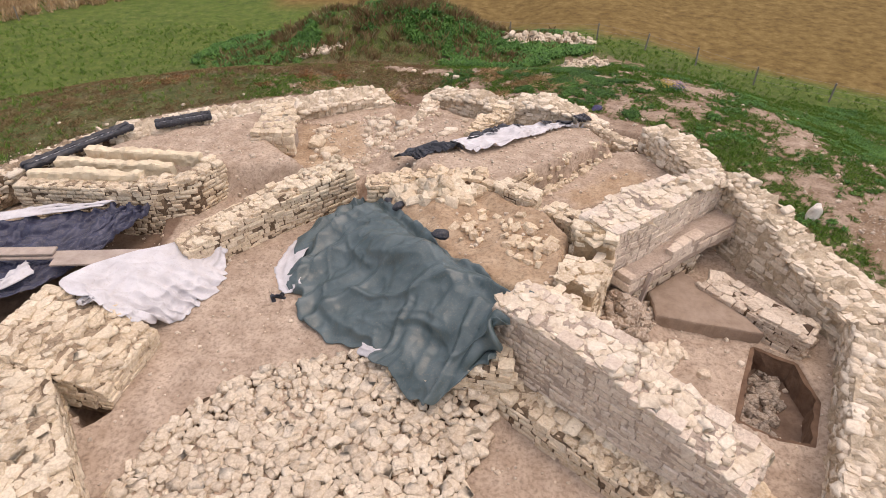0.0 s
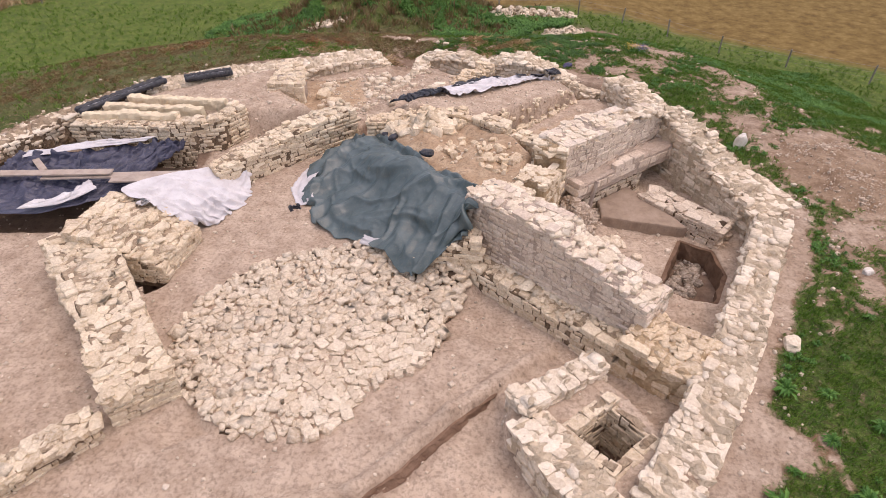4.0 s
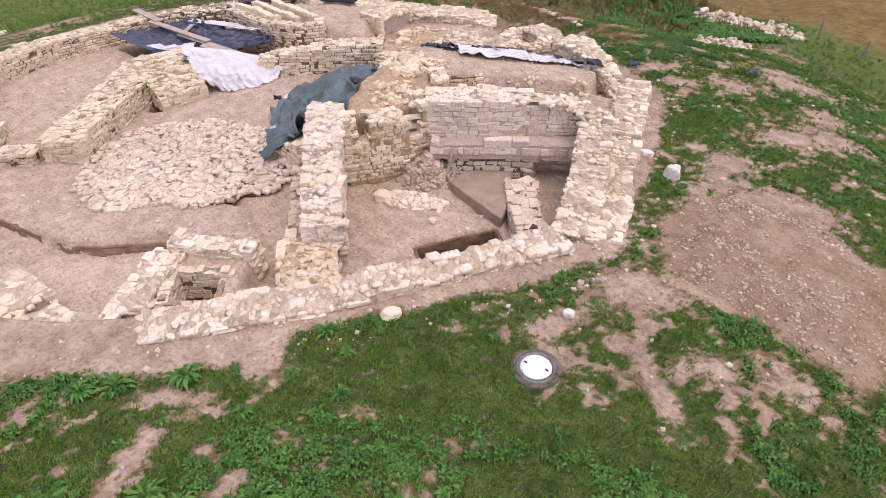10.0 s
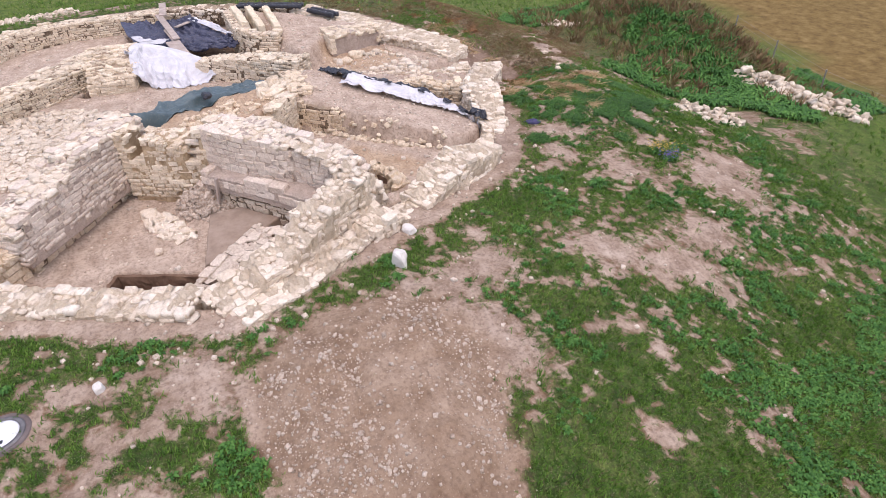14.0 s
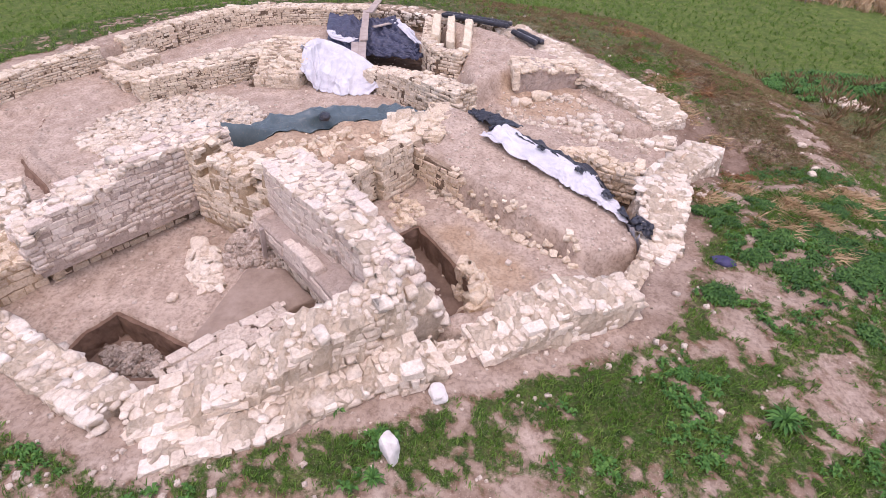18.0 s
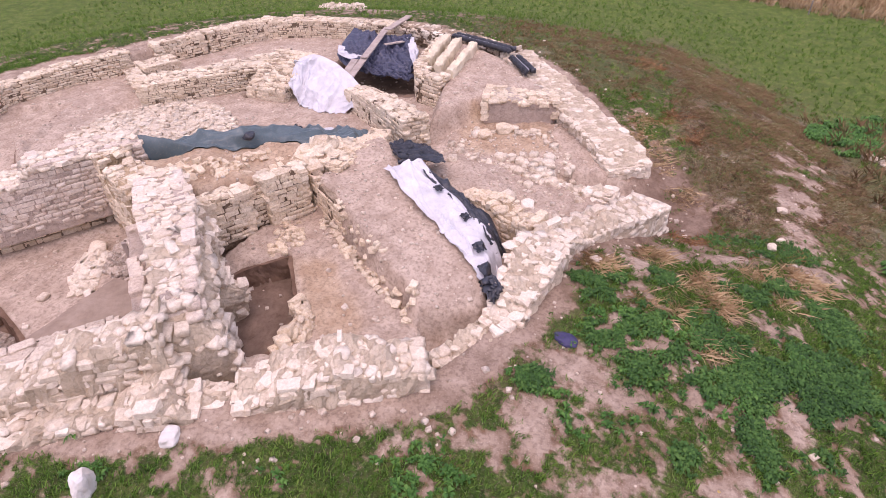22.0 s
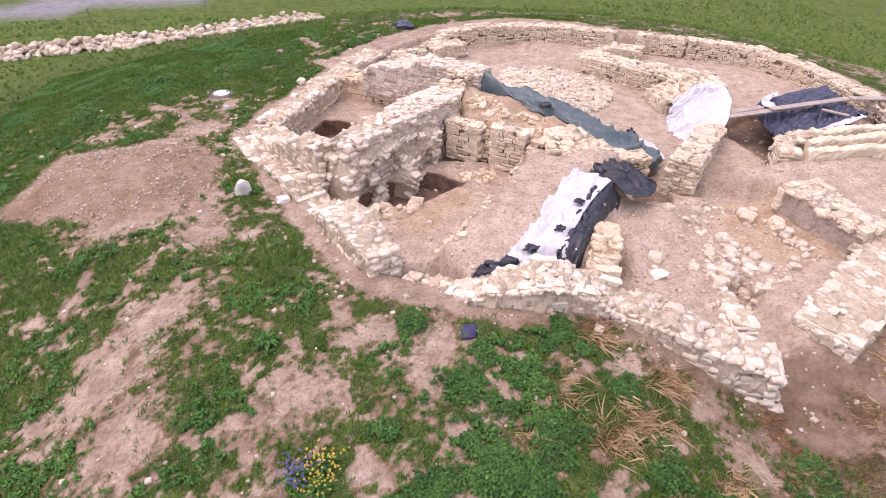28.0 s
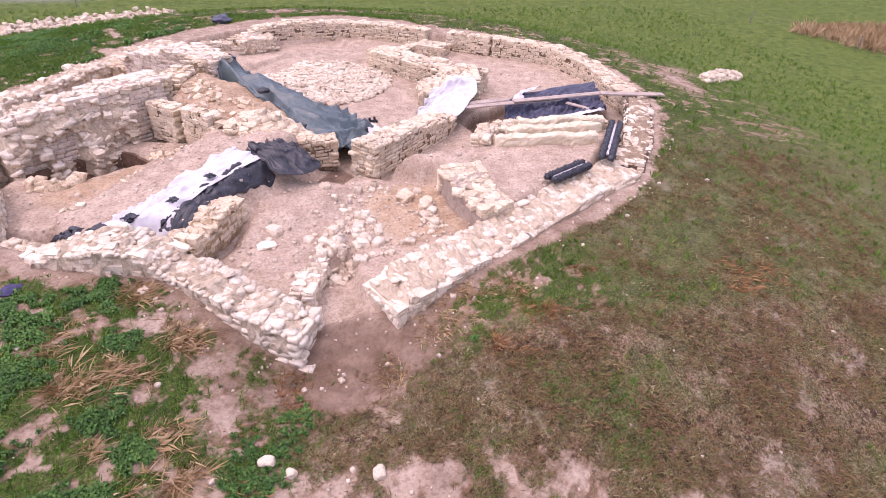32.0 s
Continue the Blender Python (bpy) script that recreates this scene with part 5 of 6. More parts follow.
def cobbled_court():
    e = new("cobbled_floor")
    e.location = (0, 0, 0)
    stones, taken = [], []
    sp = 0.142
    j = 0
    y = 1.6
    while y < 8.2:
        x = -5.8 + (sp / 2 if j % 2 else 0)
        while x < 1.6:
            px, py = x + random.uniform(-0.06, 0.06), y + random.uniform(-0.06, 0.06)
            ins = float(inside(np.array([px]), np.array([py]), COURT)[0]) + 0.10 * fbm(px, py, 2.0, 1.0)
            if ins > 0.0 and random.random() < 0.97:
                k = random.choice((0.8, 0.9, 1.0, 1.0, 1.15, 1.3, 1.75)) if random.random() < 0.9 else random.uniform(1.6, 2.2)
                a, b, h = sp * k * random.uniform(0.95, 1.25), sp * k * random.uniform(0.7, 0.95), sp * random.uniform(0.55, 0.85) * min(k, 1.3)
                rot = Euler((random.uniform(-.22, .22), random.uniform(-.22, .22), random.uniform(0, 6.28))).to_matrix().to_4x4()
                stones.append((Matrix.Translation((px, py, court_height(px, py) + random.uniform(-0.03, 0.035))) @ rot, (a, b, h)))
            x += sp
        y += sp * 0.87
        j += 1
    stones.sort(key=lambda s: (s[0].translation.x + 1.0) ** 2 + (s[0].translation.y - 3.4) ** 2)
    lay(e, stones, "lump", RUBBLE, 300, "cobble", "cobble_infill")
    # bed of earth below the stones
    vs, fs = [], []
    n = 26
    for jj in range(n + 1):
        for ii in range(n + 1):
            x, y = -5.7 + 7.0 * ii / n, 1.8 + 6.3 * jj / n
            d = float(inside(np.array([x]), np.array([y]), COURT)[0])
            vs.append((x, y, court_height(x, y) - 0.04 if d > -0.05 else -1.5))
    for jj in range(n):
        for ii in range(n):
            k = jj * (n + 1) + ii
            fs.append((k, k + 1, k + n + 2, k + n + 1))
    part("bedding", mesh_of("bedding", vs, fs, BED, True), e, "earth bedding between the cobbles")
    tagged(e, "rounded pale limestone cobbles packed into a court floor", "floor", kind="structure")


cobbled_court()

# ---------------------------------------------------------------- sheets
tarp = drape("tarpaulin", [(1.85, 7.75, 1.32), (1.0, 9.0, 0.85), (0.2, 9.9, 0.6), (-0.6, 11.1, 0.3), (-1.35, 12.3, 0.0), (-2.1, 13.3, -0.3)],
             [(0.95, 7.15, 0.35), (-0.25, 6.45, -0.55), (-1.1, 7.5, -0.5), (-2.5, 8.3, -0.72), (-3.5, 9.7, -0.9), (-3.75, 11.3, -0.85), (-2.9, 12.8, -0.7)], GREEN_TARP, 220, 130, 0.22, 0.30, 8.0, 2.0, crest=0.42, seat=0.05)
tagged(tarp, "dark green-grey tarpaulin slung in folds over a masonry stump", "tarpaulin")
und = drape("white_underlay", [(-3.3, 12.2, -0.6), (-3.6, 11.0, -0.55), (-3.4, 9.9, -0.55)], [(-4.05, 11.9, -0.9), (-4.3, 10.8, -0.93), (-3.85, 9.75, -0.95)], WHITE_CLOTH, 30, 16, 0.05, 0.05, 5.0, 4.0)
tagged(und, "white geotextile edge showing under a green tarpaulin", "cloth")
und = drape("white_underlay", [(-0.8, 7.6, -0.35), (-1.6, 7.9, -0.4)], [(-0.72, 7.3, -0.5), (-1.7, 7.8, -0.6)], WHITE_CLOTH, 16, 8, 0.03, 0.03, 4.0, 6.0)
tagged(und, "white geotextile corner under a green tarpaulin", "cloth")
for i, (x, y, z, r) in enumerate([(-0.05, 10.25, 0.80, 0.17), (-1.25, 12.25, 0.22, 0.16), (-1.6, 12.75, 0.04, 0.15)]):
    bm = bmesh.new()
    bmesh.ops.create_icosphere(bm, subdivisions=3, radius=r)
    for v in bm.verts:
        v.co = Vector((v.co.x * 1.3, v.co.y * 0.85, v.co.z * 0.6)) * (1 + 0.35 * noise.noise(v.co * 9 + Vector((i * 7, 0, 0))))
    ob = new("weight_bag", bm_mesh("weight_bag", bm, BLACK_PLASTIC, True))
    ob.matrix_world = pose(x, y, z, 0, 0, i * 57)
    tagged(ob, "crumpled black plastic bag weighting down a tarpaulin", "bag", "weight bags on the tarpaulin")

sheet = drape("white_sheet", [(-7.5, 8.15, 0.36), (-8.2, 8.5, 0.4), (-8.15, 9.3, 0.22), (-7.4, 10.4, -0.1), (-6.6, 11.2, -0.32)],
              [(-6.7, 8.1, -0.25), (-6.15, 8.7, -0.85), (-5.75, 9.5, -0.92), (-5.5, 10.3, -0.9), (-5.7, 11.1, -0.6)], WHITE_CLOTH, 130, 80, 0.2, 0.22, 8.0, 11.0)
tagged(sheet, "crumpled white geotextile sheet thrown over a wall end", "cloth")
pit = drape("dark_tarpaulin", [(-13.9, 8.0, -0.16), (-11.8, 8.2, -0.3), (-10.3, 8.6, -0.36), (-9.4, 9.3, -0.4)],
            [(-13.0, 11.1, -0.2), (-11.2, 11.7, -0.25), (-9.2, 12.35, -0.3), (-8.2, 12.6, -0.34)], BLUE_TARP, 150, 90, -0.2, 0.2, 12.0, 21.0, cross=0.85)
tagged(pit, "crumpled dark blue tarpaulin lining a pit", "tarpaulin")
ws = drape("white_underlay", [(-12.7, 11.0, -0.12), (-11.0, 11.6, -0.08), (-9.4, 12.25, -0.12)], [(-12.8, 11.25, -0.1), (-11.1, 11.95, -0.06), (-9.1, 12.55, -0.12)], WHITE_CLOTH, 40, 8, 0.03, 0.05, 8.0, 31.0)
tagged(ws, "white geotextile strip along a tarpaulin's edge", "cloth")
ws = drape("white_underlay", [(-11.2, 8.3, -0.15), (-10.2, 8.7, -0.2), (-9.6, 9.5, -0.2)], [(-10.9, 8.7, -0.12), (-10.2, 9.1, -0.15), (-10.0, 9.9, -0.15)], WHITE_CLOTH, 30, 8, 0.05, 0.06, 6.0, 33.0)
tagged(ws, "crumpled white geotextile lying on a dark tarpaulin", "cloth")

# strip of white cloth on the raised platform, with black plastic below
bp = drape("black_plastic", [(-0.4, 15.35, 0.5), (0.6, 16.35, 0.5), (1.35, 17.1, 0.42), (2.0, 17.95, 0.3)], [(0.15, 15.2, 0.5), (1.0, 15.9, 0.45), (1.85, 16.9, 0.35), (2.5, 17.7, 0.3)], BLACK_PLASTIC, 70, 20, 0.05, 0.10, 12.0, 41.0, follow=True)
tagged(bp, "crumpled black plastic sheeting beside a white cloth", "plastic sheet")
wc = drape("white_cloth", [(-0.05, 15.25, 0.6), (0.9, 16.0, 0.55), (1.75, 16.95, 0.46), (2.45, 17.75, 0.42), (3.7, 18.1, 0.32), (4.3, 18.3, 0.22)],
           [(0.75, 14.45, 0.62), (1.75, 15.5, 0.47), (2.65, 16.45, 0.38), (3.2, 17.0, 0.3), (3.85, 17.55, 0.2), (4.35, 18.0, 0.14)], WHITE_CLOTH, 150, 50, 0.05, 0.13, 12.0, 45.0, lift=0.10, follow=True, cross=0.22)
tagged(wc, "long strip of white geotextile laid over a platform", "cloth")
for i, (u, v, s) in enumerate([(1.25, 16.05, 0.17), (2.1, 16.9, 0.17), (3.05, 17.42, 0.22), (3.7, 17.7, 0.28)]):
    z = 0.66 - 0.085 * (u - 1 + v - 13.5) + 0.13
    ob = drape("plastic_patch", [(u - s, v, z), (u, v + s * 0.7, z)], [(u, v - s * 0.8, z), (u + s, v, z)], BLACK_PLASTIC, 10, 8, 0.02, 0.03, 3.0, 50.0 + i, lift=0.21, follow=True)
    tagged(ob, "small black plastic patch on a white cloth", "plastic sheet", "black patches on the cloth")
ob = drape("plastic_patch", [(3.95, 17.85, 0.30), (4.3, 18.15, 0.25)], [(4.2, 17.7, 0.15), (4.65, 18.0, 0.10)], BLACK_PLASTIC, 20, 12, 0.05, 0.10, 6.0, 61.0, lift=0.12)
tagged(ob, "torn black plastic corner at the end of a white cloth", "plastic sheet", "black patches on the cloth")
ob = drape("black_plastic", [(-1.7, 15.0, 0.12), (-1.25, 15.5, 0.15), (-0.5, 15.75, 0.3)], [(-0.9, 14.2, 0.5), (-0.2, 14.4, 0.66), (0.35, 14.8, 0.62)], BLACK_PLASTIC, 70, 50, 0.14, 0.14, 8.0, 66.0, lift=0.05)
tagged(ob, "heaped grey-black plastic sheeting at a platform's corner", "plastic sheet")

# ---------------------------------------------------------------- planks, rows, pipe sleeves
def plank(a, b, w, t, label, parent_name="plank"):
    a, b = Vector(a), Vector(b)
    d = b - a
    ob = new(parent_name, box_mesh("plank", d.length, w, t, WOOD, 0.008, a.x, 0.015))
    ob.matrix_world = Matrix.Translation((a + b) / 2) @ d.to_track_quat("X", "Z").to_matrix().to_4x4()
    return tagged(ob, label, "plank", "planks over the pit")


plank((-7.4, 10.3, -0.12), (-11.4, 9.9, -0.1), 0.30, 0.05, "bare weathered plank bridging a tarpaulin-lined pit")
plank((-7.6, 10.0, -0.10), (-9.3, 9.8, -0.08), 0.30, 0.05, "short weathered plank beside a longer one")
plank((-9.4, 10.15, -0.02), (-13.7, 9.75, 0.02), 0.30, 0.05, "long bare plank laid end over end across a pit")
plank((-13.2, 9.95, 0.08), (-16.0, 10.15, -0.02), 0.34, 0.06, "wide plank resting on the outer wall")
plank((-11.6, 10.3, -0.12), (-12.5, 11.2, -0.15), 0.2, 0.05, "short plank lying on a dark tarpaulin")


def row_wall(name, a, b, z, w, label):
    W(name, label, [(a[0], a[1], z, w), ((a[0] + b[0]) / 2, (a[1] + b[1]) / 2, z + 0.02, w), (b[0], b[1], z, w)], 0.0, mat=STONE, core=LIME_CAP, cap=24, size=(0.34, 0.13), crown=None, ragged=0.05, faces="", erode=0.1)


row_wall("low_wall", (-8.5, 13.1), (-11.7, 13.12), 0.46, 0.38, "low pale bench wall, one of three parallel rows")
row_wall("low_wall", (-7.9, 13.68), (-11.3, 13.74), 0.46, 0.36, "low pale bench wall between two others")
row_wall("low_wall", (-7.3, 14.28), (-10.8, 14.5), 0.46, 0.36, "low pale bench wall beside an earth floor")


def sleeve(a, b, label):
    """Two crumpled black plastic rolls side by side on a white core."""
    a, b = Vector(a), Vector(b)
    e = thing_at("plastic_roll", *((a + b) / 2), label, "plastic roll", "plastic rolls on the outer wall")
    d = (b - a)
    side = d.cross(Vector((0, 0, 1))).normalized()
    for k in (-1, 1):
        bm = bmesh.new()
        n, m = 60, 18
        ring = []
        for i in range(n + 1):
            c = a + d * (i / n) + side * 0.14 * k - (a + b) / 2
            row = []
            for j in range(m):
                t = 2 * math.pi * j / m
                r = 0.095 * (1 + 0.7 * noise.noise(Vector((i * 0.8, math.cos(t) * 2.2, math.sin(t) * 2.2 + k * 5))) + 0.35 * noise.noise(Vector((i * 2.1, math.cos(t) * 4, math.sin(t) * 4 + k * 9)))) * (0.55 if i in (0, n) else 1)
                row.append(bm.verts.new(c + side * r * math.cos(t) + Vector((0, 0, r * math.sin(t) + 0.1))))
            ring.append(row)
        for i in range(n):
            for j in range(m):
                bm.faces.new((ring[i][j], ring[i][(j + 1) % m], ring[i + 1][(j + 1) % m], ring[i + 1][j]))
        bm.faces.new(ring[0][::-1])
        bm.faces.new(ring[-1])
        part("roll", bm_mesh("roll", bm, BLACK_PLASTIC, True), e)
    part("lining", box_mesh("lining", 0.08, d.length * 0.8, 0.1, WHITE_CLOTH, 0.03), e, "white lining strip").matrix_local = Matrix.Translation((0, 0, 0.10)) @ Matrix.Rotation(math.atan2(d.y, d.x) - math.pi / 2, 4, "Z")


sleeve((-12.1, 13.4, 0.22), (-10.3, 16.2, 0.25), "long crumpled black plastic roll with a white lining")
sleeve((-9.6, 16.35, 0.22), (-8.05, 17.15, 0.22), "short crumpled black plastic roll lying on a wall")


# ---------------------------------------------------------------- small things
def boulder(x, y, sx, sy, sz, mat, label, turn=0, seed=0, tilt=0, name="boulder", sink=0.2):
    bm = bmesh.new()
    bmesh.ops.create_icosphere(bm, subdivisions=3, radius=0.5)
    for v in bm.verts:
        q = v.co * 2
        f = 1 + 0.35 * noise.noise(q * 1.1 + Vector((seed * 5, 0, 0))) + 0.10 * noise.noise(q * 4 + Vector((seed, 9, 0)))
        q = Vector((max(-0.8, min(0.8, q.x)), max(-0.8, min(0.8, q.y)), max(-0.75, min(0.8, q.z))))
        v.co = Vector((q.x * sx, q.y * sy, q.z * sz)) * f * 0.62
    ob = new(name, bm_mesh(name, bm, mat))
    ob.matrix_world = pose(x, y, gz(x, y) + sz * (0.5 - sink), tilt, tilt * 0.6, turn)
    return tagged(ob, label, "boulder")


ob = boulder(9.78, 12.82, 0.36, 0.24, 0.5, WHITE_STONE, "pointed white stone standing in the grass", 30, 3)
boulder(10.57, 6.55, 0.2, 0.17, 0.16, WHITE_STONE, "small white stone on bare earth", 10, 5)
boulder(7.86, 4.2, 0.38, 0.28, 0.2, STONE_PALE, "pale boulder at the foot of the curtain wall", 70, 8)
boulder(-0.9, 7.35, 0.32, 0.14, 0.5, STONE, "upright stone slab beside a tarpaulin", 40, 12, name="stone_slab")
boulder(3.75, 7.75, 0.5, 0.4, 0.3, STONE_PALE, "pale fallen block on an earth floor", 40, 14)
boulder(5.6, 7.8, 0.25, 0.2, 0.15, STONE_PALE, "small pale fallen stone on an earth floor", 10, 16)
boulder(-0.1, 18.1, 0.45, 0.32, 0.12, STONE_PALE, "flat pale stone lying on an earth floor", 15, 17)
boulder(-4.0, 16.2, 0.5, 0.4, 0.25, STONE_OCHRE, "ochre stone in an earth floor", 35, 18)
boulder(-4.5, 16.8, 0.6, 0.4, 0.3, STONE, "limestone lump in an earth floor", 65, 19)
boulder(8.72, 13.5, 0.32, 0.28, 0.18, WHITE_STONE, "white stone lying at the wall foot", 15, 23)
boulder(-0.1, 24.2, 0.26, 0.2, 0.16, STONE_PALE, "white stone among dry grass", 0, 24)
boulder(-0.5, 24.5, 0.2, 0.18, 0.12, STONE_PALE, "white stone among dry grass", 50, 25)
boulder(-2.0, 24.8, 0.24, 0.2, 0.14, STONE_PALE, "white stone among dry grass", 90, 26)


def manhole(x, y):
    z = gz(x, y)
    e = thing_at("manhole", x, y, z, "white round manhole cover in a concrete collar", "manhole")

    def ring(r0, r1, z0, z1, mat, name, label=""):
        bm = bmesh.new()
        n = 48
        prof = [(r0, z0), (r0, z1), (r1 - 0.02, z1), (r1, z1 - 0.02), (r1, z0)] if r0 > 0 else [(0.001, z1 + 0.012), (r1 * 0.6, z1 + 0.008), (r1 - 0.02, z1), (r1, z1 - 0.015), (r1, z0)]
        rows = [[bm.verts.new((r * math.cos(2 * math.pi * i / n), r * math.sin(2 * math.pi * i / n), zz)) for i in range(n)] for r, zz in prof]
        for a, b in zip(rows, rows[1:]):
            for i in range(n):
                bm.faces.new((a[i], a[(i + 1) % n], b[(i + 1) % n], b[i]))
        return part(name, bm_mesh(name, bm, mat, True), e, label)
    ring(0.36, 0.47, -0.1, 0.03, CONCRETE, "collar", "grey concrete collar")
    ring(0.30, 0.385, -0.1, 0.05, IRON, "frame", "dark iron frame")
    ring(0.0, 0.295, -0.1, 0.055, WHITE_PAINT, "lid", "white painted lid")
    for k in (-1, 1):
        ob = part("lifting_hole", box_mesh("lifting_hole", 0.07, 0.035, 0.02, BLACK_PLASTIC, 0.006), e, "dark lifting slot")
        ob.location = (0.2 * k, 0.05 * k, 0.068)


manhole(10.86, 5.01)


def fabric_heap(name, x, y, s, mat, label, category, seed=0, flat=0.4, crush=0.45):
    bm = bmesh.new()
    bmesh.ops.create_icosphere(bm, subdivisions=4, radius=s)
    for v in bm.verts:
        v.co = Vector((v.co.x * 1.2, v.co.y, max(v.co.z, -0.3 * s) * flat)) * (1 + crush * noise.noise(v.co * (1.6 / s) + Vector((seed * 4, 0, 0))) + 0.3 * crush * noise.noise(v.co * (5.0 / s))) + Vector((0.35 * v.co.y, 0, 0.12 * v.co.x))
    ob = new(name, bm_mesh(name, bm, mat, True))
    ob.matrix_world = pose(x, y, gz(x, y) + s * 0.1, 0, 0, 30 * seed)
    return tagged(ob, label, category)


fabric_heap("bucket_bag", 5.1, 19.45, 0.19, VIOLET, "small violet fabric bag lying on bare earth", "bag", 1, 0.42, 0.22)
fabric_heap("crumpled_sheet", 2.3, -3.3, 0.5, BLUE_TARP, "dark blue bundle of sheeting on the turf", "bundle", 2, 0.5)
for k, dx in enumerate((0.0, 0.16)):
    e = thing_at("work_shoe", -4.05 + dx, 9.6 + 0.05 * k, gz(-4.05, 9.6), "black work shoe standing on the earth floor", "shoe", "pair of work shoes")
    o1 = part("sole", box_mesh("sole", 0.1, 0.28, 0.03, BLACK_PLASTIC, 0.012), e)
    o1.location = (0, 0, 0.015)
    o2 = part("upper", box_mesh("upper", 0.09, 0.25, 0.07, BLACK_PLASTIC, 0.03), e)
    o2.location = (0, 0.01, 0.06)
    o3 = part("shaft", box_mesh("shaft", 0.085, 0.11, 0.12, BLACK_PLASTIC, 0.03), e)
    o3.location = (0, -0.07, 0.13)
    e.rotation_euler = (0, 0, 0.5 + k * 0.9)
for k, zz in enumerate((0.62, 0.9)):
    ob = new("lintel_stone", box_mesh("lintel_stone", 0.5, 0.2, 0.09, STONE_PALE, 0.02, k, 0.01))
    ob.matrix_world = pose(3.38, 9.42, zz, 0, 3, 62)
    tagged(ob, "thin pale stone slab bridging a gap in a wall", "stone slab", "slabs across the gap")
# leaning prop in the east room
ob = new("timber_prop", box_mesh("timber_prop", 0.95, 0.09, 0.07, WOOD, 0.006))
ob.matrix_world = Matrix.Translation((4.62, 9.62, -0.12)) @ Euler((0, radians(-80), radians(40))).to_matrix().to_4x4()
tagged(ob, "thin timber prop leaning against a broken wall", "timber")


# ---------------------------------------------------------------- scattered stuff
def scatter(name, pts, shapes, mat, label, category, scale=(0.7, 1.3), lean=0.25, ground_z=None, smooth=False):
    """One object of many small pieces; pts are x, y, size."""
    pts = np.array(pts, float)
    gzs = terrain(pts[:, 0], pts[:, 1]) if ground_z is None else ground_z
    vs, fs, off = [], [], 0
    r = np.random.default_rng(len(pts))
    k = shapes[0][1].shape[1]
    for i, (x, y, s) in enumerate(pts):
        v, f = shapes[r.integers(len(shapes))]
        a = r.uniform(0, 6.283)
        c, q = math.cos(a), math.sin(a)
        sc = s * r.uniform(*scale)
        w = np.empty_like(v)
        lx, ly = r.uniform(-lean, lean, 2)
        w[:, 0] = (v[:, 0] * c - v[:, 1] * q + v[:, 2] * lx) * sc + x
        w[:, 1] = (v[:, 0] * q + v[:, 1] * c + v[:, 2] * ly) * sc + y
        w[:, 2] = v[:, 2] * sc + gzs[i]
        vs.append(w)
        fs.append(f + off)
        off += len(v)
    ob = new(name, big_mesh(name, np.vstack(vs), np.vstack(fs), mat, smooth))
    return tagged(ob, label, category, kind="stuff")


def tuft(seed, blades, h, w, spread, bend):
    r = random.Random(seed)
    vs, fs = [], []
    for _ in range(blades):
        a, d = r.uniform(0, 6.283), r.uniform(0, spread)
        x, y = d * math.cos(a), d * math.sin(a)
        b = r.uniform(0, 6.283)
        hh, k = h * r.uniform(0.5, 1.2), bend * r.uniform(0.3, 1.4)
        dx, dy = math.cos(b), math.sin(b)
        px, py = -dy * w / 2, dx * w / 2
        n = len(vs)
        vs += [(x - px, y - py, -0.01), (x + px, y + py, -0.01), (x + dx * k * 0.4 + px * 0.7, y + dy * k * 0.4 + py * 0.7, hh * 0.65), (x + dx * k, y + dy * k, hh)]
        fs += [(n, n + 1, n + 2), (n, n + 2, n + 3)]
    return np.array(vs), np.array(fs)


def leafy(seed, leaves, reach, lw, rise):
    """A rosette of pointed, folded leaves that arch outwards."""
    r = random.Random(seed)
    vs, fs = [], []
    for i in range(leaves):
        a = i * 2.4 + r.uniform(-0.3, 0.3)
        L = reach * r.uniform(0.35, 1.1)
        dx, dy = math.cos(a), math.sin(a)
        z1, z2 = rise * r.uniform(0.4, 1.2), rise * r.uniform(-0.1, 0.8)
        w = lw * r.uniform(0.7, 1.2) * (0.5 + 0.5 * L / reach)
        n = len(vs)
        vs.append((0, 0, 0))
        for f, k, z in ((0.35, 0.7, 0.75 * z1), (0.65, 1.0, 0.5 * (z1 + z2) + 0.15 * rise)):
            vs += [(dx * L * f - dy * w * k, dy * L * f + dx * w * k, z + 0.25 * w), (dx * L * f, dy * L * f, z - 0.2 * w), (dx * L * f + dy * w * k, dy * L * f - dx * w * k, z + 0.25 * w)]
        vs.append((dx * L, dy * L, z2))
        fs += [(n, n + 2, n + 1), (n, n + 3, n + 2), (n + 1, n + 2, n + 5), (n + 1, n + 5, n + 4), (n + 2, n + 3, n + 6), (n + 2, n + 6, n + 5), (n + 4, n + 5, n + 7), (n + 5, n + 6, n + 7)]
    return np.array(vs, float), np.array(fs)


def sample(n, x0, x1, y0, y1, keep, seed):
    r = np.random.default_rng(seed)
    x, y = r.uniform(x0, x1, n), r.uniform(y0, y1, n)
    m = r.uniform(0, 1, n) < keep(x, y)
    return np.stack([x[m], y[m], np.ones(m.sum())], -1)


def grass_keep(x, y):
    g, d, p = cover(x, y)
    return np.clip(g * 1.15 - 0.06, 0, 1) * np.clip(1 - 1.2 * d, 0.0, 1) * (inside(x, y, SITE) < -0.9) * (inside(x, y, FIELD) < -0.5) * (inside(x, y, ROAD) < 0)


def dry_keep(x, y):
    g, d, p = cover(x, y)
    return np.clip(d * g * 1.6 - 0.1, 0, 1) * (inside(x, y, SITE) < -0.8)


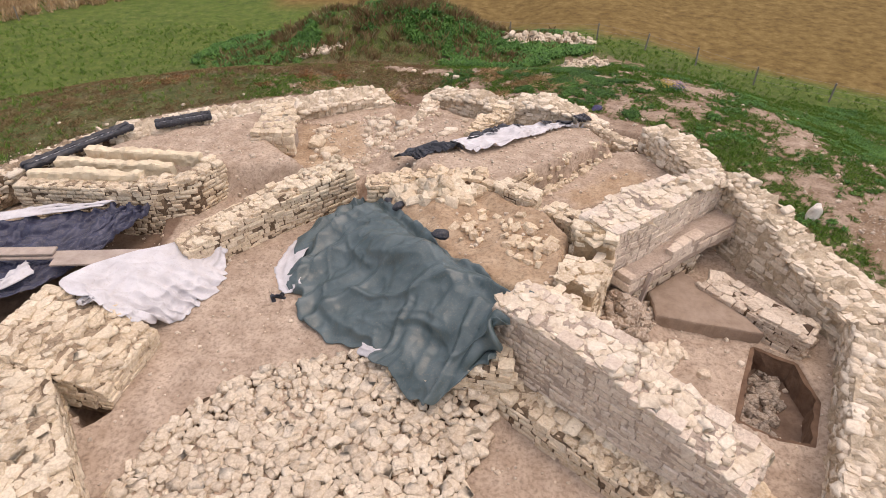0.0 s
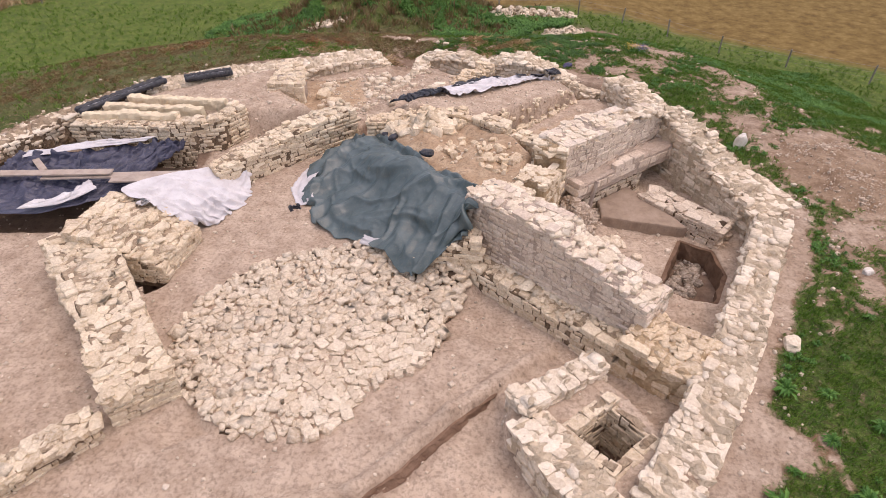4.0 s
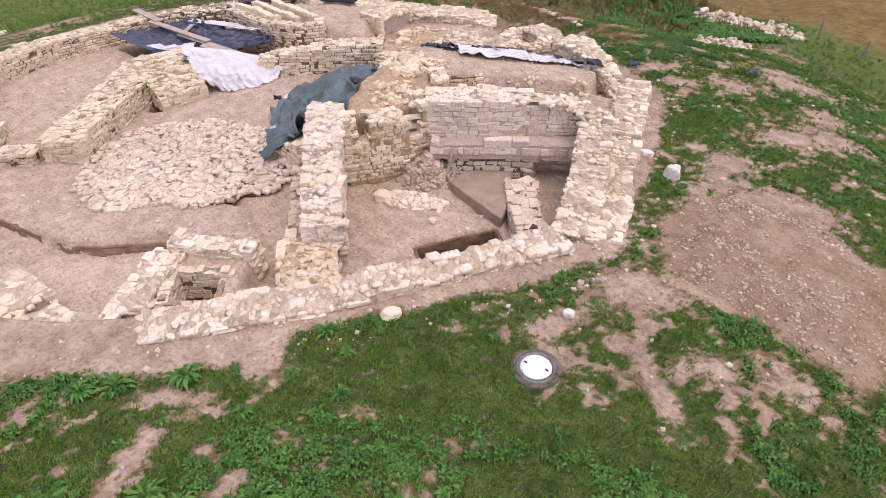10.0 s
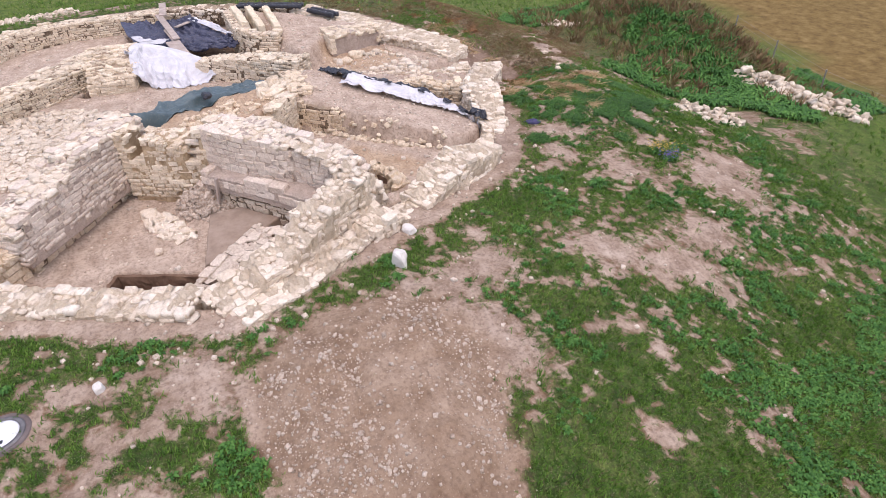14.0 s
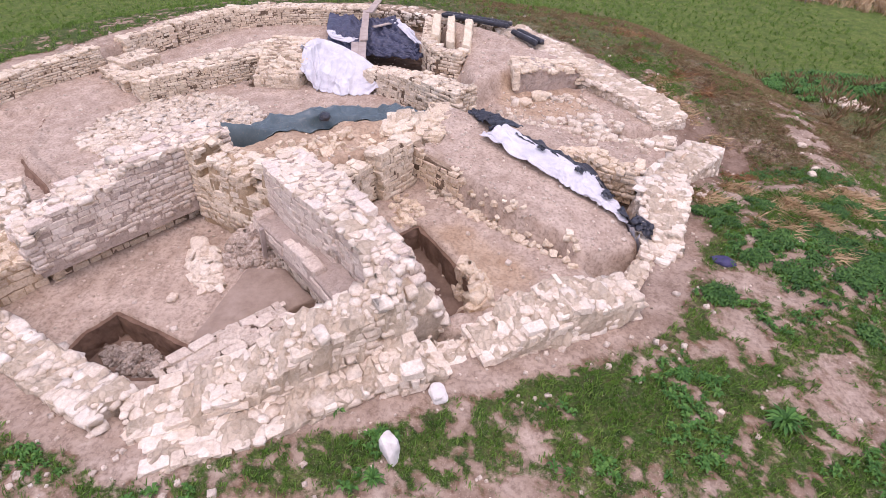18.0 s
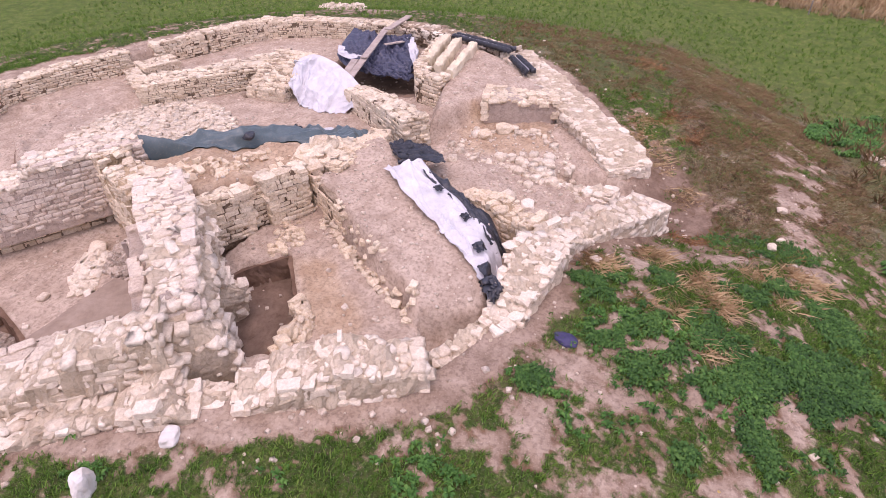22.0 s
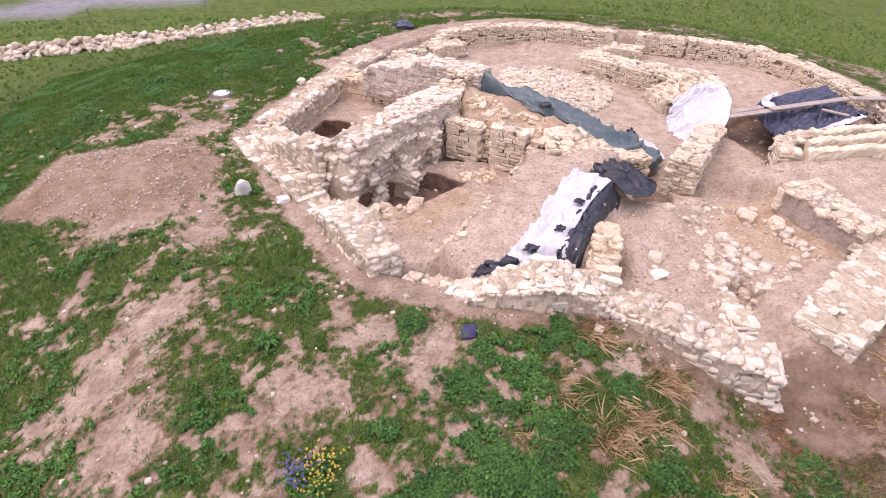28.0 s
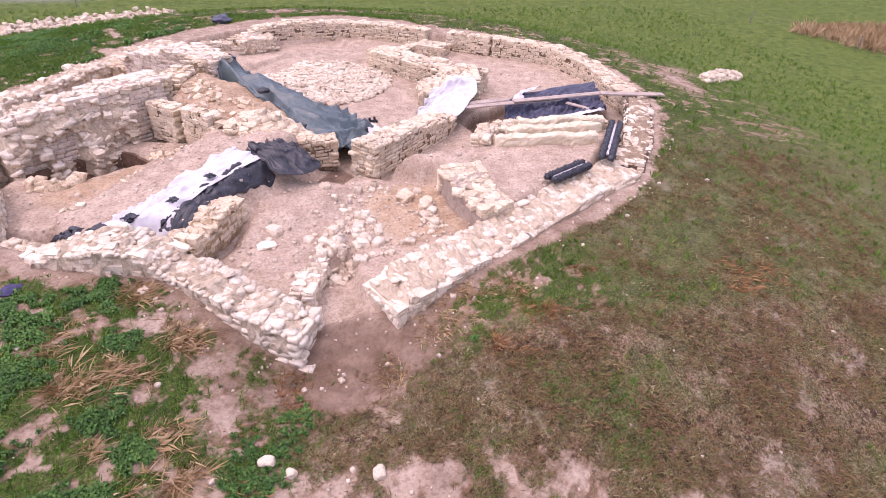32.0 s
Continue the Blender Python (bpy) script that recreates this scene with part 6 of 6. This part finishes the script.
def weed_keep(x, y):
    g, d, p = cover(x, y)
    return np.clip(g * 1.6 - 0.5, 0, 1) * np.clip(rough_noise(x, y, 0.8, 61) * 3.2 - 0.1, 0, 1) * (inside(x, y, SITE) < -1.0) * (1 - d)


TUFTS = [tuft(i, 6, 0.085, 0.012, 0.075, 0.06) for i in range(10)]
LONGS = [tuft(40 + i, 11, 0.26, 0.02, 0.12, 0.13) for i in range(8)]
HERBS = [leafy(i, 9, 0.09, 0.02, 0.07) for i in range(8)]
DOCKS = [leafy(60 + i, 54, 0.34, 0.034, 0.17) for i in range(4)]
scatter("meadow_grass", sample(112000, -8, 20, -5, 27, grass_keep, 1), TUFTS, GRASS, "short green meadow grass growing in patches", "grass", (0.6, 1.3))
scatter("meadow_grass", sample(17000, -34, 30, -18, 40, lambda x, y: grass_keep(x, y) * ((x < -8) | (x > 20) | (y < -5) | (y > 27)), 2), LONGS, GRASS_LUSH, "longer green grass beyond the dig", "grass", (0.4, 0.9))
scatter("weed_cover", sample(52000, 4, 20, -4, 27, weed_keep, 3), HERBS, WEED, "low dark green weeds in clumps", "weeds", (0.6, 1.5))
scatter("dry_grass", sample(50000, -20, 6, 8, 30, lambda x, y: dry_keep(x, y) * np.clip(0.5 + 2.2 * rough_noise(x, y, 0.7, 65), 0.05, 1), 4), TUFTS, DRY, "short withered brown grass", "grass", (0.5, 1.1), 0.6)

scatter("dry_grass", sample(75000, -19, 3, 15, 28, lambda x, y: dry_keep(x, y) * np.clip(0.55 + 2.4 * rough_noise(x, y, 0.9, 63), 0.08, 1), 24), [tuft(20 + i, 8, 0.045, 0.010, 0.11, 0.09) for i in range(8)], DRY, "matted withered grass with brown stalks", "grass", (0.6, 1.3), 0.8)


def blob_keep(spots):
    def keep(x, y):
        m = np.zeros_like(x)
        for cx, cy, ra in spots:
            m = np.maximum(m, smooth01(1.4 - np.hypot(x - cx, y - cy) / ra + 0.5 * rough_noise(x, y, 2.0, 71)))
        return m
    return keep


scatter("nettle_patch", sample(40000, 1, 9, 18, 26, lambda x, y: 0.75 * blob_keep([(4.7, 21.7, 1.0), (2.8, 23.1, 0.55), (5.4, 22.6, 1.2), (6.2, 19.0, 0.3), (3.2, 20.0, 0.55), (4.7, 20.2, 0.4), (4.9, 24.2, 1.0), (6.4, 22.2, 0.8), (5.8, 21.3, 0.7), (6.9, 21.5, 0.4), (2.0, 23.8, 0.3), (2.9, 24.9, 0.6), (2.6, 21.3, 0.3)])(x, y) * np.clip(0.55 + 2.6 * rough_noise(x, y, 1.8, 77), 0, 1), 5), HERBS, NETTLE, "dense dark green nettles and herbs", "weeds", (0.7, 1.6))
scatter("dead_straw", sample(11000, -1, 8, 19.5, 26, lambda x, y: blob_keep([(1.6, 21.25, 0.45), (3.65, 21.2, 0.45), (2.5, 22.05, 0.5), (1.6, 23.5, 0.45), (2.8, 23.8, 0.3), (1.4, 24.4, 0.6), (3.3, 22.3, 0.4), (2.6, 19.9, 0.3), (4.6, 22.1, 0.3), (7.2, 17.9, 0.3)])(x, y) * np.clip(0.5 + 2.0 * rough_noise(x, y, 2.4, 79), 0, 1), 6), [tuft(80 + i, 7, 0.075, 0.008, 0.12, 0.27) for i in range(6)], STRAW, "flattened dead straw stalks", "straw", (0.8, 1.5), 0.5)
for i, (x, y, s) in enumerate([(9.15, 18.9, 1.0), (6.23, 0.57, 1.2), (7.25, 3.0, 0.9), (7.65, 0.8, 0.8), (13.4, 2.7, 1.1), (8.6, 2.2, 0.7), (11.5, 24.9, 0.9), (-4.4, 22.3, 0.45), (9.0, 11.9, 0.6), (10.2, 12.6, 0.6), (5.5, -0.4, 1.2), (5.1, -0.9, 1.1), (7.9, -1.0, 1.1), (8.4, -0.7, 0.8), (9.2, 0.1, 1.1), (9.6, 0.5, 0.8), (7.6, 1.9, 0.6), (8.0, 2.9, 0.6)]):
    v, f = DOCKS[i % 4]
    ob = new("dock_plant", mesh_of("dock_plant", v * s, f, WEED))
    ob.matrix_world = pose(x, y, gz(x, y), 0, 0, i * 40)
    tagged(ob, "broad-leaved green dock plant growing in bare earth", "plant", "dock plants")


def flower_clump(x, y, n, mat, label, seed):
    e = thing_at("flower_clump", x, y, gz(x, y), label, "flowers", "flowers by the dig")
    r = random.Random(seed)
    sv, sf, pv, pf = [], [], [], []
    for _ in range(n):
        px, py, h = r.gauss(0, 0.16), r.gauss(0, 0.16), r.uniform(0.15, 0.35)
        k = len(sv)
        sv += [(px, py, 0), (px + 0.012, py, 0), (px + 0.006, py + 0.006, h)]
        sf.append((k, k + 1, k + 2))
        for q in range(5):
            a = q * 1.2566
            k = len(pv)
            pv += [(px, py, h), (px + 0.022 * math.cos(a), py + 0.022 * math.sin(a), h + 0.02), (px + 0.022 * math.cos(a + 0.9), py + 0.022 * math.sin(a + 0.9), h + 0.015)]
            pf.append((k, k + 1, k + 2))
    tagged(part("stalk_bunch", mesh_of("stalk_bunch", sv, sf, WEED), e), kind="stuff")
    tagged(part("bloom", mesh_of("bloom", pv, pf, mat), e), "small open blossoms", kind="stuff")
    v, f = DOCKS[1]
    part("foliage", mesh_of("foliage", v * 0.8, f, WEED), e)


flower_clump(8.7, 21.9, 90, PETAL_BLUE, "clump of blue-violet flowers on bare earth", 1)
flower_clump(8.25, 21.8, 70, PETAL_YELLOW, "clump of small yellow flowers", 2)
flower_clump(8.35, 22.2, 40, PETAL_YELLOW, "clump of small yellow flowers", 3)


# loose stones
def pile(name, pts_w, n, s, label, cap, mat=RUBBLE, h=0.5):
    """A heap of stones along a line of (x, y, half width)."""
    e = new(name)
    e.location = (0, 0, 0)
    raw = []
    for _ in range(n):
        u = random.random() * (len(pts_w) - 1)
        i = min(int(u), len(pts_w) - 2)
        f = u - i
        x, y, w = (pts_w[i][k] + (pts_w[i + 1][k] - pts_w[i][k]) * f for k in range(3))
        a, r = random.uniform(0, 6.28), w * math.sqrt(random.random())
        raw.append((x + r * math.cos(a), y + r * math.sin(a), h * max(0, 1 - r / w) * random.uniform(0.3, 1.0)))
    raw = np.array(raw)
    zs = terrain(raw[:, 0], raw[:, 1]) + raw[:, 2]
    st = []
    for (x, y, _), zz in zip(raw, zs):
        k = s * random.uniform(0.5, 1.4)
        st.append((Matrix.Translation((x, y, zz)) @ Euler((random.uniform(-.5, .5), random.uniform(-.5, .5), random.uniform(0, 6.28))).to_matrix().to_4x4(), (k, k * random.uniform(.6, .95), k * random.uniform(.45, .8))))
    lay(e, st, "lump", mat, cap, "stone", "rubble_infill")
    return tagged(e, label, "stone heap", "stone heaps round the dig")


pile("stone_heap", [(5.0, 26.4, 0.5), (5.9, 26.6, 0.9), (6.7, 27.0, 0.5)], 260, 0.16, "small heap of pale rubble on the turf", 60, h=0.45)
pile("stone_heap", [(2.7, 32.3, 0.6), (4.5, 33.0, 1.0), (6.8, 34.0, 0.9)], 380, 0.26, "heap of pale rubble beside the mound", 60, h=0.6)
pile("stone_heap", [(6.5, -12.5, 0.8), (11.0, -12.6, 1.2), (15.5, -12.2, 1.3), (20.0, -11.5, 1.2), (25.0, -10.0, 1.0)], 1100, 0.32, "long bank of pale field stones", 80, h=0.7)
pile("stone_heap", [(-21.5, 5.5, 0.3), (-24.5, 2.5, 0.7), (-27.5, 0.5, 0.6)], 320, 0.26, "low heap of pale stones beside a path", 40, h=0.5)
pile("stone_heap", [(-8.5, 29.2, 0.4), (-6.2, 29.8, 0.5)], 90, 0.2, "scatter of stones on the foot of a mound", 20, h=0.2)
pile("stone_heap", [(3.9, 8.9, 0.5), (4.2, 9.2, 0.65), (4.7, 9.8, 0.5)], 260, 0.17, "fallen reddish rubble below a breach in a wall", 90, CLODS, h=0.12)
pile("stone_heap", [(6.5, 6.8, 0.3), (6.9, 7.6, 0.4), (7.3, 8.3, 0.3)], 120, 0.17, "dark earthy rubble in the bottom of a trench", 50, DARK_CLODS, h=0.12)
pile("stone_heap", [(0.5, 11.2, 0.8), (1.6, 10.4, 0.9), (2.2, 9.6, 0.5)], 60, 0.2, "ochre stones bedded in a raised earth mass", 80, STONE_OCHRE, h=0.12)
pile("stone_heap", [(-1.2, 13.2, 0.5), (-0.3, 12.4, 0.6), (0.6, 12.6, 0.6)], 90, 0.32, "large flat limestones bedded in earth", 60, STONE, h=0.15)
pile("stone_heap", [(5.1, 13.95, 0.16), (5.7, 14.3, 0.2), (6.25, 14.2, 0.34)], 90, 0.26, "rubble sticking out of a pit's side", 40, STONE_OCHRE, h=0.3)
pile("stone_heap", [(3.9, 7.85, 0.28), (4.5, 8.1, 0.34), (5.2, 8.45, 0.3)], 170, 0.2, "low outcrop of pale mortared rubble on an earth floor", 60, STONE_PALE, h=0.14)
pile("stone_heap", [(1.7, 13.1, 0.2), (3.2, 14.6, 0.25), (4.9, 16.45, 0.3)], 120, 0.15, "stones eroding out of a platform's earth edge", 80, STONE, h=0.03)
pile("stone_heap", [(2.3, 12.4, 0.3), (2.9, 12.7, 0.4), (3.3, 12.6, 0.3)], 70, 0.13, "small rubble in the corner of a sunken room", 40, STONE_OCHRE, h=0.06)
scatter("dead_straw", sample(3000, -8, 0, 20.6, 24.5, blob_keep([(-3.6, 21.6, 0.5), (-4.6, 21.3, 0.6), (-2.6, 22.4, 0.5), (-5.6, 20.9, 0.5)]), 26), [tuft(90 + i, 6, 0.06, 0.0065, 0.12, 0.22) for i in range(6)], STRAW, "rusty brown dead stalks beside a wall", "straw", (0.7, 1.3), 0.5)
RUST = leaf_material("rusty_stalks", [(0.0, (0.13, 0.06, 0.03)), (0.5, (0.30, 0.15, 0.065)), (1.0, (0.48, 0.29, 0.14))], 0.8)
scatter("rusty_stalks", sample(9000, -14, 1, 19.5, 26, lambda x, y: blob_keep([(-6.3, 21.75, 0.8), (-4.9, 22.75, 0.6), (-11.9, 21.7, 1.0), (-7.4, 21.2, 0.5), (-10.6, 24.0, 0.6), (-0.4, 22.2, 0.45), (-0.4, 23.0, 0.55), (0.0, 23.8, 0.6), (0.2, 24.6, 0.4)])(x, y) * np.clip(0.4 + 2.0 * rough_noise(x, y, 1.6, 83), 0, 1), 31), [tuft(110 + i, 7, 0.07, 0.009, 0.12, 0.16) for i in range(6)], RUST, "rust-brown matted stalks in withered grass", "straw", (0.7, 1.4), 0.6)
scatter("meadow_grass", sample(14000, -17, 1, 19.5, 27, lambda x, y: blob_keep([(-8.0, 20.8, 0.8), (-6.3, 23.8, 0.6), (-9.5, 21.5, 0.7), (-5.2, 24.2, 0.3), (-15.5, 21.0, 1.2), (-12.8, 23.4, 0.6), (-7.2, 25.2, 0.5)])(x, y) * np.clip(0.25 + 2.0 * rough_noise(x, y, 1.3, 85), 0, 1), 32), TUFTS, GRASS, "green tussocks left in a withered lawn", "grass", (0.5, 1.0))
scatter("dark_scrub", sample(3600, -2, 1.5, 21.2, 25.5, lambda x, y: blob_keep([(-0.45, 22.2, 0.35), (-0.4, 23.0, 0.5), (-0.1, 23.8, 0.55), (0.1, 24.6, 0.5)])(x, y) * np.clip(0.5 + 2.0 * rough_noise(x, y, 1.8, 87), 0, 1), 33), HERBS, NETTLE, "dark herbs and brown scrub on an earth bank", "weeds", (0.6, 1.3))
PEB = [(v * 1.0, f) for v, f in LUMPS[:8]]


def peb_keep(x, y):
    g, d, p = cover(x, y)
    s = inside(x, y, SITE)
    base = np.where(s > 0.3, 0.16, np.where(s > -1.6, 0.22, 0.10 * (1 - g)))
    base = base * (1 - 0.75 * smooth01(0.5 + inside(x, y, SPOIL) / 0.5))
    base = np.maximum(base, 0.6 * (inside(x, y, [(-4, 14.8), (0, 17.2), (1.2, 18.6), (-1, 19.8), (-5, 18)]) > 0))
    base = np.maximum(base, 0.35 * (inside(x, y, PLATFORM) > 0))
    return base * (inside(x, y, COURT) < 0)


sp_ = sample(12000, 10, 16.5, 8.5, 13.5, lambda x, y: smooth01(0.3 + inside(x, y, SPOIL) / 0.8) * np.clip(0.55 + 1.6 * rough_noise(x, y, 0.7, 81), 0.12, 1), 10)
sp_[:, 2] = 0.011 + 0.05 * np.random.default_rng(5).random(len(sp_)) ** 4
scatter("spoil_gravel", sp_, [(v * 1.0, f) for v, f in LUMPS[:8]], CLODS, "gravel and clods on a low spoil heap", "gravel", (0.6, 1.5), 0.2)
pp = sample(26000, -14.5, 17, -2, 26, peb_keep, 9)
pp[:, 2] = 0.035 + 0.055 * np.random.default_rng(3).random(len(pp)) ** 3 + (np.random.default_rng(4).random(len(pp)) > 0.985) * 0.05
scatter("loose_pebbles", pp, PEB, PEBBLE, "loose pebbles and chips strewn over bare earth", "pebbles", (0.6, 1.5), 0.2)

fr = sample(4400, -5.5, 2.0, 14.5, 20.5, lambda x, y: 0.8 * smooth01(inside(x, y, [(-4.6, 15.5), (-2.5, 14.9), (0.0, 17.2), (1.2, 18.6), (-1.0, 20.0), (-5.0, 18.3)]) / 0.3) * np.clip(0.5 + 1.5 * rough_noise(x, y, 0.9, 91), 0, 1), 21)
fr[:, 2] = 0.06 + 0.17 * np.random.default_rng(6).random(len(fr)) ** 2.5
scatter("fallen_rubble", fr, PEB, RUBBLE, "angular rubble strewn over an earth floor", "rubble", (0.7, 1.4), 0.3)

# ---------------------------------------------------------------- mound scrub, fences
scatter("mound_scrub", sample(9000, -14, 6, 28, 39, lambda x, y: np.exp(-(((x + 4) / 6.5) ** 2 + ((y - 33.0) / 3.0) ** 2)) * np.clip(0.7 + 2.2 * rough_noise(x, y, 0.5, 15), 0, 1), 12), LONGS, DRY, "withered scrub covering a spoil mound", "scrub", (1.0, 2.0), 0.5)
scatter("mound_herbs", sample(30000, -16, 7, 27, 40, lambda x, y: (np.exp(-(((x + 4) / 8.5) ** 2 + ((y - 33.5) / 5.0) ** 2)) > 0.15) * np.clip(rough_noise(x, y, 0.5, 14) * 3.0 + 0.3, 0, 1), 13), HERBS, WEED, "dark green herbs on a spoil mound", "weeds", (1.4, 3.4))


def fence(name, posts, label, h=1.0):
    e = thing_at(name, posts[0][0], posts[0][1], gz(*posts[0]), label, "fence")
    o = Vector((posts[0][0], posts[0][1], gz(*posts[0])))
    tops = []
    me = box_mesh("post", 0.075, 0.075, h + 0.3, WOOD_GREY, 0.015)
    for i, (x, y) in enumerate(posts):
        z = gz(x, y)
        ob = part("post", me, e)
        ob.matrix_local = Matrix.Translation(Vector((x, y, z + h / 2 - 0.15)) - o) @ Euler((random.uniform(-.06, .06), random.uniform(-.06, .06), i)).to_matrix().to_4x4()
        tops.append(Vector((x, y, z)) - o)
    for zz in (0.3, 0.6, 0.9):
        for a, b in zip(tops, tops[1:]):
            bm = bmesh.new()
            d = (b - a)
            side = d.cross(Vector((0, 0, 1))).normalized() * 0.006
            p, q = a + Vector((0, 0, zz)), b + Vector((0, 0, zz))
            up = Vector((0, 0, 0.006))
            c = [bm.verts.new(k) for k in (p - side, p + side, q + side, q - side, p + up, q + up)]
            bm.faces.new(c[:4])
            bm.faces.new((c[0], c[4], c[5], c[3]))
            bm.faces.new((c[1], c[2], c[5], c[4]))
            part("wire", bm_mesh("wire", bm, WIRE), e)


fence("wire_fence", [(-6.0, 42.0), (-1.5, 40.0), (3.0, 37.8), (8.0, 35.1), (10.5, 33.4), (12.9, 31.8), (15.4, 29.8), (18.5, 28.0), (22.0, 26.0), (26.0, 23.5), (30.0, 21.0)], "wire fence on grey wooden posts along a ploughed field")
fence("wire_fence", [(40.0, -12.0), (33.0, -14.0), (27.0, -15.5), (21.0, -17.0), (14.0, -19.5), (7.0, -22.0), (-1.0, -25.0)], "wire fence on grey wooden posts beside a road")
fence("wire_fence", [(-26.0, 46.0), (-31.0, 40.0), (-35.5, 34.0), (-39.0, 27.0), (-41.0, 20.0), (-42.0, 12.0), (-42.0, 4.0), (-41.0, -4.0), (-38.0, -12.0)], "wire fence on grey wooden posts in long grass")
scatter("tall_grass", sample(20000, -56, -10, -10, 60, lambda x, y: smooth01((np.hypot(x - 3, y - 9) - 46.0) / 1.5) * (np.hypot(x - 3, y - 9) < 58), 17), LONGS, STRAW, "tall pale seeding grass beyond a fence", "grass", (1.6, 3.2))
